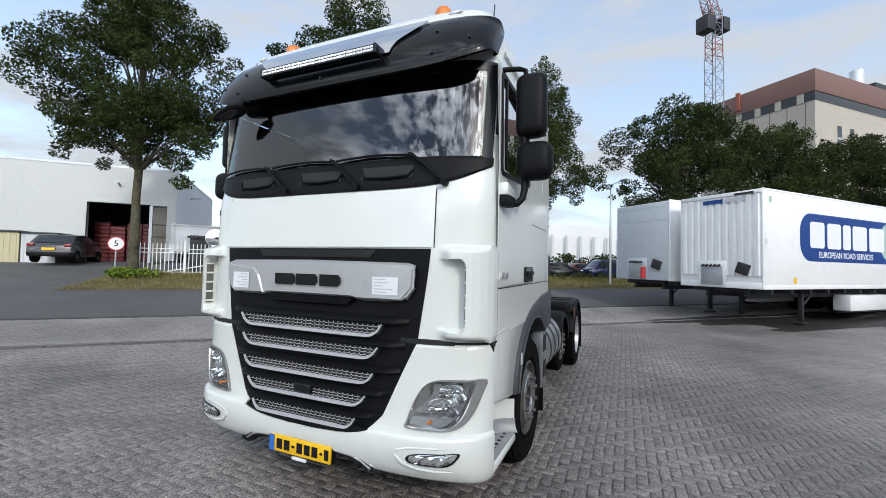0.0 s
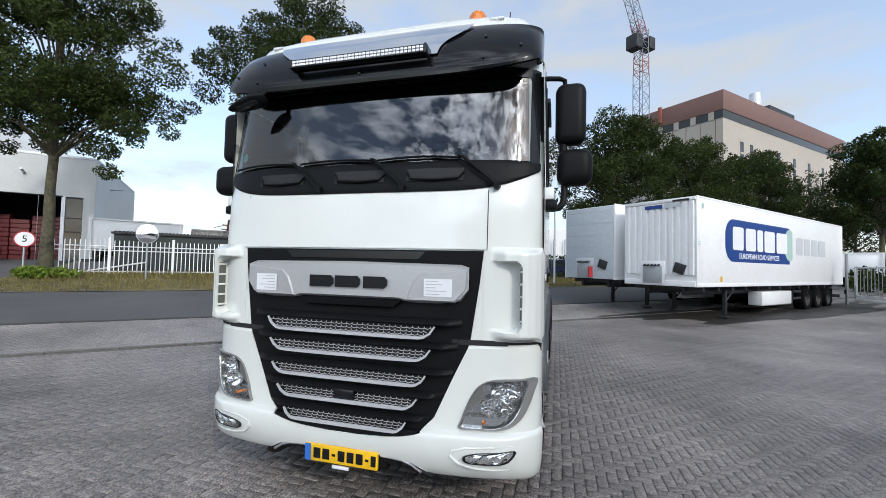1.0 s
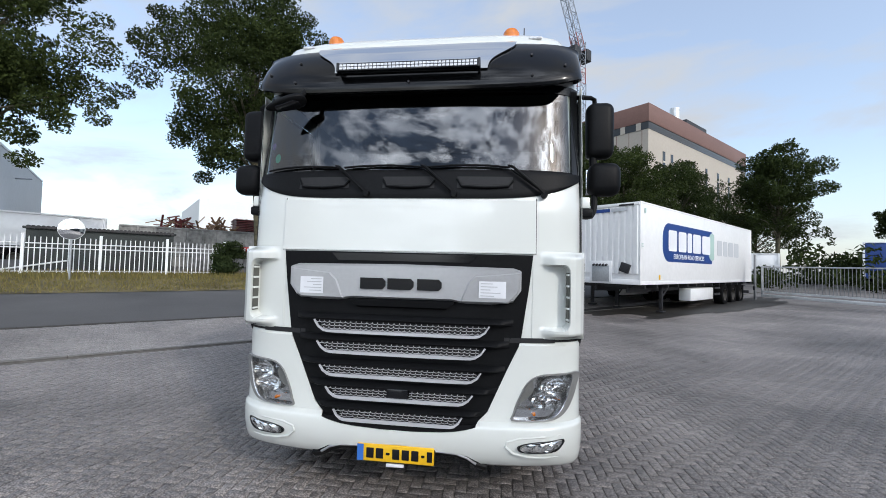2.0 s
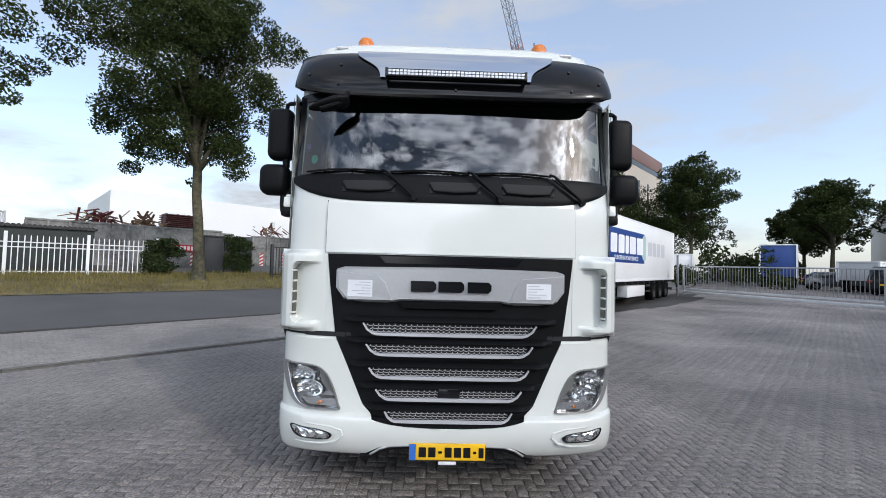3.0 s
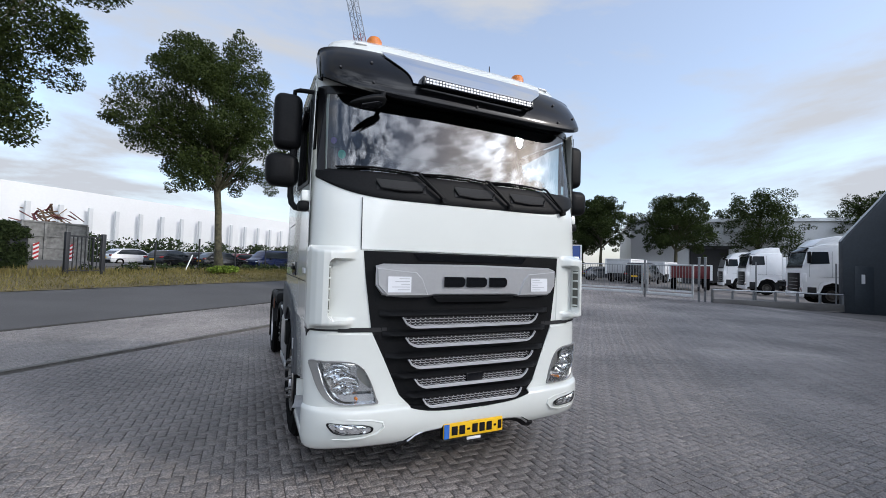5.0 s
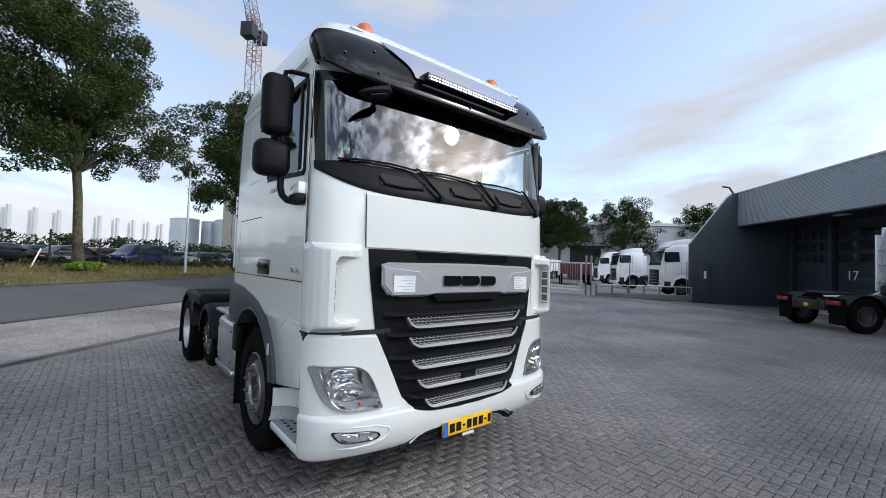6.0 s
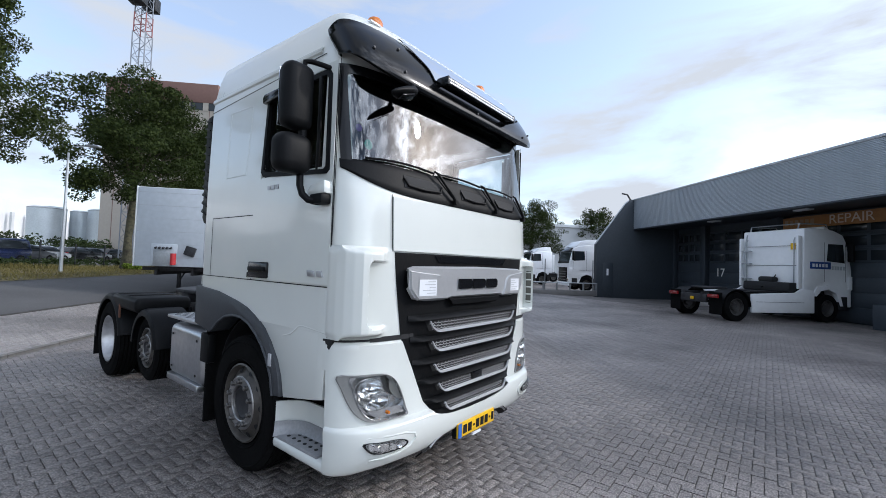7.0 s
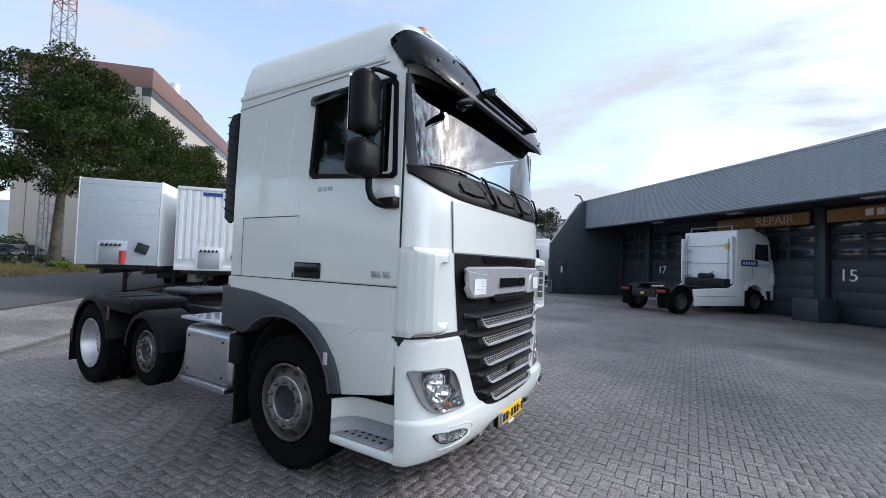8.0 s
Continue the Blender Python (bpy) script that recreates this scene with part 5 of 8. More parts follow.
# ---- cab interior ----
part("cab_floor", box(-1.15, 1.15, 0.3, 2.15, 1.30, 1.36), interior_dark, truck)
part("cab_rear_wall", box(-1.15, 1.15, 2.10, 2.16, 1.3, 3.3), interior_grey, truck)
part("headlining", box(-1.15, 1.15, 0.45, 2.12, 3.02, 3.06), interior_grey, truck)
for sx in (-1, 1):
    part("inner_side", box(*sorted((sx * 1.16, sx * 1.20)), 0.45, 2.12, 1.3, 2.27), interior_grey, truck)
    part("inner_side", box(*sorted((sx * 1.16, sx * 1.20)), 1.15, 2.12, 2.27, 3.05), interior_grey, truck)
rows = [[(x, nose_y(x, d, 1.18), z) for x in round_xs(-1.15, 1.15, 21, 1.18)] for d, z in ((0.12, 2.0), (0.13, 2.28), (0.22, 2.31), (0.48, 2.28), (0.55, 2.15), (0.56, 1.7))]
part("dashboard", sheet(rows, 0.02), interior_dark, truck, "dark plastic dashboard")
for x in (-0.70, 0.70):
    seat = part("driver_seat", box(x - 0.24, x + 0.24, 0.95, 1.45, 1.70, 1.88, 0.06, 3), interior_dark, truck, "dark fabric cab seat")
    part("seat_back", moved(box(-0.24, 0.24, -0.08, 0.08, 0.0, 0.78, 0.06, 3), pose(x, 1.45, 1.82, -10)), interior_dark, seat)
    part("head_rest", box(x - 0.13, x + 0.13, 1.50, 1.62, 2.60, 2.80, 0.05, 3), interior_grey, seat)
    part("seat_base", box(x - 0.18, x + 0.18, 1.0, 1.4, 1.36, 1.70), interior_dark, seat)
bm = bmesh.new()
ring = [Vector((0.23 * math.cos(2 * math.pi * k / 24), 0.23 * math.sin(2 * math.pi * k / 24), 0)) for k in range(25)]
wheel_m = pose(0.70, 0.66, 2.26, 32)
part("steering_wheel", moved(tube(ring, 0.017, 8, caps=False), wheel_m), interior_dark, truck)
part("steering_hub", moved(box(-0.2, 0.2, -0.06, 0.06, -0.03, 0.01, 0.02), wheel_m), interior_dark, truck)
for x in (0.02, 0.07):
    part("lever", box(x - 0.014, x + 0.014, 0.42, 0.45, 2.30, 2.40, 0.008), interior_grey, truck)


# ---- wheels ----
nut_dull = material("nut_dull", (0.16, 0.155, 0.15), 0.4, 0.8, 30, 0.3)
nut_steel = material("nut_steel", (0.40, 0.39, 0.385), 0.28, 0.9, 25, 0.3)


def wheel(x, y, z, r, rim_r, half_w, style, side, name="road_wheel"):
    w = empty_part(name, (side * x, y, z))
    prof = [(-half_w * 0.55, rim_r), (-half_w * 0.92, rim_r + 0.03), (-half_w, rim_r + (r - rim_r) * 0.5), (-half_w * 0.93, r - 0.035), (-half_w * 0.80, r - 0.008)]
    for k in range(5):
        c = -half_w * 0.62 + k * half_w * 0.31
        prof += [(c - half_w * 0.10, r), (c + half_w * 0.05, r), (c + half_w * 0.06, r - 0.014), (c + half_w * 0.10, r - 0.014)]
    prof += [(half_w * 0.80, r - 0.008), (half_w * 0.93, r - 0.035), (half_w, rim_r + (r - rim_r) * 0.5), (half_w * 0.92, rim_r + 0.03), (half_w * 0.55, rim_r)]
    tyre = part("tyre", lathe(prof, "x", 56, True), rubber, w, "black truck tyre", 30)
    for rr in (rim_r + 0.045, r - 0.05):
        part("tyre_bead", lathe([(half_w * 0.95, rr - 0.006), (half_w * 0.99, rr), (half_w * 0.95, rr + 0.006)], "x", 48, caps=False), rubber, tyre)
    h = half_w
    if style == "front":
        prof = [(h * 0.90, rim_r + 0.012), (h * 0.95, rim_r - 0.002), (h * 0.86, rim_r - 0.014), (h * 0.70, rim_r - 0.018), (h * 0.66, rim_r * 0.92), (h * 0.80, rim_r * 0.77), (h * 0.93, rim_r * 0.72), (h * 0.96, rim_r * 0.68), (h * 0.96, rim_r * 0.47), (h * 0.62, rim_r * 0.42), (h * 0.62, 0.001)]
        hole_r, hole_x, hole_turn = rim_r * 0.852, h * 0.723 - 0.006, -26
    else:
        prof = [(h * 0.93, rim_r + 0.012), (h * 0.95, rim_r - 0.004), (h * 0.80, rim_r - 0.016), (-h * 0.05, rim_r - 0.04), (-h * 0.25, rim_r * 0.80), (-h * 0.30, rim_r * 0.50), (h * 0.05, rim_r * 0.46), (h * 0.15, rim_r * 0.36), (h * 0.15, 0.001)]
        hole_r, hole_x, hole_turn = rim_r * 0.72, -h * 0.26, 0
    rim = part("rim", lathe(prof, "x", 48, caps=False), rim_metal if style == "front" else dish_metal, w, "dull metal wheel rim", 40)
    hole = bm_mesh("vent_hole", moved(lathe([(0.0, 0.001), (0.002, 0.026)], "x", 12), pose(0, 0, 0, 0, hole_turn, 0)), interior_dark)
    nut_x, nut_r = (h * 0.98, rim_r * 0.575) if style == "front" else (-h * 0.28, rim_r * 0.60)
    nut = bm_mesh("wheel_nut", lathe([(0.0, 0.023), (0.012, 0.023), (0.014, 0.019), (0.030, 0.018), (0.036, 0.011)], "x", 10), nut_dull, 30)
    if style == "front":
        part("nut_ring", lathe([(h * 0.70, rim_r * 0.425), (h * 0.975, rim_r * 0.45), (h * 1.005, rim_r * 0.475), (h * 1.005, rim_r * 0.675), (h * 0.96, rim_r * 0.705)], "x", 48, caps=False), nut_steel, rim, "bright polished ring under the wheel nuts")
    for k in range(10):
        q = 2 * math.pi * (k + 0.5) / 10
        o = link("vent_hole", hole, rim)
        o.matrix_basis = pose(hole_x + 0.012, 0, 0, 0, 0, 0) @ Matrix.Rotation(q, 4, "X") @ Matrix.Translation((0, 0, hole_r))
        o = link("wheel_nut", nut, rim)
        o.matrix_basis = Matrix.Translation((nut_x, nut_r * math.sin(q + 0.31), nut_r * math.cos(q + 0.31)))
    hub_x = h * 0.72 if style == "front" else nut_x
    hub = part("hub", lathe([(hub_x - 0.02, rim_r * 0.44), (hub_x + 0.025, rim_r * 0.43), (hub_x + 0.032, rim_r * 0.38), (hub_x + 0.018, rim_r * 0.3), (hub_x + 0.018, 0.001)], "x", 28), dark_metal if style == "front" else rim_metal, rim)
    if side < 0:
        for o in w.children:
            o.rotation_euler = (0, 0, math.pi)
    return w


def empty_part(name, at, parent=None):
    o = new(name)
    o.empty_display_size = 0.1
    o.parent = parent or truck
    o.location = at
    return o


for sx in (-1, 1):
    wheel(1.055, 1.355, 0.522, 0.525, 0.295, 0.175, "front", sx)
    wheel(1.02, 3.87, 0.56, 0.385, 0.225, 0.13, "front", sx)
    wheel(1.095, 5.16, 0.505, 0.505, 0.30, 0.135, "rear", sx)
    wheel(0.77, 5.16, 0.505, 0.505, 0.30, 0.135, "rear", sx)

# ---- chassis ----
for sx in (-1, 1):
    a, b = sorted((sx * 0.36, sx * 0.44))
    part("frame_rail", box(a, b, 0.5, 5.86, 0.74, 1.0, 0.01), dark_metal, truck)
    # fenders of the rear axles
    for cy, cz, r, q0, q1, x0, x1 in ((5.16, 0.53, 0.60, -0.12, math.pi * 0.95, 0.60, 1.245), (3.87, 0.58, 0.445, 0.02, math.pi * 0.98, 0.80, 1.20)):
        rows = []
        for x, dr in ((x0, 0.0), (x1 - 0.06, 0.0), (x1 - 0.02, -0.012), (x1, -0.045), (x1 - 0.002, -0.085)):
            rows.append([(sx * x, cy + (r + dr) * math.cos(q), cz + (r + dr) * math.sin(q)) for q in steps(q0, q1, 22)])
        fen = part("rear_fender", sheet(rows, 0.012), black_plastic, truck, "black plastic fender")
    deck = part("fender_deck", box(*sorted((sx * 0.62, sx * 1.235)), 4.02, 5.05, 0.955, 1.135, 0.055, 3), black_plastic, truck)
    part("deck_rib", box(*sorted((sx * 0.66, sx * 1.20)), 4.42, 4.58, 1.10, 1.150, 0.02), black_plastic, deck)
    part("deck_rib", box(*sorted((sx * 0.66, sx * 1.20)), 4.78, 4.92, 1.10, 1.148, 0.02), black_plastic, deck)
    part("deck_strap", box(*sorted((sx * 1.22, sx * 1.24)), 4.64, 4.68, 0.84, 1.02, 0.006), rust_brown, deck)
    part("inner_guard", box(*sorted((sx * 0.62, sx * 0.66)), 4.0, 5.1, 0.45, 1.0), black_plastic, deck)
    part("rear_flap", box(*sorted((sx * 0.66, sx * 1.24)), 5.745, 5.77, 0.20, 0.62, 0.004), rubber, truck)
    part("tail_lamp", box(*sorted((sx * 0.72, sx * 1.16)), 5.80, 5.88, 0.68, 0.80, 0.015), red_lens, truck)
    part("axle_shaft", tube([(sx * 0.1, 5.16, 0.51), (sx * 0.95, 5.16, 0.51)], 0.07, 12), dark_metal, truck)
    part("axle_shaft", tube([(sx * 0.1, 1.355, 0.51), (sx * 0.95, 1.355, 0.52)], 0.06, 12), dark_metal, truck)
    part("axle_shaft", tube([(sx * 0.1, 3.87, 0.56), (sx * 0.95, 3.87, 0.56)], 0.06, 12), dark_metal, truck)
# silver tank and step box
tank = part("fuel_tank", box(-1.225, -0.55, 2.12, 2.93, 0.47, 0.985, 0.075, 4), brushed_metal, truck, "brushed aluminium tank behind the front wheel")
part("tank_foot", box(-1.225, -0.6, 2.20, 2.95, 0.41, 0.475, 0.012), brushed_metal, tank)
part("tank_bracket", box(-1.24, -1.16, 1.98, 2.13, 0.72, 0.98, 0.012), black_plastic, tank)
for y in (2.24, 2.82):
    for z in (0.56, 0.88):
        part("tank_bolt", moved(lathe([(-0.004, 0.013), (0.004, 0.010)], "x", 8), Matrix.Translation((-1.227, y, z))), dark_metal, tank)
tread_plate = material("tread_plate", (0.58, 0.59, 0.61), 0.35, 0.9, 40, 0.1, 0.05)
plate_t = part("tread_plate", box(-1.235, -0.62, 2.25, 2.98, 1.03, 1.062, 0.008), tread_plate, tank, "perforated aluminium step plate")
slot = bm_mesh("tread_slot", box(-0.026, 0.026, -0.011, 0.011, -0.001, 0.001), interior_dark)
for i in range(10):
    for j in range(7):
        o = link("tread_slot", slot, plate_t)
        o.location = (-1.18 + j * 0.082 + 0.041 * (i % 2), 2.30 + i * 0.07, 1.0625)
# left-hand tank with bands
tank_l = part("fuel_tank", moved(lathe([(2.25, 0.30), (2.27, 0.325), (3.30, 0.325), (3.32, 0.30)], "y", 36), Matrix.Translation((0.90, 0, 0.72))), brushed_metal, truck, "round aluminium fuel tank")
for y in (2.5, 2.78, 3.06):
    part("tank_band", moved(lathe([(y - 0.03, 0.33), (y + 0.03, 0.33)], "y", 36), Matrix.Translation((0.90, 0, 0.72))), dark_metal, tank_l)
step_l = part("side_step", box(0.72, 1.22, 2.0, 2.2, 0.42, 1.02, 0.02), brushed_metal, truck, "aluminium steps behind the front wheel")
for z in (0.52, 0.78):
    part("step_opening", box(1.16, 1.226, 2.025, 2.175, z, z + 0.17, 0.01), interior_dark, step_l)
# coupling plate, rear cross members, catwalk
fifth = part("fifth_wheel", prism([(x, y - 0.35) for x, y in ((0.42, 4.75), (0.50, 5.0), (0.48, 5.35), (0.30, 5.62), (0.06, 5.72), (0.04, 5.25), (-0.04, 5.25), (-0.06, 5.72), (-0.30, 5.62), (-0.48, 5.35), (-0.50, 5.0), (-0.42, 4.75))], 1.13, 1.18, "z", 0.01), dark_metal, truck, "greasy black coupling plate")
part("coupling_foot", box(-0.46, 0.46, 4.60, 4.85, 1.0, 1.14, 0.02), dark_metal, fifth)
for y in (2.6, 3.4, 4.3, 5.81):
    part("cross_member", box(-0.4, 0.4, y - 0.05, y + 0.05, 0.78, 0.96, 0.01), dark_metal, truck)
part("catwalk", box(-0.62, 0.45, 2.35, 3.35, 1.02, 1.05, 0.006), dark_metal, truck)
part("air_line", tube([(-0.2, 2.3, 1.9), (-0.25, 2.45, 1.5), (-0.1, 2.7, 1.25), (0.1, 2.6, 1.5), (0.15, 2.35, 1.85)], 0.012, 8), rubber, truck)
for k, (x, y) in enumerate(((-0.30, 3.1), (-0.05, 3.15), (0.22, 3.05))):
    part("air_vessel", tube([(x, y, 1.12), (x + 0.02, y + 0.6, 1.12)], 0.06, 14), dark_metal, truck)
part("engine_mass", box(-0.42, 0.42, 0.35, 2.1, 0.45, 1.25, 0.08), interior_dark, truck)
part("bumper_beam", box(-0.72, 0.72, 0.12, 0.28, 0.40, 1.1, 0.03), interior_dark, truck)
part("gearbox", box(-0.3, 0.3, 2.1, 3.2, 0.5, 0.95, 0.06), dark_metal, truck)


def text_part(name, words, size, m, mat, parent, depth=0.004, align="CENTER"):
    cu = bpy.data.curves.new(name, "FONT")
    cu.body, cu.size, cu.extrude, cu.align_x, cu.align_y = words, size, depth, align, "CENTER"
    tmp = bpy.data.objects.new(name, cu)
    me = bpy.data.meshes.new_from_object(tmp)
    bpy.data.objects.remove(tmp)
    me.materials.append(mat)
    ob = link(name, me, parent)
    ob.matrix_basis = m
    return ob


# ---- trailers ----
trailer_white = material("trailer_white", (0.74, 0.745, 0.745), 0.4, 0, 5, 0.05, coat=0.2, scale2=0.6)
trailer_grey = material("trailer_grey", (0.42, 0.455, 0.49), 0.5, 0, 6, 0.07, scale2=0.5)
red_paint = material("red_paint", (0.42, 0.02, 0.025), 0.45, 0, 8, 0.15)


def small_wheel(parent, at, r, w, axis_turn=0.0, mat_rim=None):
    prof = [(-w, r * 0.6), (-w, r * 0.95), (-w * 0.8, r), (w * 0.8, r), (w, r * 0.95), (w, r * 0.6)]
    o = new("road_wheel")
    o.empty_display_size = 0.1
    o.parent = parent
    o.matrix_basis = pose(*at, 0, 0, axis_turn)
    part("tyre", lathe(prof, "x", 28, True), rubber, o)
    part("rim", lathe([(w * 0.9, r * 0.6), (w * 0.9, r * 0.55), (w * 0.2, r * 0.5), (w * 0.1, r * 0.3), (w * 0.6, r * 0.25), (w * 0.6, 0.001)], "x", 24, caps=False), mat_rim or rim_metal, o)
    part("rim", lathe([(-w * 0.9, r * 0.6), (-w * 0.9, r * 0.55), (-w * 0.2, r * 0.5), (-w * 0.1, r * 0.3), (-w * 0.6, r * 0.25), (-w * 0.6, 0.001)], "x", 24, caps=False), mat_rim or rim_metal, o)
    return o


def trailer(x, y, turn, length, width, z0, z1, ribbed, front_mat, side_mat, label, base):
    """A box trailer on its legs: front at 0, its near side along x."""
    t = empty("box_trailer", (x, y, base), turn, label, "trailer", "parked trailers")
    body = part("box_body", box(0.03, length, 0, width, z0, z1, 0.03), side_mat, t)
    for yy in (-0.012, width - 0.03):
        for xx in (0.0, length - 0.08):
            part("corner_post", box(xx, xx + 0.09, yy, yy + 0.045, z0 - 0.02, z1 + 0.012, 0.012), side_mat, body)
    for zz in (z0 - 0.02, z1 - 0.03):
        part("side_rail", box(0.0, length + 0.01, -0.015, 0.02, zz, zz + 0.06 + (0.06 if zz < z1 - 1 else 0), 0.01), side_mat, body)
    if ribbed:
        for k in range(11):
            yy = 0.14 + k * (width - 0.28) / 10
            part("front_rib", prism([(-0.035, yy - 0.05), (-0.035, yy + 0.05), (0.035, yy + 0.085), (0.035, yy - 0.085)], z0 + 0.35, z1 - 0.12, "z"), front_mat, body)
        part("front_rail", box(-0.03, 0.05, 0.02, width - 0.02, z1 - 0.10, z1 + 0.01, 0.012), front_mat, body)
        part("front_rail", box(-0.03, 0.05, 0.02, width - 0.02, z0 - 0.02, z0 + 0.16, 0.012), front_mat, body)
    else:
        part("front_sheet", box(-0.01, 0.04, 0.04, width - 0.04, z0, z1 - 0.02, 0.012), front_mat, body)
        for k in range(6):
            zz = z0 + 0.3 + k * (z1 - z0 - 0.5) / 5
            part("front_groove", box(-0.0125, -0.008, 0.08, width - 0.08, zz, zz + 0.012), galvanised, body)
    # coupling panel with its valves and cable box
    c = width * 0.57
    panel = part("coupling_panel", box(-0.06, 0.0, c - 0.42, c + 0.42, z0 + 0.02, z0 + 0.78, 0.02), front_mat, t, "recessed panel with air couplings")
    part("panel_recess", box(-0.066, -0.058, c - 0.33, c + 0.33, z0 + 0.05, z0 + 0.62, 0.006), galvanised, panel)
    for k in range(5):
        part("coupling", tube([(-0.06, c - 0.24 + k * 0.12, z0 + 0.66), (-0.14, c - 0.24 + k * 0.12, z0 + 0.63)], 0.035, 8), dark_metal, panel)
    part("document_box", moved(box(-0.10, 0.0, -0.17, 0.17, -0.16, 0.16, 0.02), pose(-0.01, width * 0.2, z0 + 0.55, 18)), dark_metal, t, "black document box")
    # chassis, legs, axles
    for yy in (width / 2 - 0.65, width / 2 + 0.55):
        part("chassis_beam", box(0.4, length - 0.2, yy, yy + 0.10, z0 - 0.32, z0 - 0.0, 0.01), dark_metal, t)
    for yy in (0.35, width - 0.35):
        leg = part("landing_leg", box(2.55, 2.67, yy - 0.06, yy + 0.06, 0.10, z0 - 0.05, 0.01), dark_metal, t, "steel landing leg")
        part("leg_foot", box(2.46, 2.76, yy - 0.13, yy + 0.13, 0.0, 0.06, 0.012), dark_metal, leg)
        part("leg_brace", tube([(2.6, yy, 0.5), (3.4, yy, z0 - 0.1)], 0.03, 6), dark_metal, leg)
    for k in range(int(length)):
        part("cross_member", box(0.5 + k, 0.62 + k, 0.06, width - 0.06, z0 - 0.16, z0 - 0.03), dark_metal, t)
    part("spare_rack", box(length - 6.6, length - 5.4, 0.25, width - 0.25, 0.45, 0.85, 0.03), dark_metal, t)
    for yy in (0.06, width - 0.10):
        for zz in (0.50, 0.78):
            part("side_guard", box(7.9, length - 5.2, yy, yy + 0.04, zz, zz + 0.10, 0.008), dark_metal, t)
    part("king_pin_plate", box(0.35, 1.6, 0.5, width - 0.5, z0 - 0.10, z0 - 0.02, 0.01), dark_metal, t)
    for k in range(3):
        xx = length - 4.6 + k * 1.31
        for yy in (0.20, width - 0.20):
            small_wheel(t, (xx, yy, 0.49), 0.49, 0.19, 90)
        part("axle", tube([(xx, 0.2, 0.49), (xx, width - 0.2, 0.49)], 0.06, 8), dark_metal, t)
    part("rear_bumper", box(length - 0.12, length, 0.1, width - 0.1, 0.45, 0.60, 0.01), dark_metal, t)
    part("mud_flap", box(length - 1.35, length - 1.33, 0.05, 0.45, 0.25, 0.9), rubber, t)
    part("pallet_box", box(4.95, 7.75, 0.08, 0.55, 0.34, 0.86, 0.03), side_mat, t, "white pallet box below the body")
    return t


T1 = trailer(3.47, 14.0, 48, 13.9, 2.42, 1.10, 3.90, True, trailer_white, trailer_white, "white box trailer with a ribbed front and blue mark", 0.06)


def flat(parent, name, pts, y, mat, label=""):
    bm = bmesh.new()
    f = bm.faces.new([bm.verts.new((a, y, b)) for a, b in pts])
    r = bmesh.ops.extrude_face_region(bm, geom=[f])
    bmesh.ops.translate(bm, vec=(0, -0.003, 0), verts=[v for v in r["geom"] if isinstance(v, bmesh.types.BMVert)])
    return part(name, bm, mat, parent, label, 0.0)


def rounded(x0, x1, z0, z1, r, k=8, left=True, right=True):
    out = []
    for cx, cz, a0, on in ((x1 - r, z0 + r, -90, right), (x1 - r, z1 - r, 0, right), (x0 + r, z1 - r, 90, left), (x0 + r, z0 + r, 180, left)):
        if on:
            out += [(cx + r * math.cos(radians(a0 + 90 * i / k)), cz + r * math.sin(radians(a0 + 90 * i / k))) for i in range(k + 1)]
        else:
            out.append((x1 if a0 in (-90, 0) else x0, z0 if a0 in (-90, 180) else z1))
    return out


def side_logo(t, x0, s, y, z):
    """A blue lozenge with plain white blocks and paler blocks after it, where the haulier's mark stands."""
    lz = flat(t, "side_mark", rounded(x0, x0 + 5.35 * s, z, z + 1.42 * s, 0.55 * s, right=False), y, logo_blue, "blue haulier's mark with plain white blocks")
    for k, (a, b) in enumerate(((0.52, 1.32), (1.48, 2.28), (2.40, 3.08), (3.0, 3.92), (4.08, 5.10))):
        zb = z + 0.40 * s
        flat(t, "mark_block", rounded(x0 + a * s, x0 + min(b, 2.88 if k == 2 else b) * s, zb, zb + 0.78 * s, 0.10 * s, 4), y - 0.004, label_white)
    pts = [(x0 + 5.35 * s + 0.55 * s * math.cos(q), z + 0.75 * s + 0.62 * s * math.sin(q)) for q in [radians(d) for d in range(60, 301, 20)]]
    flat(t, "mark_curve", pts, y - 0.003, logo_green)
    for a, b in ((6.05, 6.75), (6.9, 7.55), (7.7, 8.45), (8.6, 9.4)):
        flat(t, "mark_block", rounded(x0 + a * s, x0 + b * s, z + 0.40 * s, z + 1.10 * s, 0.1 * s, 4), y - 0.003, logo_grey)


side_logo(T1, 1.85, 1.02, -0.003, 1.92)
text_part("slogan", "EUROPEAN ROAD SERVICES", 0.27, pose(4.55, -0.012, 2.12, 90, 0, 0), label_white, T1)
for k, (a, b) in enumerate(((1.05, 1.65), (0.45, 1.0))):
    flat_bm = box(-0.045, -0.037, a, b, 3.62, 3.74, 0.0)
    part("front_mark", flat_bm, logo_blue if k == 0 else logo_grey, T1)
part("code_bar", box(-0.045, -0.037, 0.20, 0.72, 3.80, 3.86), dark_metal, T1)
part("hazard_label", box(1.5, 1.62, -0.02, -0.015, 1.25, 1.42), plate_yellow, T1)
part("hazard_label", box(0.30, 0.42, -0.02, -0.015, 3.55, 3.72), logo_green, T1)
for k in range(3):
    part("side_label", box(0.06, 0.2, -0.0275, -0.024, 2.38 + k * 0.05, 2.40 + k * 0.05), logo_green, T1)
T2 = trailer(1.36, 15.99, 47.0, 12.5, 2.30, 1.16, 3.93, False, trailer_grey, trailer_white, "grey-fronted box trailer parked beside the white one", 0.1)
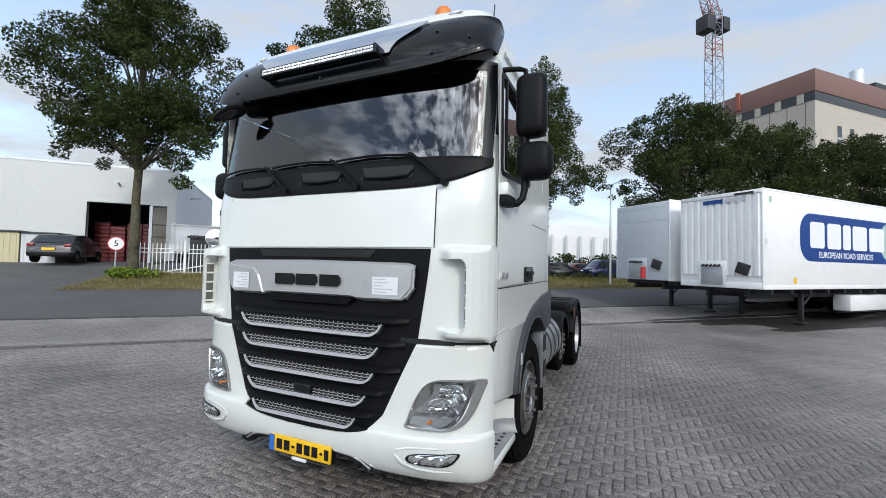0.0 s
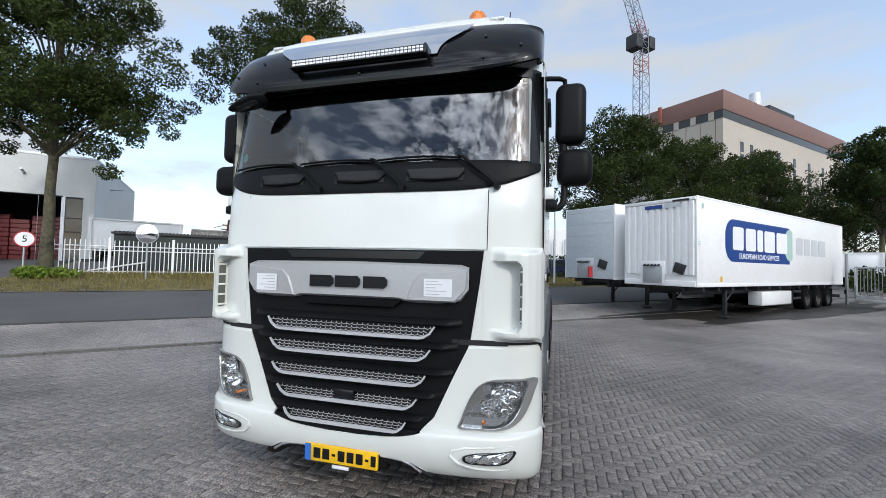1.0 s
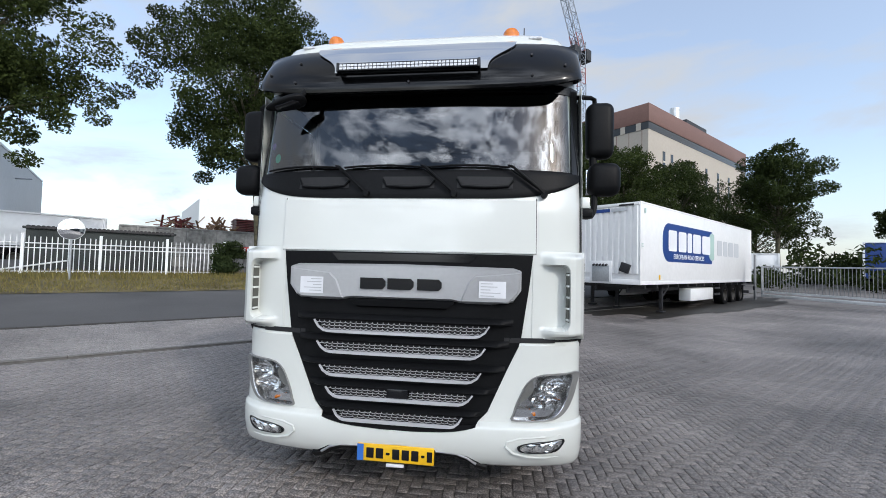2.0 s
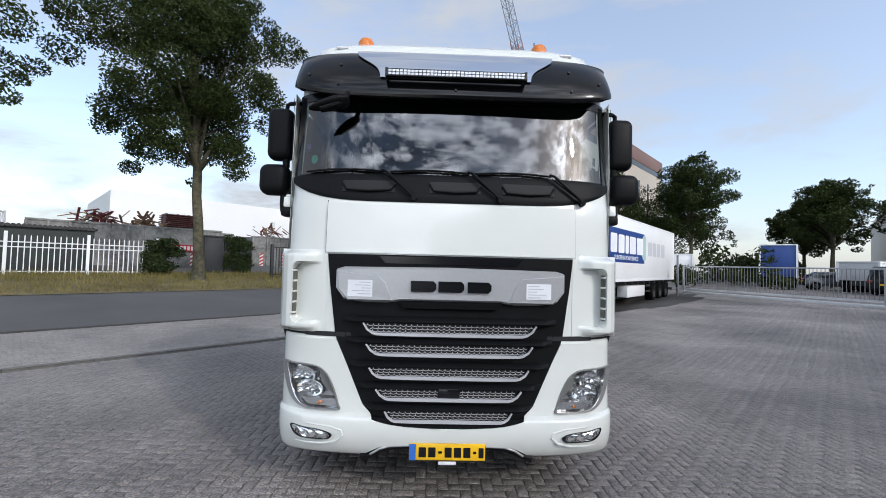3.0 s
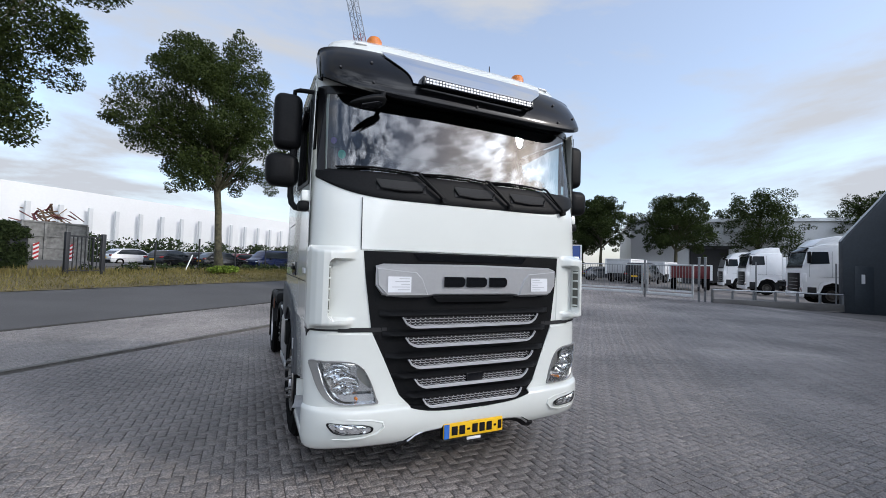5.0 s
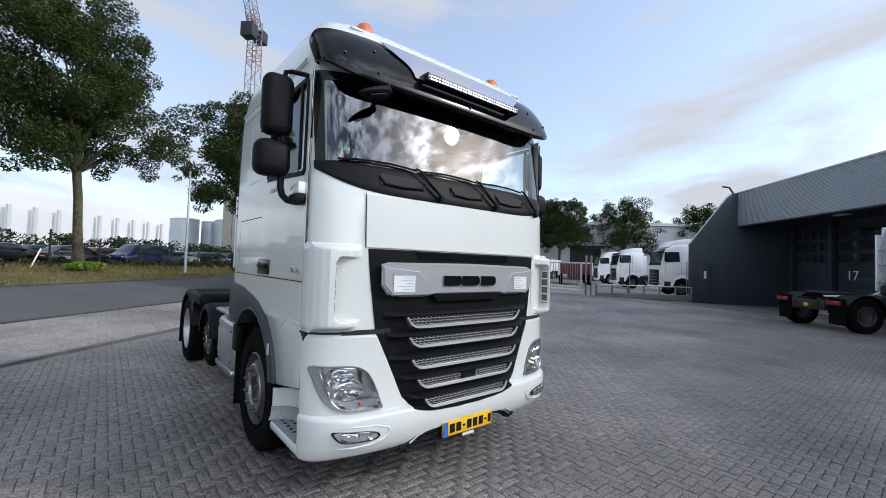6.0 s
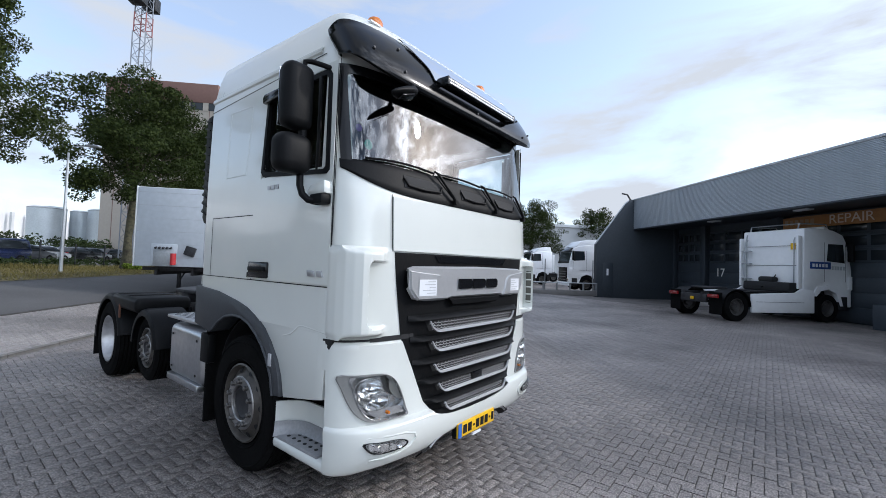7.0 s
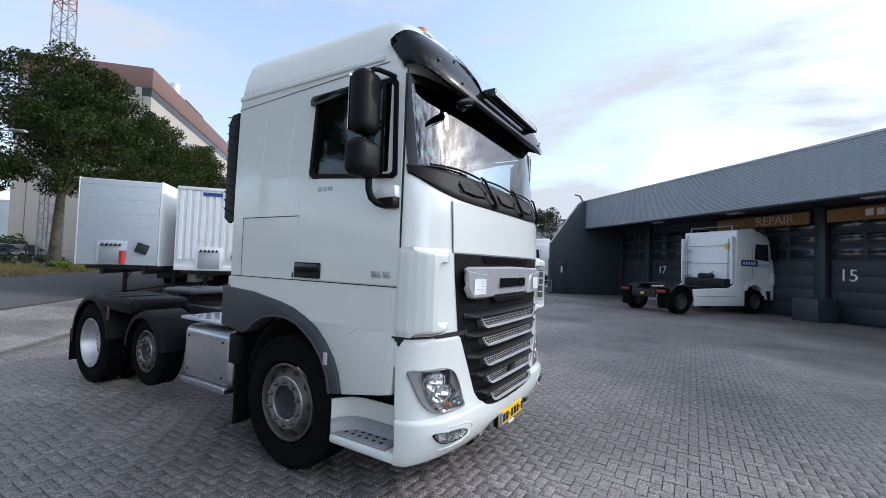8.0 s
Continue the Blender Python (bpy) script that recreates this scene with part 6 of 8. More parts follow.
ext = part("extinguisher", tube([(-0.1, 0.98, 1.22), (-0.1, 0.98, 1.62)], 0.09, 14), red_paint, T2, "red fire extinguisher")
part("side_mark", box(2.2, 3.4, -0.016, -0.012, 2.6, 3.4), red_paint, T2)


# ---- parked tractor units ----
far_white = material("far_white", (0.86, 0.87, 0.88), 0.4, 0, 5, 0.04, coat=0.4)
far_glass = material("far_glass", (0.02, 0.025, 0.03), 0.08)


def parked_truck(x, y, turn, label, roof=3.55, skirts=True, base=None, axle=1.3):
    t = empty("parked_tractor_unit", (x, y, gz(x, y) if base is None else base), turn, label, "truck", "parked tractor units")
    cab = part("cab", prism([(0.02, 0.55), (0.0, 1.9), (0.06, 2.2), (0.26, 3.0), (0.42, roof - 0.20), (0.85, roof - 0.05), (1.3, roof), (2.2, roof - 0.02), (2.25, 1.15)] + [(a + axle - 1.3, b) for a, b in ((1.95, 1.12), (1.8, 1.30), (1.3, 1.34), (0.8, 1.2), (0.62, 0.6))], -1.22, 1.22, "x", 0.045), far_white, t, "white painted cab")
    part("windscreen", prism([(0.07, 2.16), (0.035, 2.16), (0.225, 2.92), (0.265, 2.92)], -1.10, 1.10, "x"), far_glass, cab)
    part("cowl", prism([(0.05, 2.02), (-0.012, 2.02), (0.030, 2.16), (0.07, 2.16)], -1.12, 1.12, "x"), black_plastic, cab)
    if not skirts:
        part("roof_fairing", prism([(0.50, roof - 0.12), (0.62, roof + 0.02), (0.95, roof + 0.30), (1.5, roof + 0.42), (2.1, roof + 0.42), (2.2, roof - 0.1)], -1.08, 1.08, "x", 0.05), far_white, cab)
        part("bumper", box(-1.2, 1.2, -0.05, 0.10, 0.38, 0.66, 0.04), far_white, cab)
        part("side_panel", box(-1.235, 1.235, 0.75, 2.2, 1.52, 1.53), grey_plastic, cab)
    for sx in (-1, 1):
        for yy in (0.30, 1.28):
            part("door_gap", box(*sorted((sx * 1.2185, sx * 1.2225)), yy, yy + 0.012, 1.5, 2.95), interior_dark, cab)
        part("step_well", box(*sorted((sx * 1.15, sx * 1.225)), 0.22, 0.62, 0.45, 0.95, 0.01), interior_dark, cab)
        part("side_deflector", box(*sorted((sx * 1.0, sx * 1.24)), -0.015, 0.20, 1.2, 1.72, 0.03), far_white, cab)
    part("sun_visor", prism([(0.10, 2.92), (0.06, 2.94), (0.27, 3.14), (0.33, 3.10)], -1.15, 1.15, "x", 0.006), visor_plastic, cab)
    part("grille", box(-0.86, 0.86, -0.025, 0.02, 0.6, 1.72, 0.02), black_plastic, cab)
    for z in (0.8, 1.0, 1.2, 1.4):
        part("grille_bar", box(-0.62, 0.62, -0.045, -0.02, z, z + 0.03, 0.006), chrome_trim, cab)
    for sx in (-1, 1):
        part("side_window", prism([(0.34, 2.2), (1.18, 2.26), (1.12, 2.9), (0.42, 2.9)], sx * 1.215, sx * 1.226, "x"), far_glass, cab)
        part("headlamp", box(*sorted((sx * 0.78, sx * 1.16)), -0.02, 0.08, 0.66, 0.92, 0.03), bowl_metal, cab)
        part("mirror", box(*sorted((sx * 1.28, sx * 1.47)), 0.18, 0.32, 2.25, 2.9, 0.04), black_plastic, cab)
        part("mirror_arm", tube([(sx * 1.2, 0.3, 2.85), (sx * 1.34, 0.26, 2.88)], 0.02, 6), black_plastic, cab)
        part("wheel_arch", prism([(a + axle - 1.3, b) for a, b in ((0.62, 0.6), (0.8, 1.2), (1.3, 1.36), (1.8, 1.31), (1.95, 1.08), (1.84, 0.95), (1.65, 1.14), (1.3, 1.22), (0.92, 1.06), (0.74, 0.6))], sx * 1.1, sx * 1.24, "x"), far_white, t)
        part("side_fairing", box(*sorted((sx * 1.12, sx * 1.2)), 2.25, 2.45, 1.2, roof - 0.3, 0.03), far_white, t)
        if skirts:
            sk = part("side_skirt", prism([(1.72, 0.32), (4.46, 0.32), (4.46, 0.98), (2.55, 1.06), (2.26, 1.22), (1.72, 1.22)], sx * 1.12, sx * 1.22, "x", 0.03), far_white, t, "white side skirt")
            part("skirt_groove", box(*sorted((sx * 1.21, sx * 1.225)), 2.2, 4.3, 0.70, 0.712), grey_plastic, sk)
        for yy in (axle, 5.1):
            small_wheel(t, (sx * 1.06, yy, 0.51), 0.51, 0.15, 0.0, nut_dull if skirts else None)
        rows = [[(sx * xx, 5.1 + 0.6 * math.cos(q), 0.52 + 0.6 * math.sin(q)) for q in steps(0.0, math.pi, 14)] for xx in (0.6, 1.22)]
        part("fender", sheet(rows, 0.015), black_plastic, t)
        part("tail_lamp", box(*sorted((sx * 0.72, sx * 1.15)), 5.78, 5.86, 0.80, 0.93, 0.015), red_lens, t)
        part("mud_flap", box(*sorted((sx * 0.68, sx * 1.2)), 5.70, 5.73, 0.22, 1.0), rubber, t)
        part("frame_rail", box(*sorted((sx * 0.36, sx * 0.45)), 2.0, 5.8, 0.72, 0.98), dark_metal, t)
        part("handrail", tube([(sx * 0.95, 2.28, 1.3), (sx * 0.95, 2.33, 1.4), (sx * 0.95, 2.33, 3.0), (sx * 0.95, 2.28, 3.1)], 0.02, 6), galvanised, t)
    part("fifth_wheel", box(-0.45, 0.45, 4.7, 5.5, 1.1, 1.17, 0.03), dark_metal, t)
    part("catwalk", box(-0.7, 0.7, 2.3, 3.6, 1.02, 1.07), dark_metal, t)
    part("rear_beam", box(-0.6, 0.6, 5.7, 5.8, 0.6, 0.9, 0.02), dark_metal, t)
    part("engine_mass", box(-0.7, 0.7, 0.4, 2.2, 0.4, 1.2), interior_dark, t)
    return t


P1 = parked_truck(17.62, -1.22, 49.5, "white tractor unit nosed into a repair bay", 3.46, base=0.02, axle=1.12)
part("roof_rack", tube([(-0.95, 0.75, 3.44), (-0.95, 0.85, 3.66), (-0.95, 2.1, 3.64), (-0.95, 2.15, 3.4)], 0.025, 6), galvanised, P1)
part("roof_rack", tube([(0.95, 0.75, 3.44), (0.95, 0.85, 3.66), (0.95, 2.1, 3.64), (0.95, 2.15, 3.4)], 0.025, 6), galvanised, P1)
part("roof_spoiler", prism([(0.55, 3.36), (0.95, 3.58), (1.0, 3.58), (1.0, 3.4)], -1.0, 1.0, "x", 0.02), far_white, P1)
part("rear_light_bar", tube([(-0.95, 2.12, 3.63), (0.95, 2.12, 3.63)], 0.02, 6), galvanised, P1)
part("door_mark", box(-1.236, -1.221, 1.0, 1.95, 1.96, 2.22, 0.006), logo_blue, P1, "dark blue mark of the haulier")
for k in range(5):
    part("mark_bar", box(-1.240, -1.237, 1.16 + k * 0.15, 1.26 + k * 0.15, 2.03, 2.15), label_white, P1)
for k in range(5):
    part("mark_bar", box(-1.227, -1.221, 0.34 + k * 0.13, 0.43 + k * 0.13, 1.94, 2.08), logo_grey, P1)
part("hazard_label", box(-0.95, -0.78, 2.25, 2.27, 2.66, 2.90), plate_yellow, P1)
part("air_line", tube([(0.1, 2.3, 1.55), (0.2, 2.55, 1.25), (-0.1, 2.8, 1.2), (-0.2, 2.5, 1.4), (-0.25, 2.3, 1.7)], 0.02, 6), rubber, P1)
part("battery_box", box(-1.12, 0.75, 2.27, 2.75, 1.07, 1.42, 0.06), interior_dark, P1)
part("battery_box", box(-0.35, 0.25, 2.27, 2.6, 1.40, 1.62, 0.08), interior_dark, P1)
for z in (2.05, 2.80):
    part("wall_seam", box(-1.0, 1.0, 2.245, 2.253, z, z + 0.014), grey_plastic, P1)
part("rear_frame", tube([(0.98, 2.40, 1.2), (1.0, 2.40, 2.6), (0.9, 2.36, 3.3)], 0.025, 6), galvanised, P1)
for z in (1.5, 2.1, 2.6):
    part("frame_bracket", box(0.75, 1.15, 2.28, 2.42, z, z + 0.035, 0.008), galvanised, P1)
part("towing_eye", box(-0.07, 0.05, 5.80, 5.88, 0.68, 0.79, 0.02), plate_yellow, P1)
for x, y, tn in ((25.0, 12.4, 222), (31.5, 18.8, 222), (38.5, 24.6, 222), (33.0, 13.0, 222)):
    parked_truck(x, y, tn, "white tractor unit parked behind the fence", 3.35 if x < 30 else 3.15, False)


# ---- workshop across the yard ----
dark_cladding = material("dark_cladding", (0.036, 0.046, 0.058), 0.5, 0.1, 12, 0.15, 0.05, scale2=0.6)
door_slate = material("door_slate", (0.040, 0.050, 0.062), 0.45, 0.1, 10, 0.15, 0.05)
ribbed_metal = material("ribbed_metal", (0.46, 0.50, 0.54), 0.45, 0.3, 9, 0.12, 0.03, scale2=0.4)
sign_orange = material("sign_orange", (0.34, 0.155, 0.05), 0.55, 0, 8, 0.12)
sign_letters_dim = material("sign_letters_dim", (0.36, 0.24, 0.14), 0.5)
sign_letters_buff = material("sign_letters_buff", (0.66, 0.57, 0.47), 0.5)
sign_letters = material("sign_letters", (0.88, 0.86, 0.82), 0.5)


def workshop():
    """A dark workshop along the yard with a deep fascia over set-back roller doors; built in (along, out, up)."""
    x, y = place(0, 0)
    w = empty("workshop", (x, y, 0), 45, "dark grey workshop with roller doors under a ribbed metal fascia", "building")
    U0, U1 = -14.0, 20.2
    F, D = -10.7, -13.4
    fascia = part("fascia", box(U0, U1, F - 0.25, F, 4.2, 5.95, 0.0), ribbed_metal, w, "ribbed grey metal fascia")
    rib = bm_mesh("fascia_rib", prism([(F, 0.0), (F + 0.028, 0.008), (F + 0.028, 0.026), (F, 0.034)], U0, U1, "x"), ribbed_metal)
    for k in range(32):
        o = link("fascia_rib", rib, fascia)
        o.location = (0, 0, 4.215 + k * 0.0535)
    part("eaves_trim", box(U0, U1 + 0.03, F - 0.3, F + 0.05, 5.93, 6.03, 0.01), galvanised, fascia)
    part("fascia_trim", box(U0, U1 + 0.03, F - 0.28, F + 0.035, 4.15, 4.21, 0.01), dark_cladding, fascia)
    part("roof", box(U0, U1, D - 14, F - 0.25, 5.5, 5.7), dark_cladding, w)
    part("soffit", box(U0, U1, D - 0.2, F - 0.26, 4.30, 4.36), dark_cladding, w)
    wall = part("front_wall", box(U0, U1, D - 0.45, D - 0.2, -0.1, 5.5), dark_cladding, w, "dark clad wall behind the doors")
    part("rear_wall", box(U0, U1, D - 14.2, D - 14, -0.1, 5.5), dark_cladding, w)
    part("side_wall", box(U0 - 0.2, U0, D - 14, F, -0.1, 5.6), dark_cladding, w)
    # sloped end wall that stands out past the fascia
    part("end_wall", prism([(D - 14, -0.1), (-8.35, -0.1), (-8.35, 3.2), (-8.6, 3.55), (-10.25, 5.75), (-10.6, 6.0), (D - 14, 6.0)], U1, U1 + 0.35, "x", 0.02), dark_cladding, w, "dark sloping end wall")
    part("end_coping", tube([(U1 + 0.17, -8.33, 3.2), (U1 + 0.17, -8.58, 3.56), (U1 + 0.17, -10.23, 5.77), (U1 + 0.17, -10.6, 6.03)], 0.05, 6), galvanised, w)
    part("end_door", box(U1 - 0.02, U1 + 0.0, -9.4, -8.75, 0.1, 2.1, 0.01), door_slate, w)
    part("end_label", box(U1 - 0.04, U1 - 0.02, -9.1, -8.98, 1.35, 1.75), label_white, w)
    part("wall_floodlight", tube([(U1 + 0.1, -10.5, 6.0), (U1 + 0.1, -10.3, 6.3), (U1 + 0.1, -9.95, 6.35)], 0.05, 6), dark_metal, w)
    # doors, from the far one to the near one
    doors = [(18.2, 21.4 - 1.35), (13.3, 17.55), (8.85, 12.95), (4.2, 8.35), (-0.4, 3.8), (-5.2, -0.9)]
    for k, (a, b) in enumerate(doors):
        d = part("roller_door", box(a, b, D - 0.2, D - 0.12, 0.02, 3.95, 0.01), door_slate, w, "slate-grey sectional roller door")
        for r in range(7):
            z = 0.05 + r * 0.556
            part("door_section", box(a + 0.02, b - 0.02, D - 0.13, D - 0.10, z, z + 0.54, 0.012), door_slate, d)
        for r in (4, 5, 6):
            for q in range(4):
                c = a + (b - a) * (q + 0.5) / 4
                wq = (b - a) / 8 - 0.06
                part("door_window", box(c - wq, c + wq, D - 0.106, D - 0.096, 0.13 + r * 0.556, 0.50 + r * 0.556, 0.004), far_glass, d)
        part("door_jamb", box(b + 0.05, b + 0.42, D - 0.22, D + 0.12, -0.05, 4.3, 0.015), dark_cladding, w)
    part("bay_block", box(7.90, 8.80, D + 0.2, D + 1.2, -0.05, 0.84, 0.02), dark_cladding, w)
    board_top, board_bot = 4.06, 3.70
    sg = tagged(new("sign_board", bm_mesh("sign_board", box(8.9, 12.95, D + 0.13, D + 0.19, board_bot + 0.0, board_top + 0.12, 0.008), sign_orange)), "long brown-orange sign board lettered over a door", "sign")
    sg.matrix_world = w.matrix_world.copy()
    text_part("letters", "REPAIR", 0.50, pose(10.25, D + 0.195, 3.94, 90, 0, 180), sign_letters_buff, sg)
    sg2 = tagged(new("sign_board", bm_mesh("sign_board", box(4.2, 8.3, D + 0.13, D + 0.19, board_bot, board_top + 0.12, 0.008), sign_orange)), "long brown-orange sign board over a door", "sign")
    sg2.matrix_world = w.matrix_world.copy()
    for k in range(5):
        part("sign_bar", box(6.9 - k * 0.32, 7.12 - k * 0.32, D + 0.19, D + 0.195, 3.84, 4.08), sign_letters, sg2)
    for k in range(6):
        part("sign_bar", box(12.7 - k * 0.22, 12.85 - k * 0.22, D + 0.19, D + 0.195, 3.84, 4.06), sign_letters_dim, sg)
    for n, u in (("17", 16.75), ("15", 7.78)):
        text_part("door_number", n, 0.62, pose(u, D - 0.085, 1.72, 90, 0, 180), sign_letters, w)
    for u in (15.5, 11.0, 6.2):
        part("soffit_lamp", box(u - 0.3, u + 0.3, -12.2, -11.9, 4.24, 4.31, 0.02), label_white, w)


workshop()

# ---- warehouse over the road ----
pale_panel = material("pale_panel", (0.46, 0.475, 0.468), 0.5, 0, 5, 0.05, 0.02, scale2=0.25)
grey_panel = material("grey_panel", (0.46, 0.48, 0.50), 0.5, 0, 5, 0.06, 0.02, scale2=0.3)
beige_panel = material("beige_panel", (0.42, 0.38, 0.24), 0.6, 0, 6, 0.1, scale2=0.5)
green_panel = material("green_panel", (0.016, 0.024, 0.024), 0.6, 0, 8, 0.2, 0.1, scale2=0.6)
crate_red = material("crate_red", (0.105, 0.010, 0.013), 0.5, 0, 10, 0.3)


def warehouse():
    w = empty("warehouse", (0, 0, 1.40), 45, "pale panelled warehouse with one dark open gateway", "building")
    A, B, N0, N1, H = -27.0, -6.45, 30.0, 43.0, 5.6
    part("front_wall", box(A, -10.95, N0, N0 + 0.25, -0.2, H), pale_panel, w)
    part("front_wall", box(-10.95, -6.95, N0, N0 + 0.25, 3.5, H), pale_panel, w)
    part("front_wall", box(-6.95, B, N0, N0 + 0.25, -0.2, H), pale_panel, w)
    part("gate_post", box(-7.86, -7.70, N0 - 0.02, N0 + 0.25, -0.2, 3.5), label_white, w)
    part("side_wall", box(B - 0.25, B, N0 + 0.25, N1, -0.2, H), grey_panel, w, "grey side wall")
    part("rear_wall", box(A, B, N1, N1 + 0.25, -0.2, H), grey_panel, w)
    part("far_wall", box(A - 0.25, A, N0, N1, -0.2, H), grey_panel, w)
    part("roof", box(A, B, N0, N1, H, H + 0.12), grey_panel, w)
    part("roof_trim", box(A, B + 0.03, N0 - 0.03, N0 + 0.1, H + 0.06, H + 0.18), galvanised, w)
    part("roof_trim", box(B - 0.06, B + 0.03, N0, N1, H + 0.06, H + 0.18), galvanised, w)
    part("floor", box(A, B, N0, N1, -0.2, 0.0), lot_asphalt, w)
    part("inner_wall", box(-15, -6.9, 36, 36.2, 0, H), interior_dark, w)
    part("gate_frame", tube([(-10.95, N0 - 0.01, 0), (-10.95, N0 - 0.01, 3.5), (-7.8, N0 - 0.01, 3.5)], 0.04, 4), dark_metal, w)
    dw = part("door_window", box(-7.68, -6.95, N0 + 0.06, N0 + 0.12, 0.0, 3.45), far_glass, w)
    for z in (1.55, 2.3, 3.4):
        part("window_rail", box(-7.68, -6.95, N0 + 0.03, N0 + 0.08, z, z + 0.06), dark_metal, dw)
    part("upper_pane", box(-7.62, -7.0, N0 + 0.045, N0 + 0.06, 2.36, 3.40), far_glass, dw)
    for k in range(4):
        n0 = 31.2 + k * 1.55
        part("side_window", box(B - 0.02, B + 0.02, n0, n0 + 1.35, 0.95, 1.95), far_glass, w)
    part("wall_lamp", tube([(B, 33.8, 4.55), (B + 0.7, 33.8, 4.62)], 0.05, 6), galvanised, w)
    part("front_lamp", tube([(-9.4, N0, 4.6), (-9.4, N0 - 0.5, 4.75)], 0.07, 6), galvanised, w)
    for k in range(7):
        part("panel_joint", box(A + 2.6 * (k + 1), A + 2.6 * (k + 1) + 0.012, N0 - 0.006, N0, 0.0, H), grey_panel, w)
    part("plinth", box(-6.9, B + 0.02, N0 - 0.03, N0 + 0.1, -0.2, 0.12), dark_metal, w)
    crate = bm_mesh("crate", box(-0.4, 0.4, -0.3, 0.3, 0, 0.235, 0.02, 1), crate_red)
    for c in range(4):
        s = tagged(new("crate_stack"), "tall stack of red plastic crates in the gateway", "crates", "crate stacks")
        s.matrix_world = w.matrix_world @ Matrix.Translation((-8.3 - c * 0.86, 32.2 + 0.1 * (c % 2), 0.01))
        for k in range(10 - (c == 2)):
            o = link("crate", crate, s)
            o.location = (0.02 * (k % 2), 0, k * 0.25)
    return w


warehouse()


def low_shed(u0, u1, n0, n1, z, h, mat, label, roof_mat):
    s = empty("low_shed", (0, 0, z), 45, label, "shed")
    part("wall", box(u0, u1, n0, n1, -0.1, h), mat, s)
    part("roof", box(u0 - 0.1, u1 + 0.1, n0 - 0.12, n1 + 0.1, h, h + 0.09, 0.02), roof_mat, s)
    k = int((u1 - u0) / 0.25)
    rib = bm_mesh("wall_rib", box(-0.02, 0.02, n0 - 0.015, n0, 0, h), mat)
    for i in range(k):
        o = link("wall_rib", rib, s)
        o.location = (u0 + 0.12 + i * 0.25, 0, 0)
    return s


low_shed(-19, -13.0, 28.0, 29.8, 1.38, 1.5, beige_panel, "low beige shed with a flat roof", dark_metal)
low_shed(-12.95, -11.5, 28.05, 29.8, 1.38, 1.45, grey_panel, "low grey metal lean-to", dark_metal)
gs = low_shed(-4.6, 0.5, 24.4, 26.0, 0.95, 1.80, green_panel, "dark green shed with a wavy tiled roof", green_panel)
for i in range(34):
    part("roof_tile", moved(lathe([(24.25, 0.078), (26.1, 0.078)], "y", 10), Matrix.Translation((-4.52 + i * 0.15, 0, 1.86))), dark_metal, gs)


# ---- white picket fence ----
fence_white = material("fence_white", (0.78, 0.80, 0.82), 0.45, 0, 12, 0.05)


def picket_fence():
    x0, y0 = place(0, 22.5)
    f = empty("picket_fence", (0, 0, 0), 45, "white painted metal picket fence along the verge", "fence")
    picket = bm_mesh("picket", merge(box(-0.015, 0.015, -0.010, 0.010, 0.06, 1.42), prism([(-0.015, 1.42), (0.015, 1.42), (0.0, 1.475)], -0.012, 0.012)), fence_white)
    post = bm_mesh("fence_post", box(-0.05, 0.05, -0.05, 0.05, -0.05, 1.58, 0.008, 1), fence_white)
    u = -6.35
    i = 0
    while u < 2.45:
        x, y = place(u, 22.5)
        z = gz(x, y)
        o = link("fence_post" if i % 14 == 12 else "picket", post if i % 14 == 12 else picket, f)
        o.location = (u, 22.5, z)
        u += 0.162
        i += 1
    for zz in (0.12, 1.02, 1.20):
        rail = tube([(uu, 22.52, gz(*place(uu, 22.5)) + zz) for uu in steps(-6.35, 2.45, 8)], 0.02, 4)
        part("fence_rail", rail, fence_white, f)
    part("fallen_rail", tube([(-5.2, 22.9, 1.05), (-3.2, 23.1, 1.45)], 0.03, 4), fence_white, f)


picket_fence()


def speed_sign():
    x, y = place(-6.75, 21.4)
    s = empty("road_sign", (x, y, gz(x, y)), 45 + 14, "round white speed sign reading 5 on a post", "sign")
    part("post", tube([(0, 0, 0), (0, 0, 1.25)], 0.03, 8), galvanised, s)
    disc = part("disc", moved(lathe([(-0.012, 0.30), (0.0, 0.30)], "y", 32), Matrix.Translation((0, -0.03, 1.42))), red_paint, s, "red-rimmed white disc")
    part("disc_face", moved(lathe([(-0.004, 0.262), (0.0, 0.262)], "y", 32), Matrix.Translation((0, -0.043, 1.42))), label_white, disc)
    text_part("numeral", "5", 0.34, pose(0, -0.049, 1.42, 90, 0, 0), gloss_black, disc)


speed_sign()


def traffic_mirror():
    x, y = place(-2.9, 20.6)
    s = empty("traffic_mirror", (x, y, gz(x, y)), 40, "round convex traffic mirror on a grey post", "mirror")
    part("post", tube([(0, 0, 0), (0, 0, 2.2)], 0.035, 8), galvanised, s)
    m = part("mirror_face", moved(lathe([(-0.10, 0.001), (-0.085, 0.2), (-0.04, 0.37), (0.0, 0.38), (0.05, 0.3)], "y", 32), Matrix.Translation((0, -0.05, 1.85))), chrome, s)
    part("mirror_rim", moved(lathe([(-0.03, 0.372), (-0.03, 0.388), (0.02, 0.388)], "y", 32), Matrix.Translation((0, -0.05, 1.85))), galvanised, m)


traffic_mirror()


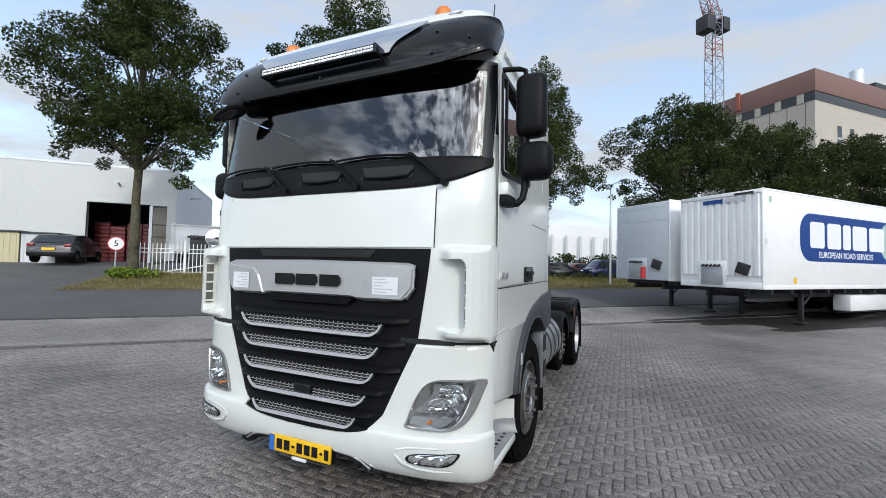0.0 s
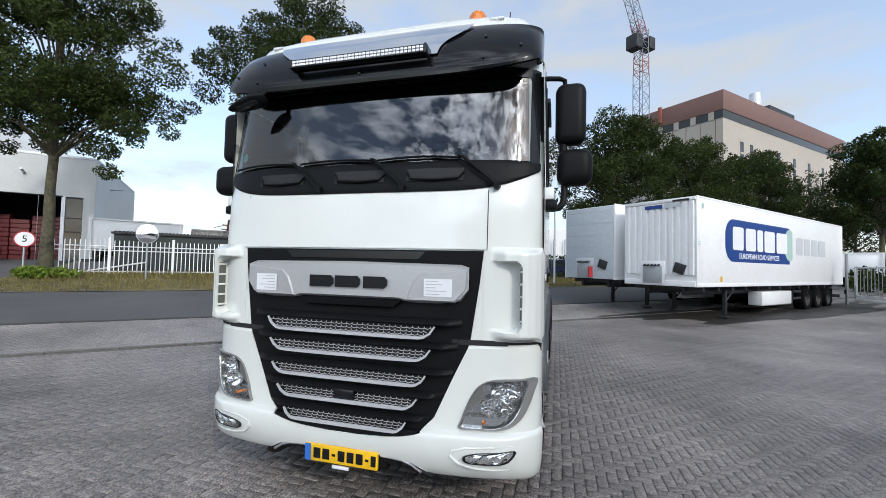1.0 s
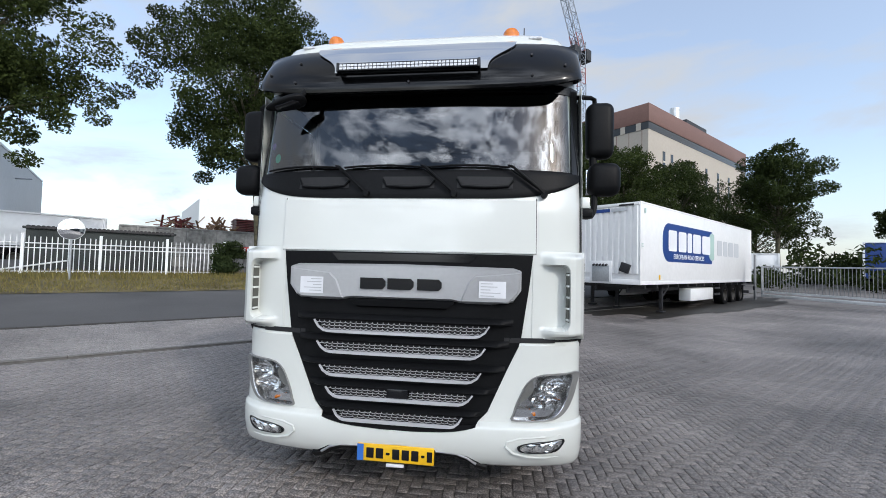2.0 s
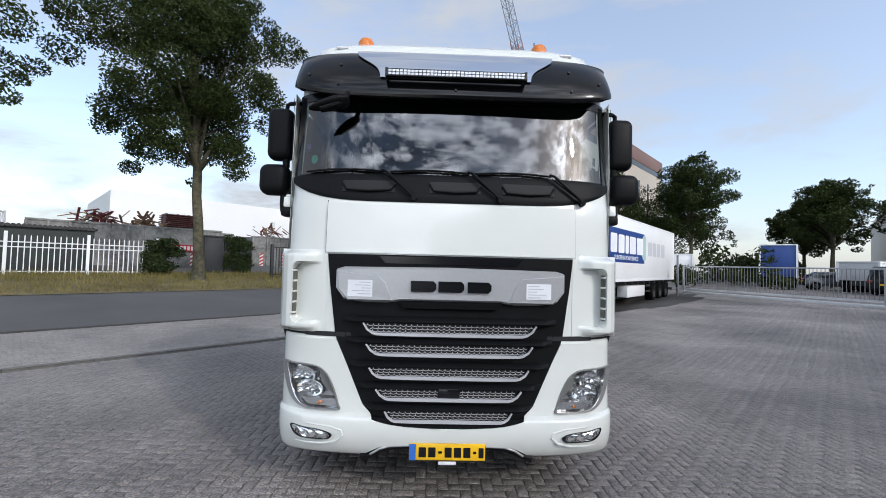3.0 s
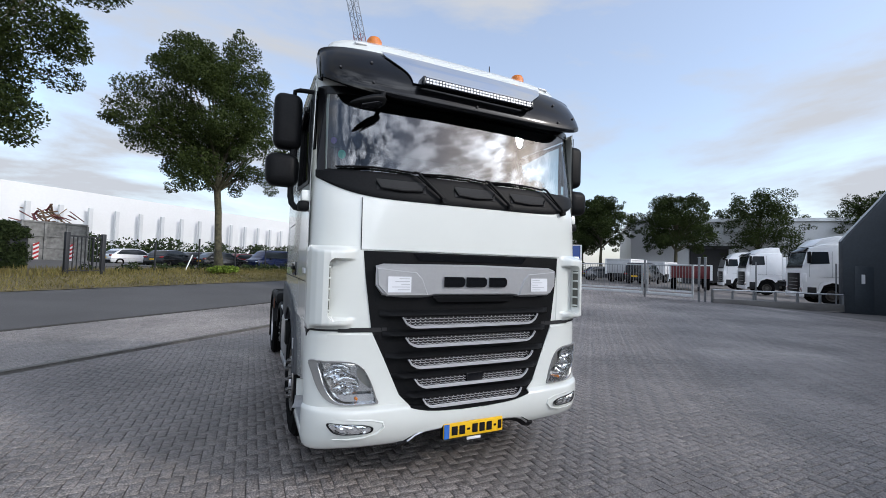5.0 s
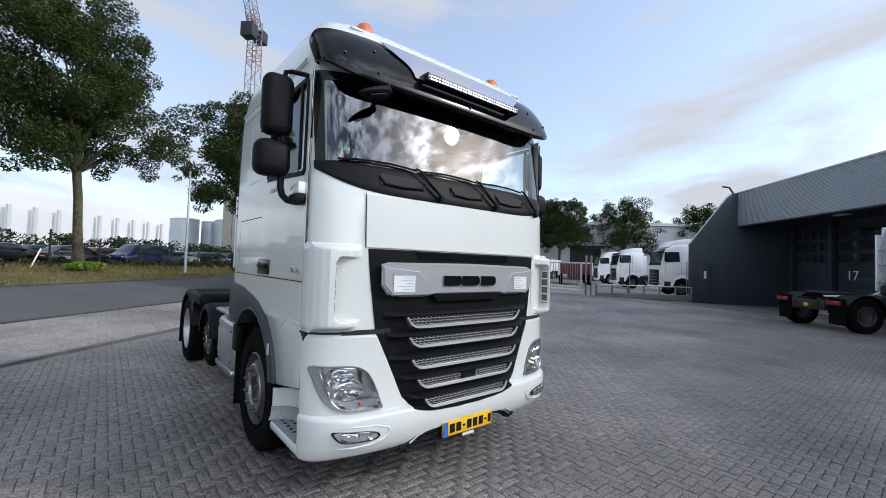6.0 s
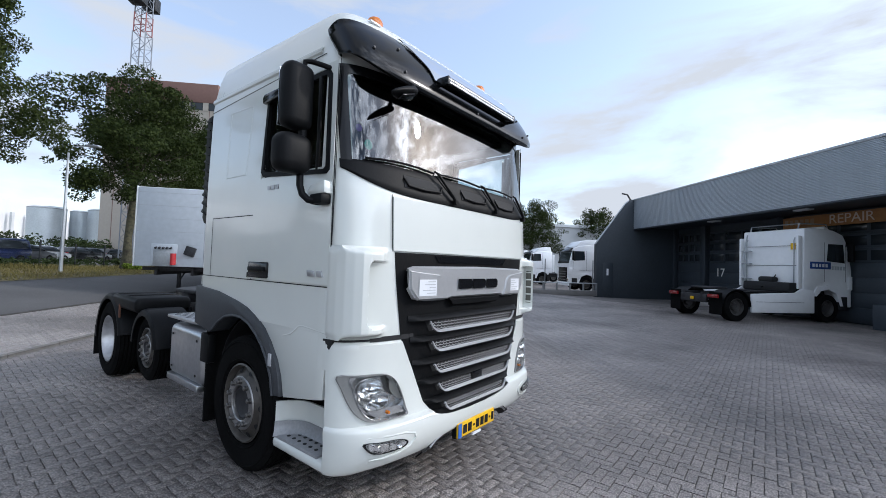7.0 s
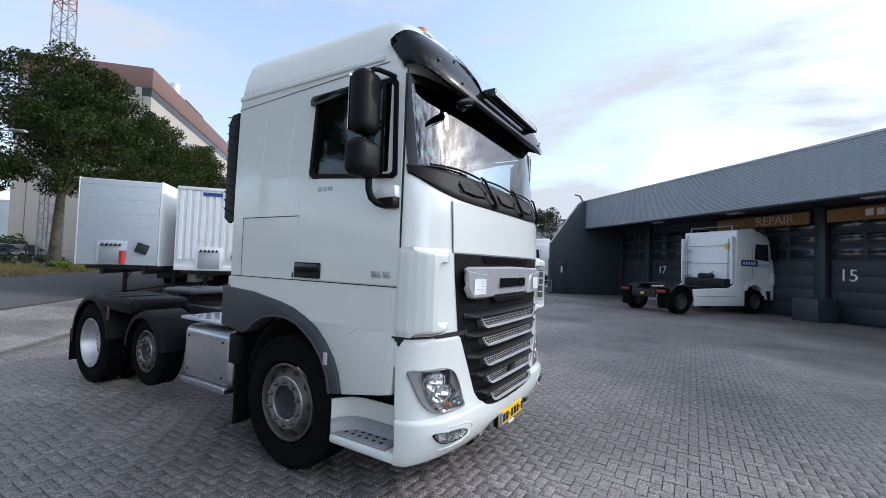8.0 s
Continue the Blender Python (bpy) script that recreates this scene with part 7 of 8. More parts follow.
# ---- containers, scrap and cabinet behind the verge ----
cont_grey = material("cont_grey", (0.205, 0.208, 0.205), 0.6, 0.15, 5, 0.5, 0.1, scale2=0.9)
cont_dark = material("cont_dark", (0.020, 0.022, 0.026), 0.6, 0.1, 9, 0.2, 0.08)
wood_scrap = material("wood_scrap", (0.22, 0.13, 0.075), 0.8, 0, 9, 0.4, 0.2)
wood_red = material("wood_red", (0.16, 0.035, 0.035), 0.7, 0, 9, 0.4, 0.2)


def open_container(u0, u1, n0, n1, z, h, label, piece=1.5):
    c = empty("scrap_container", (0, 0, z), 45, label, "container", "scrap containers")
    part("body", box(u0, u1, n0, n1, 0.15, h - 0.06), cont_grey, c)
    part("top_rail", box(u0 - 0.03, u1 + 0.03, n0 - 0.05, n0 + 0.06, h - 0.1, h, 0.01), cont_grey, c)
    k = max(2, int((u1 - u0) / piece))
    for i in range(k + 1):
        u = u0 + (u1 - u0) * i / k
        part("upright", box(u - 0.05, u + 0.05, n0 - 0.09, n0, 0.12, h - 0.1, 0.01), cont_grey, c)
    for z in (0.8, 1.4):
        part("cross_rib", box(u0, u1, n0 - 0.05, n0, z, z + 0.06, 0.01), cont_grey, c)
    part("skid", box(u0, u1, n0 + 0.1, n1 - 0.1, 0.0, 0.16), dark_metal, c)
    return c


def hazard_board(u, n, z):
    s = empty("hazard_board", (0, 0, z), 45, "red and white striped hazard board", "sign", "hazard boards")
    part("board", box(u - 0.12, u + 0.12, n - 0.03, n, 0.0, 0.9), label_white, s)
    for k in range(4):
        zz = 0.08 + k * 0.22
        part("stripe", prism([(u - 0.12, zz), (u + 0.12, zz + 0.14), (u + 0.12, zz + 0.25), (u - 0.12, zz + 0.11)], n - 0.034, n - 0.03), red_paint, s)


def scrap_heap(u, n, z, size, count, mats, seed):
    rng = random.Random(seed)
    h = empty("scrap_heap", (0, 0, z), 45, "heap of broken timber on top of a container", "scrap", "scrap heaps")
    for i in range(count):
        L = rng.uniform(0.5, 1.3) * size
        bm = box(-L / 2, L / 2, -0.05, 0.05, -0.02, 0.02)
        m = pose(u + rng.gauss(0, 0.5) * size, n + rng.uniform(-0.6, 0.6), abs(rng.gauss(0.25, 0.3)) * size, rng.uniform(-30, 30), rng.uniform(-50, 50), rng.uniform(0, 180))
        part("plank", moved(bm, m), mats[i % len(mats)], h)


open_container(-1.6, 6.4, 26.8, 30.8, 0.95, 2.35, "long grey open scrap container with upright ribs", 0.7)
scrap_heap(0.9, 28.0, 3.2, 1.0, 46, (wood_red, wood_scrap, wood_red), 3)
scrap_heap(2.9, 28.0, 3.2, 0.9, 40, (wood_scrap,), 4)
part_sign = empty("red_sign", (0, 0, 0), 45, "red sign board with white bars on the container", "sign")
part("board", box(4.0, 5.1, 26.68, 26.72, 2.02, 2.40), red_paint, part_sign)
for k in range(5):
    part("sign_bar", box(4.12 + k * 0.18, 4.24 + k * 0.18, 26.672, 26.678, 2.10, 2.32), label_white, part_sign)
hazard_board(4.95, 26.7, 1.05)
open_container(8.9, 11.7, 28.6, 31.0, 1.05, 2.2, "grey open scrap container near the dark gate", 0.9)
scrap_heap(10.4, 29.6, 3.25, 0.8, 36, (wood_red, wood_scrap), 5)
hazard_board(9.45, 28.5, 1.2)
hazard_board(10.95, 28.5, 1.2)
open_container(6.9, 8.7, 31.5, 33.5, 1.05, 2.4, "grey open scrap container standing further back", 0.9)
pal = empty("pallet_stack", (0, 0, 3.30), 45, "stack of red pallets on the containers", "pallets")
for k in range(9):
    for d in (-0.5, 0.5):
        part("pallet", box(4.15, 6.05, 30.0 + d - 0.45, 30.0 + d + 0.45, k * 0.11, k * 0.11 + 0.045), crate_red, pal)
    for q in range(4):
        part("pallet_block", box(4.2 + q * 0.58, 4.3 + q * 0.58, 29.5, 30.5, k * 0.11 + 0.045, k * 0.11 + 0.11), crate_red, pal)
cab = empty("site_cabinet", (0, 0, 0.95), 45, "dark steel site cabinet beside the tree", "cabinet")
part("body", box(4.55, 5.45, 23.4, 24.6, -0.1, 1.80, 0.02), cont_dark, cab)
part("cabinet_door", box(4.62, 5.38, 23.37, 23.4, 0.0, 1.7, 0.01), cont_dark, cab)
part("top_lid", box(4.5, 5.5, 23.35, 24.65, 1.80, 1.88, 0.01), cont_dark, cab)
cab2 = empty("site_cabinet", (0, 0, 0.95), 45, "dark steel cabinet overgrown with ivy", "cabinet")
part("body", box(5.5, 6.85, 23.5, 24.6, -0.1, 1.75, 0.02), cont_dark, cab2)


def leaf_thing(name, label, category, centers, radii, count, size, mat, seed, base, group="", kind=""):
    rng = np.random.default_rng(seed)
    ob = tagged(new(name, leaves_mesh(name, leaf_cloud(rng, centers, radii, count, size), mat)), label, category, group, kind)
    ob.matrix_world = pose(*base, 0, 0, 45)
    return ob


rngb = np.random.default_rng(5)
leaf_thing("ivy", "green ivy hanging over the cabinet front", "ivy", [(5.55 + 1.25 * rngb.random(), 23.45, 0.1 + 1.75 * rngb.random()) for _ in range(70)], [0.20] * 70, 7500, 0.06, leaf_hedge, 6, (0, 0, 0.95))
leaf_thing("bush", "dense dark green bush growing through the fence", "bush", [(2.45 + rngb.normal() * 0.26, 22.4 + rngb.normal() * 0.2, 0.15 + 1.35 * rngb.random()) for _ in range(40)], [0.34] * 40, 7000, 0.075, leaf_hedge, 7, (0, 0, 0.85))
for u, n, s in ((-6.0, 20.9, 1.0), (13.85, 20.75, 0.9), (24.2, 19.7, 0.7)):
    x, y = place(u, n)
    leaf_thing("shrub", "low bright green shrub at the tree's foot", "shrub", [(rngb.normal() * 0.45 * s, rngb.normal() * 0.25 * s, 0.18 + 0.12 * rngb.random()) for _ in range(22)], [0.24 * s] * 22, 1900, 0.085, leaf_pale, 8, (x, y, gz(x, y)), "shrubs under the trees")


# ---- dark gate, wire fence, lamp ----
def bar_gate(u0, u1, n, z, h):
    g = empty("bar_gate", (0, 0, z), 45, "black metal bar gate by the verge", "gate")
    for u in (u0, u1):
        part("gate_post", box(u - 0.07, u + 0.07, n - 0.07, n + 0.07, -0.1, h + 0.05, 0.01), cont_dark, g)
    for zz in (0.15, h - 0.12):
        part("gate_rail", box(u0, u1, n - 0.025, n + 0.025, zz, zz + 0.05), cont_dark, g)
    for k in range(9):
        u = u0 + (u1 - u0) * (k + 0.5) / 9
        part("gate_bar", box(u - 0.014, u + 0.014, n - 0.014, n + 0.014, 0.15, h - 0.08), cont_dark, g)


bar_gate(6.9, 8.15, 21.1, 0.80, 1.62)


def wire_fence():
    f = empty("wire_fence", (0, 0, 0), 45, "low dark wire fence on thin posts", "fence")
    us = [8.3, 10.95, 13.3, 15.7, 18.1, 20.5, 22.9, 25.3, 27.7, 30.1]
    for k, u in enumerate(us):
        z = gz(*place(u, 22))
        part("fence_post", box(u - 0.03, u + 0.03, 21.97, 22.03, z - 0.1, z + (1.75 if k in (2,) else 1.45)), cont_dark, f)
    for zz in (0.25, 0.6, 0.95, 1.3):
        part("fence_wire", tube([(u, 22, gz(*place(u, 22)) + zz) for u in us], 0.006, 4), cont_dark, f)
    part("leaning_stake", tube([(12.4, 21.9, 0.75), (12.85, 21.9, 1.75)], 0.03, 6), fence_white, f)


wire_fence()
lx, ly = -0.83, 26.1
lamp = empty("street_lamp", (lx, ly, gz(lx, ly)), 45, "slim grey street lamp on the verge", "street lamp")
part("pole", tube([(0, 0, 0), (0, 0, 3.0), (0, 0, 5.8)], [0.075, 0.06, 0.04], 10), galvanised, lamp)
part("arm", tube([(0, 0, 5.8), (0, -0.3, 5.95), (0, -0.9, 6.0)], 0.025, 8), galvanised, lamp)
part("lamp_head", box(-0.12, 0.12, -1.35, -0.8, 5.95, 6.06, 0.03), galvanised, lamp)


# ---- cars ----
def car(x, y, turn, color, label, kind="hatch", base=None):
    c = empty("parked_car", (x, y, gz(x, y) if base is None else base), turn, label, "car", "parked cars")
    m = bpy.data.materials.get("car_%s" % color[0]) or material("car_%s" % color[0], color[1], 0.25, 0.3, 4, 0.05, coat=0.6)
    if kind == "van":
        prof = [(-2.2, 0.35), (-2.22, 0.9), (-1.75, 1.05), (-1.1, 1.72), (-0.8, 1.82), (1.95, 1.84), (2.15, 1.7), (2.2, 0.9), (2.18, 0.35)]
        glass_p = [(-1.62, 1.06), (-1.05, 1.66), (-0.7, 1.70), (1.9, 1.70), (2.0, 1.1)]
        h = 1.84
    elif kind == "estate":
        prof = [(-2.2, 0.3), (-2.25, 0.62), (-2.1, 0.82), (-1.2, 0.98), (-0.5, 1.40), (0.1, 1.50), (1.6, 1.46), (2.1, 1.05), (2.25, 0.95), (2.28, 0.45), (2.2, 0.3)]
        glass_p = [(-1.08, 0.98), (-0.45, 1.36), (0.1, 1.44), (1.55, 1.40), (1.95, 1.03)]
    else:
        prof = [(-2.0, 0.3), (-2.05, 0.6), (-1.9, 0.78), (-1.05, 0.95), (-0.45, 1.38), (0.2, 1.47), (1.2, 1.42), (1.75, 0.98), (1.95, 0.9), (2.0, 0.45), (1.95, 0.3)]
        glass_p = [(-0.95, 0.95), (-0.4, 1.33), (0.2, 1.41), (1.15, 1.36), (1.6, 0.98)]
    body = part("body", prism(prof, -0.88, 0.88, "x", 0.06), m, c)
    for v in body.data.vertices:
        if v.co.z > 1.0:
            v.co.x *= 1 - 0.16 * (v.co.z - 1.0) / 0.5
    for sx in (-1, 1):
        k = 0.885 - 0.10
        pane = part("side_window", prism(glass_p, sx * 0.80, sx * 0.885, "x", 0.01), far_glass, body)
        for v in pane.data.vertices:
            v.co.x *= 1 - 0.15 * max(0, v.co.z - 1.0) / 0.5
    zt = glass_p[2][1]
    part("windscreen", prism([(glass_p[0][0] - 0.10, glass_p[0][1] + 0.02), (glass_p[1][0] - 0.06, glass_p[1][1] + 0.03), (glass_p[1][0], glass_p[1][1]), (glass_p[0][0], glass_p[0][1])], -0.68, 0.68, "x"), far_glass, body)
    part("rear_window", prism([(glass_p[4][0] + 0.16, glass_p[4][1] + 0.02), (glass_p[3][0] + 0.09, glass_p[3][1] + 0.01), (glass_p[3][0], glass_p[3][1]), (glass_p[4][0], glass_p[4][1])], -0.66, 0.66, "x"), far_glass, body)
    for sx in (-1, 1):
        for yy in (-1.3, 1.32):
            small_wheel(c, (sx * 0.80, yy, 0.32), 0.32, 0.10)
        part("headlamp", box(*sorted((sx * 0.5, sx * 0.82)), prof[1][0] - 0.005, prof[1][0] + 0.12, 0.62, 0.76, 0.03), bowl_metal, body)
        part("tail_lamp", box(*sorted((sx * 0.58, sx * 0.86)), prof[-2][0] - 0.15, prof[-2][0] + 0.005, 0.80, 0.95, 0.03), red_lens, body)
        part("door_mirror", box(*sorted((sx * 0.86, sx * 1.0)), -0.85, -0.70, 0.95, 1.08, 0.03), black_plastic, body)
    part("bumper", box(-0.84, 0.84, prof[-2][0] - 0.05, prof[-2][0] + 0.03, 0.32, 0.52, 0.03), black_plastic, body)
    part("number_plate", box(-0.26, 0.26, prof[-2][0] + 0.005, prof[-2][0] + 0.03, 0.62, 0.74), plate_yellow, body)
    return c


BLUE = ("blue", (0.012, 0.022, 0.075))
BLACK = ("black", (0.010, 0.011, 0.013))
SILVER = ("silver", (0.40, 0.42, 0.44))
GREY = ("grey", (0.09, 0.095, 0.105))
WHITE = ("white", (0.75, 0.76, 0.78))
RED = ("red", (0.16, 0.015, 0.018))
x, y = place(-10.9, 27.9)
car(x, y, 225, BLACK, "black car parked before the warehouse", "hatch", 1.34)


def park(u, n, color, label, kind="hatch", turn=40):
    x, y = place(u, n)
    car(x, y, turn, color, label, kind)


park(30.0, 32.6, BLUE, "dark blue van parked behind the wire fence", "van", -50)
for u, n, col, lab, tn in ((25.0, 33.5, BLACK, "black car parked behind the wire fence", 125), (34.5, 34.0, GREY, "dark grey car parked behind the fence", 130), (37.8, 35.2, SILVER, "silver car parked behind the fence", 130), (41.5, 35.0, BLACK, "black hatchback parked behind the fence", 130), (33.5, 37.5, WHITE, "white car parked in the second row", 135), (45.5, 36.5, GREY, "dark grey car parked by the hedge", 130),
                           (22.5, 36.5, BLACK, "black car parked on the open asphalt", 150), (21.2, 39.5, WHITE, "white car parked at the far hedge", 130), (26.5, 38.0, BLACK, "black car in the back row", 130), (28.8, 39.5, SILVER, "silver car in the back row", 130), (29.5, 35.5, RED, "dark red car parked nose out", 130), (36.0, 39.5, SILVER, "silver car in the back row", 135), (40.0, 39.5, WHITE, "white car in the back row", 135), (49.0, 36.5, BLACK, "black car at the end of the row", 130)):
    park(u, n, col, lab, "hatch", tn)

# ---- hedges and far things ----
leaf_thing("hedge", "long dark hedge behind the car park", "hedge", [(14 + 62 * rngb.random(), 46 + 1.6 * rngb.random(), 0.3 + 2.2 * rngb.random()) for _ in range(260)], [0.9] * 260, 15000, 0.22, leaf_hedge, 11, (0, 0, 0.6), kind="stuff")
leaf_thing("weeds", "tall dry weeds along the verge and fence", "weeds", [(7 + 22 * rngb.random(), 21.6 + 1.5 * rngb.random(), 0.1 + 0.25 * rngb.random()) for _ in range(90)], [0.3] * 90, 4000, 0.09, leaf_hedge, 12, (0, 0, 0.8), kind="stuff")

# grass blades
rngg = np.random.default_rng(9)
gk = 30000
gu, gn = rngg.uniform(-7, 34, gk), rngg.uniform(17.35, 22.6, gk)
gx, gy = (gu - gn) / ROOT2, (gu + gn) / ROOT2
gzz = ground_z(gx, gy) + 0.01
gh = rngg.uniform(0.04, 0.13, gk) * (1 + 1.1 * (gn > 20.5))
ang = rngg.uniform(0, math.pi, gk)
wd = 0.012
b0 = np.stack([gx - wd * np.cos(ang), gy - wd * np.sin(ang), gzz], 1)
b1 = np.stack([gx + wd * np.cos(ang), gy + wd * np.sin(ang), gzz], 1)
tipx, tipy = gx + rngg.normal(size=gk) * 0.05, gy + rngg.normal(size=gk) * 0.05
t1 = np.stack([tipx + 0.003, tipy, gzz + gh], 1)
t0 = np.stack([tipx - 0.003, tipy, gzz + gh], 1)
dry_grass = leaf_material("dry_grass", (0.165, 0.145, 0.060), (0.17, 0.16, 0.06))
tagged(new("grass", leaves_mesh("grass", np.stack([b0, b1, t1, t0], 1), dry_grass)), "dry yellowish grass blades on the verge", "grass", kind="stuff")

hall_white = material("hall_white", (0.66, 0.665, 0.675), 0.6, 0, 2, 0.03, scale2=0.05)
hall_post = material("hall_post", (0.53, 0.54, 0.555), 0.6, 0, 4, 0.06)
hall = empty("distribution_hall", (0, 0, 0.4), 45, "huge pale white hall with tall columns in the distance", "building")
part("wall", box(12, 260, 112, 150, 0, 15.4), hall_white, hall)
for k in range(26):
    part("column", box(46 + k * 5.6, 46.8 + k * 5.6, 110.2, 110.8, 0, 11.6), hall_post, hall)
silo_white = material("silo_white", (0.60, 0.64, 0.66), 0.45, 0.3, 5, 0.1)
for k, (u, n, r, h) in enumerate(((73.0, 62, 2.5, 8.3), (77.4, 64.5, 1.9, 8.8), (79.0, 61, 1.5, 8.4), (77.2, 56, 2.2, 8.6))):
    x, y = place(u, n)
    s = empty("silo", (x, y, 0.4), 45, "pale round storage silo behind the hedge", "silo", "storage silos")
    part("shell", lathe([(0, r), (h, r), (h + 0.25, r * 0.8), (h + 0.3, 0.001)], "z", 28), silo_white, s)
    part("top_ring", lathe([(h - 0.1, r + 0.04), (h + 0.05, r + 0.04)], "z", 28), galvanised, s)

# tall block with a brown crown
beige_wall = material("beige_wall", (0.37, 0.335, 0.29), 0.75, 0, 3, 0.06, scale2=0.1)
brown_clad = material("brown_clad", (0.15, 0.08, 0.066), 0.6, 0, 3, 0.1, scale2=0.1)
brown_red = material("brown_red", (0.26, 0.07, 0.045), 0.6, 0, 6, 0.2)
blk = empty("tall_building", (0, 0, 0.4), 45, "tall beige building with a brown top storey", "building")
U, N, H = 64.7, 32.5, 28.3
part("wall", box(U, U + 46, N, N + 16, 0, H - 4.2), beige_wall, blk)
part("window_band", box(U - 0.05, U + 46, N - 0.05, N + 16, H - 4.2, H - 3.0), far_glass, blk)
part("crown", box(U - 0.15, U + 46, N - 0.15, N + 16.1, H - 3.0, H, 0.05), brown_clad, blk)
for k in range(6):
    part("window_pier", box(U - 0.12, U + 0.1, N + 1.2 + k * 2.7, N + 2.0 + k * 2.7, H - 4.25, H - 2.95), beige_wall, blk)
for k in range(7):
    part("wall_joint", box(U - 0.03, U, N + 2.2 * k + 1.0, N + 2.2 * k + 1.08, 0, H - 4.2), brown_clad, blk)
for k, u in enumerate((5, 8, 14, 17, 23, 29, 35)):
    wn_ = part("slit_window", box(U + u, U + u + 0.9, N - 0.06, N + 0.05, 8, H - 7), far_glass, blk)
    for r in range(5):
        part("window_bar", box(U + u, U + u + 0.9, N - 0.09, N - 0.05, 9 + r * 2.6, 9.3 + r * 2.6), beige_wall, wn_)
part("plant_room", box(U + 22, U + 32, N + 3, N + 12, H, H + 3.4, 0.05), cont_dark, blk)
part("flue", tube([(U + 19, N + 4, H), (U + 19, N + 4, H + 5)], 0.9, 12), silo_white, blk)
part("hoist_box", box(U - 0.5, U - 0.1, N + 9.4, N + 9.9, H - 2.4, H + 0.3), brown_red, blk)

def crane(x, y):
    c = empty("tower_crane", (x, y, 0.4), 45, "red and grey lattice tower crane", "crane")
    crane_red = material("crane_red", (0.20, 0.055, 0.055), 0.5)
    crane_grey = material("crane_grey", (0.16, 0.18, 0.21), 0.5)

    def lattice(p0, p1, w, cells, mat):
        bm = bmesh.new()
        p0, p1 = Vector(p0), Vector(p1)
        d = (p1 - p0) / cells
        z = d.normalized()
        a = z.cross(Vector((0, 1, 0.3))).normalized() * w / 2
        b = z.cross(a).normalized() * w / 2
        cs = [a + b, a - b, -a - b, -a + b]
        for q in cs:
            tube([p0 + q, p1 + q], 0.07, 4, bm)
        for i in range(cells):
            for k in range(4):
                q0, q1 = cs[k], cs[(k + 1) % 4]
                s = p0 + d * i
                tube([s + q0, s + d + q1] if i % 2 else [s + q1, s + d + q0], 0.035, 3, bm, caps=False)
                tube([s + q0, s + q1], 0.03, 3, bm, caps=False)
        return bm

    part("mast", lattice((0, 0, 0), (0, 0, 26.2), 1.35, 18, crane_grey), crane_grey, c)
    part("mast_top", lattice((0, 0, 26.2), (0, 0, 28.4), 1.25, 3, crane_red), crane_red, c, "red section of the mast")
    part("mast_head", lattice((0, 0, 28.4), (0, 0, 32), 1.2, 4, crane_grey), crane_grey, c)
    part("cabin", box(-2.0, -0.7, -0.8, 0.8, 29.0, 30.8, 0.1), cont_dark, c)
    part("counterweight", box(0.8, 1.9, -0.7, 0.7, 29.6, 31.2, 0.1), cont_dark, c)
    part("jib", lattice((0, 0, 31), (-5, 3, 52), 1.1, 18, crane_red), crane_grey, c)
    part("jib_foot", lattice((0, 0, 30.6), (-0.5, 0.3, 33), 1.15, 3, crane_red), crane_red, c)


crane(9.4, 56.2)


# ---- sliding gate at the yard's end ----
gate_pale = material("gate_pale", (0.62, 0.64, 0.66), 0.4, 0.4, 10, 0.1)


dull_zinc = material("dull_zinc", (0.20, 0.21, 0.22), 0.55, 0.5, 14, 0.15)


def sliding_gate(p0, p1, z0, h, label):
    L = math.dist(p0, p1)
    g = empty("sliding_gate", (p0[0], p0[1], z0), math.degrees(math.atan2(p1[1] - p0[1], p1[0] - p0[0])), label, "gate", "yard gates")
    part("bottom_beam", box(0, L, -0.06, 0.06, 0.06, 0.19, 0.01), gate_pale, g)
    part("lower_rail", box(0, L, -0.04, 0.04, 0.27, 0.36), gate_pale, g)
    part("top_rail", box(0, L, -0.03, 0.03, h - 0.06, h, 0.006), galvanised, g)
    bar = bm_mesh("gate_bar", box(-0.010, 0.010, -0.010, 0.010, 0.3, h - 0.04), dull_zinc)
    k = int(L / 0.14)
    for i in range(k):
        o = link("gate_bar", bar, g)
        o.location = (0.07 + i * L / k, 0, 0)
    for xx in (0.03, L - 0.03):
        part("end_post", box(xx - 0.04, xx + 0.04, -0.04, 0.04, 0.05, h + 0.02), galvanised, g)
    return g


def gate_post(x, y, z, h, r=0.045):
    p = empty("gate_post", (x, y, z), 20, "galvanised steel gate post", "post", "gate posts")
    part("shaft", box(-r, r, -r, r, -0.1, h, 0.01), dull_zinc, p)
    part("cap", box(-r - 0.01, r + 0.01, -r - 0.01, r + 0.01, h, h + 0.02), galvanised, p)
    part("hinge", box(-r - 0.05, -r, -0.04, 0.04, 0.4, 0.6), dark_metal, p)


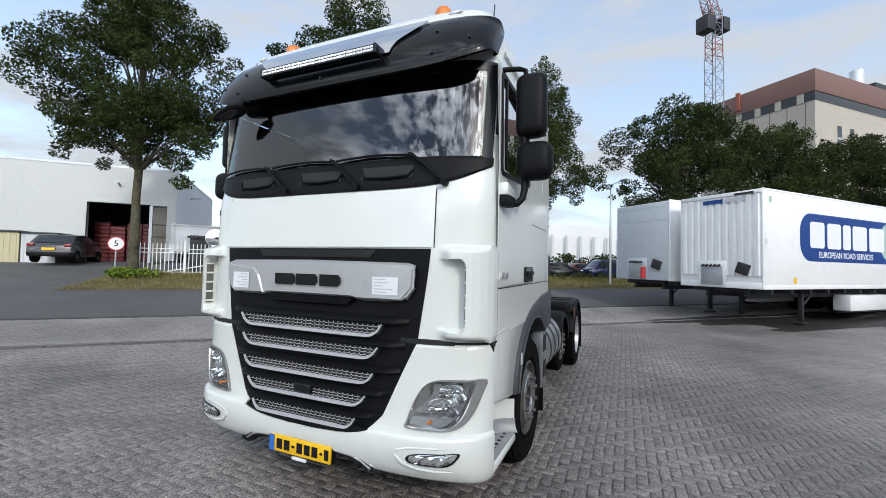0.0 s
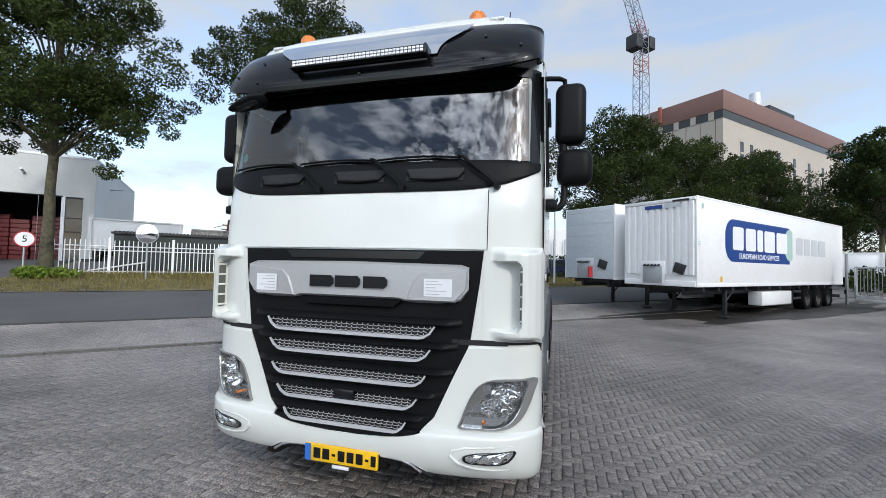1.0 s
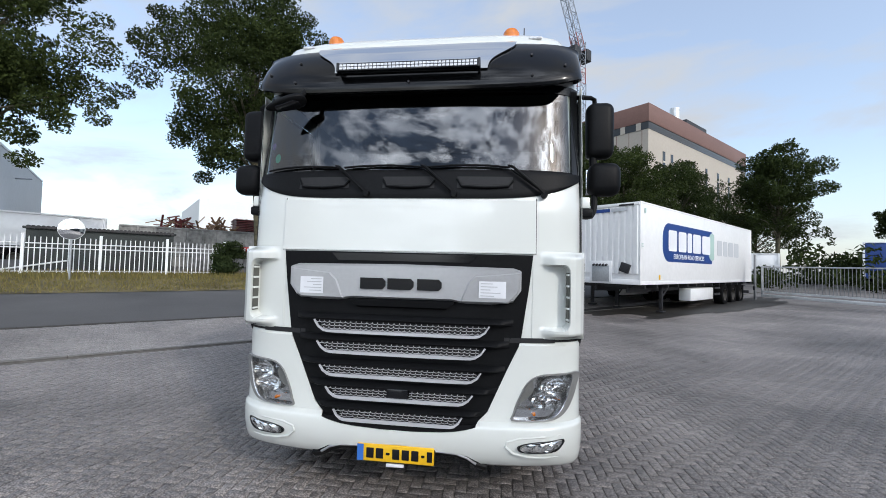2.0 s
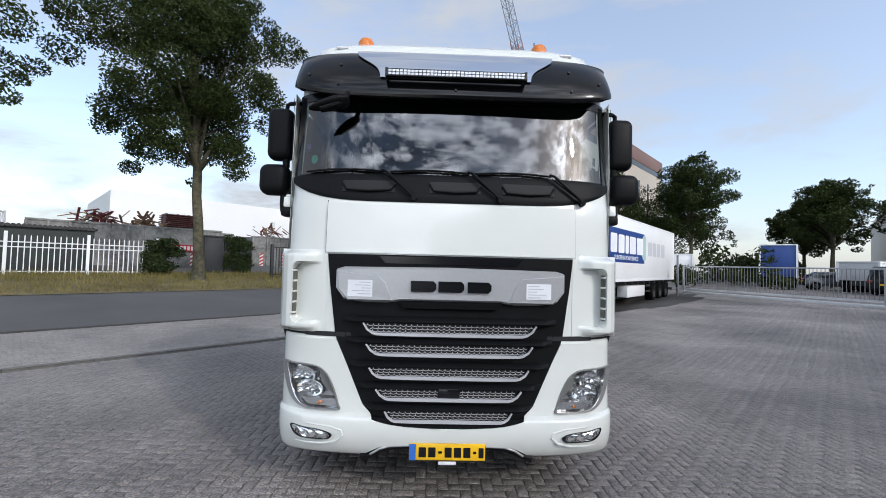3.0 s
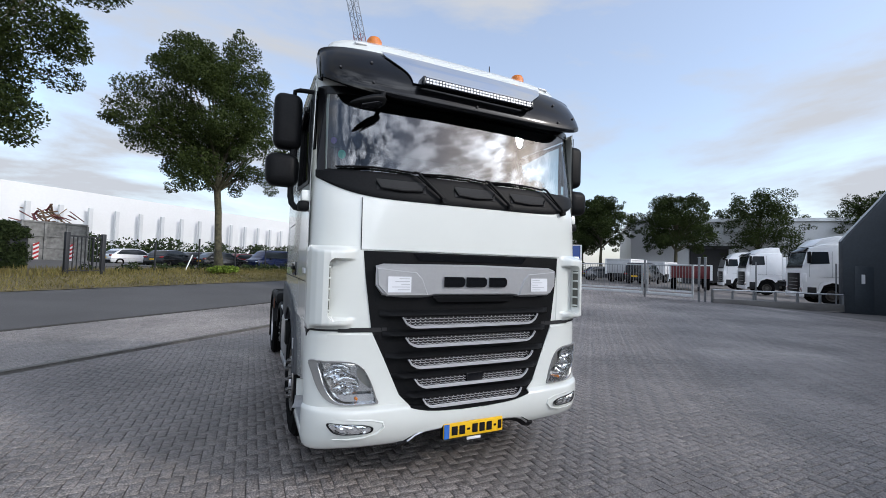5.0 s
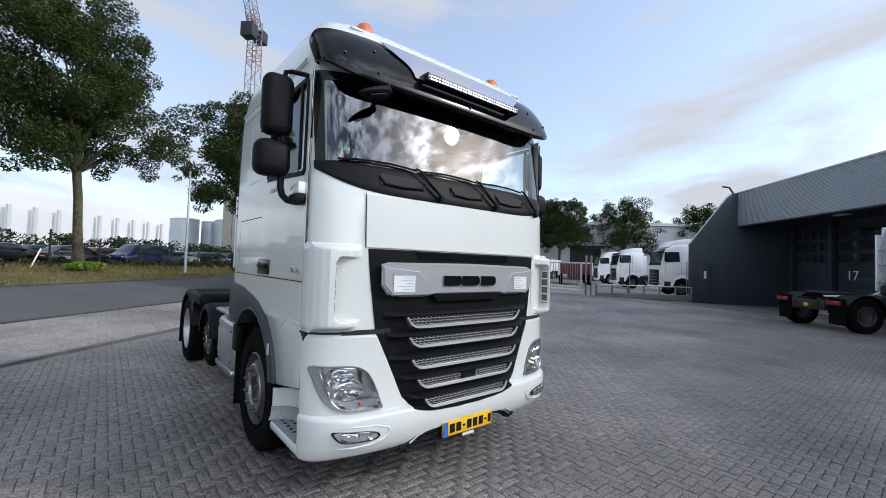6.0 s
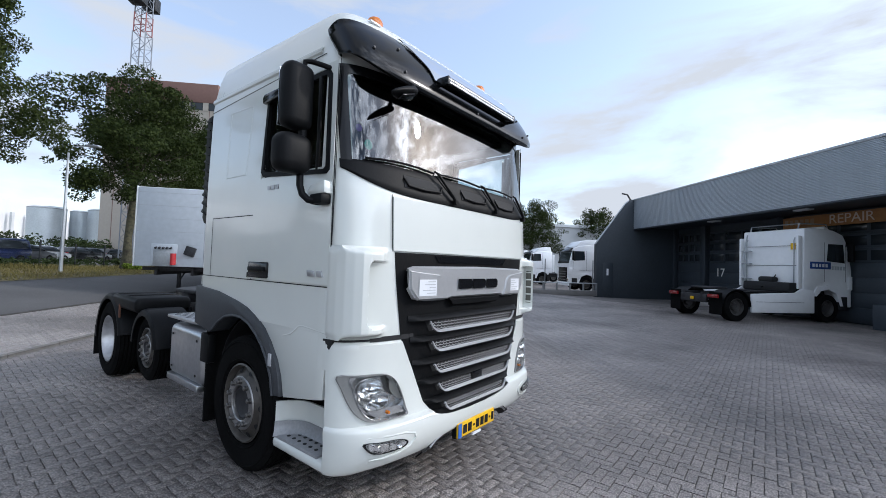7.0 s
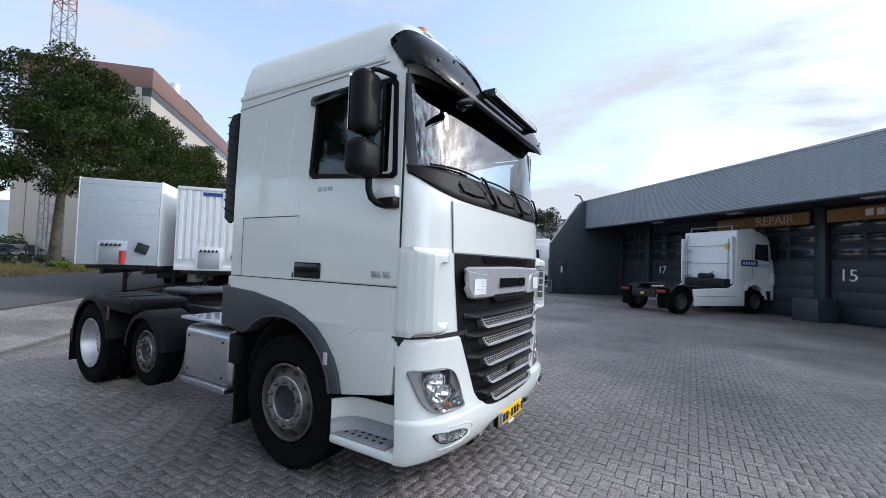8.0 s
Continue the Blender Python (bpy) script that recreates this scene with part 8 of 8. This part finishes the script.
GZ = 0.36
sliding_gate((12.35, 22.7), (15.40, 14.75), GZ, 1.62, "long galvanised sliding gate with upright bars")
sliding_gate((15.46, 14.55), (15.80, 12.25), GZ, 1.62, "short galvanised gate leaf with upright bars")
for p in ((12.2, 23.0, 2.25), (15.43, 14.65, 1.85), (15.83, 12.0, 2.0), (15.9, 11.75, 2.0)):
    gate_post(p[0], p[1], GZ - 0.02, p[2])
low_rail = empty("low_barrier", (0, 0, 0.1), 0, "low white-topped barrier and fence before parked trucks", "barrier")
for k in range(7):
    f = k / 6
    xx, yy = 16.2 + (20.0 - 16.2) * f, 11.6 + (8.3 - 11.6) * f
    part("barrier_post", box(xx - 0.04, xx + 0.04, yy - 0.04, yy + 0.04, 0, 0.75), dull_zinc, low_rail)
part("barrier_rail", tube([(16.2, 11.6, 0.74), (20.0, 8.3, 0.74)], 0.035, 6), galvanised, low_rail)
for f in (0.35, 0.95):
    part("fence_post", tube([(16.2 + 3.8 * f, 11.6 - 3.3 * f, 0), (16.2 + 3.8 * f, 11.6 - 3.3 * f, 2.1)], 0.028, 8), dull_zinc, low_rail)
part("barrier_block", moved(box(0, 5.0, -0.12, 0.12, 0, 0.32, 0.02), pose(16.2, 11.6, 0, 0, 0, -41)), kerb_stone, low_rail)

# lot beyond the gate
blue_tarp = material("blue_tarp", (0.02, 0.06, 0.24), 0.5, 0, 6, 0.15)
far_grey = material("far_grey", (0.12, 0.125, 0.13), 0.6, 0, 5, 0.15)


def swap_body(x, y, turn, mat, sx, sy, z0, z1, label, base=0.4):
    b = empty("load_body", (x, y, base), turn, label, "trailer", "bodies beyond the gate")
    part("curtain", box(-sx / 2, sx / 2, -sy / 2, sy / 2, z0, z1, 0.04), mat, b)
    for xx in (-sx / 2, sx / 2):
        for yy in (-sy / 2, sy / 2):
            part("corner_post", box(xx - 0.07, xx + 0.07, yy - 0.07, yy + 0.07, z0 - 0.1, z1 + 0.06), far_white, b)
    part("top_frame", box(-sx / 2 - 0.05, sx / 2 + 0.05, -sy / 2 - 0.05, sy / 2 + 0.05, z1, z1 + 0.08), far_white, b)
    part("chassis", box(-sx / 2, sx / 2, -0.5, 0.5, z0 - 0.35, z0), dark_metal, b)
    for xx in (-sx * 0.3, sx * 0.3):
        for yy in (-sy / 2 + 0.2, sy / 2 - 0.2):
            small_wheel(b, (xx, yy, 0.48), 0.48, 0.16, 90)


swap_body(29.9, 36.7, 50, blue_tarp, 7.0, 2.5, 1.0, 3.7, "blue curtain-sided body beyond the gate")
swap_body(30, 28.5, 20, hall_post, 4.0, 2.3, 0.9, 2.2, "white low trailer bodies beyond the gate")
swap_body(36, 29.5, 20, hall_post, 4.0, 2.3, 0.9, 2.1, "white low trailer bodies beyond the gate")
swap_body(25.5, 19.0, 35, crate_red, 5.0, 2.4, 0.8, 1.65, "dark red load body beyond the gate")
swap_body(24, 42.5, 60, far_white, 6.0, 2.4, 1.0, 2.9, "white box body behind the gate")
park(43.5, 1.0, GREY, "dark grey car beyond the gate", "hatch", 60)
park(37.5, -2.2, BLACK, "black van parked behind the gate post", "van", 110)
swap_body(-25.6, 18.9, 60, far_white, 4.4, 2.3, 1.1, 2.75, "white box body standing behind the picket fence", 1.0)
garage = empty("distant_depot", (0, 0, 0.3), 45, "grey depot building with a dark open bay", "building")
part("wall", box(58, 82, -30, -2.80, 0, 7.97), grey_panel, garage)
part("open_bay", box(57.9, 58.0, -14.02, -9.74, 0, 4.3), interior_dark, garage)
part("bay_frame", box(57.8, 58.02, -14.32, -9.44, 4.3, 4.7), cont_dark, garage)
part("roof_edge", box(57.7, 82.2, -30.2, -2.60, 7.77, 8.17), galvanised, garage)
leaf_thing("shrubbery", "dark shrubbery beyond the sliding gate", "shrubs", [(38 + 40 * rngb.random(), 12 - 8 * rngb.random(), 0.5 + 2.6 * rngb.random()) for _ in range(60)], [1.1] * 60, 6000, 0.25, leaf_dark, 14, (0, 0, 0.3), kind="stuff")


# ---- paving bricks ----
brick_mat = brick_material("paving_brick", (0.205, 0.184, 0.172), 0.11)
BW = 0.085


def brick_shape(length, width, g=0.0036, c=0.0012, deep=0.03):
    """Corners of one paver about its middle: a chamfered top and upright sides."""
    a, b = length / 2 - g, width / 2 - g
    rings = [(a, b, -deep), (a, b, -c), (a - c, b - c, 0.0)]
    v = [(sx * p, sy * q, z) for p, q, z in rings for sx, sy in ((-1, -1), (1, -1), (1, 1), (-1, 1))]
    f = [(8, 9, 10, 11)]
    for r in (0, 4):
        for k in range(4):
            f.append((r + k, r + (k + 1) % 4, r + 4 + (k + 1) % 4, r + 4 + k))
    return np.array(v), np.array(f)


def herringbone(x0, x1, y0, y1):
    """Middles and turns of bricks laid in herringbone, square to the x and y of the yard."""
    i0, i1, j0, j1 = int(x0 / BW) - 2, int(x1 / BW) + 2, int(y0 / BW) - 2, int(y1 / BW) + 2
    I, J = np.meshgrid(np.arange(i0, i1), np.arange(j0, j1), indexing="ij")
    s = (I - J) % 4
    h, v = s == 0, s == 3
    mid = np.concatenate([np.stack([(I[h] + 1.0) * BW, (J[h] + 0.5) * BW], 1), np.stack([(I[v] + 0.5) * BW, (J[v] + 1.0) * BW], 1)])
    up = np.concatenate([np.zeros(h.sum()), np.ones(v.sum())])
    n = (mid[:, 1] - mid[:, 0]) / ROOT2
    ok = (n < 9.40) & (n > -13.0)
    return mid[ok], up[ok]


def running(u0, u1, n0, n1):
    I, J = np.meshgrid(np.arange(int(u0 / (2 * BW)), int(u1 / (2 * BW))), np.arange(0, int((n1 - n0) / BW)), indexing="ij")
    mid = np.stack([(I.ravel() * 2 + (J.ravel() % 2)) * BW, n0 + (J.ravel() + 0.5) * BW], 1)
    return mid, np.zeros(len(mid))


def lay(name, mid, up, mat, rng, parent, slanted=False):
    """Many bricks as one joined mesh."""
    v0, f0 = brick_shape(2 * BW, BW)
    k = len(mid)
    tilt = rng.normal(size=(k, 2)) * 0.002
    jit = rng.normal(size=k) * 0.0010
    vv = np.repeat(v0[None], k, 0)
    loc = vv.copy()
    swap = up > 0.5
    loc[swap, :, 0], loc[swap, :, 1] = -vv[swap, :, 1], vv[swap, :, 0]
    z = loc[:, :, 2] + loc[:, :, 0] * tilt[:, None, 0] + loc[:, :, 1] * tilt[:, None, 1] + jit[:, None]
    u = loc[:, :, 0] + mid[:, None, 0]
    n = loc[:, :, 1] + mid[:, None, 1]
    x, y = ((u - n) / ROOT2, (u + n) / ROOT2) if slanted else (u, n)
    z = z + ground_z(x, y)
    co = np.stack([x, y, z], 2).reshape(-1)
    faces = (f0[None] + (np.arange(k) * len(v0))[:, None, None]).reshape(-1)
    me = bpy.data.meshes.new(name)
    me.vertices.add(k * len(v0))
    me.vertices.foreach_set("co", co.astype(np.float32))
    me.loops.add(len(faces))
    me.loops.foreach_set("vertex_index", faces.astype(np.int32))
    nf = k * len(f0)
    me.polygons.add(nf)
    me.polygons.foreach_set("loop_start", np.arange(0, 4 * nf, 4, dtype=np.int32))
    me.polygons.foreach_set("loop_total", np.full(nf, 4, dtype=np.int32))
    me.materials.append(mat)
    me.update(calc_edges=True)
    return tagged(link(name, me, parent), kind="stuff")


rng4 = np.random.default_rng(4)
mid, up = herringbone(-13, 17, -7, 19)
near = (np.abs(mid[:, 0] + 1.6) < 1.48) & (np.abs(mid[:, 1] - 0.95) < 0.72)
lay("paving_bricks", mid[~near], up[~near], brick_mat, rng4, yard)
v0, f0 = brick_shape(2 * BW, BW)
brick_mesh = mesh_of("brick", v0, f0, brick_mat)
for (x, y), turned in zip(mid[near], up[near]):
    ob = link("brick", brick_mesh, yard)
    ob.matrix_basis = pose(x, y, gz(x, y) + float(rng4.normal()) * 0.0014, float(rng4.normal()) * 0.2, float(rng4.normal()) * 0.2, 90 * turned)
mid, up = running(-14, 22, 9.70, 12.38)
pale_brick = brick_material("pale_brick", (0.250, 0.227, 0.212), 0.12)
lay("apron_bricks", mid, up, pale_brick, rng4, apron, True)
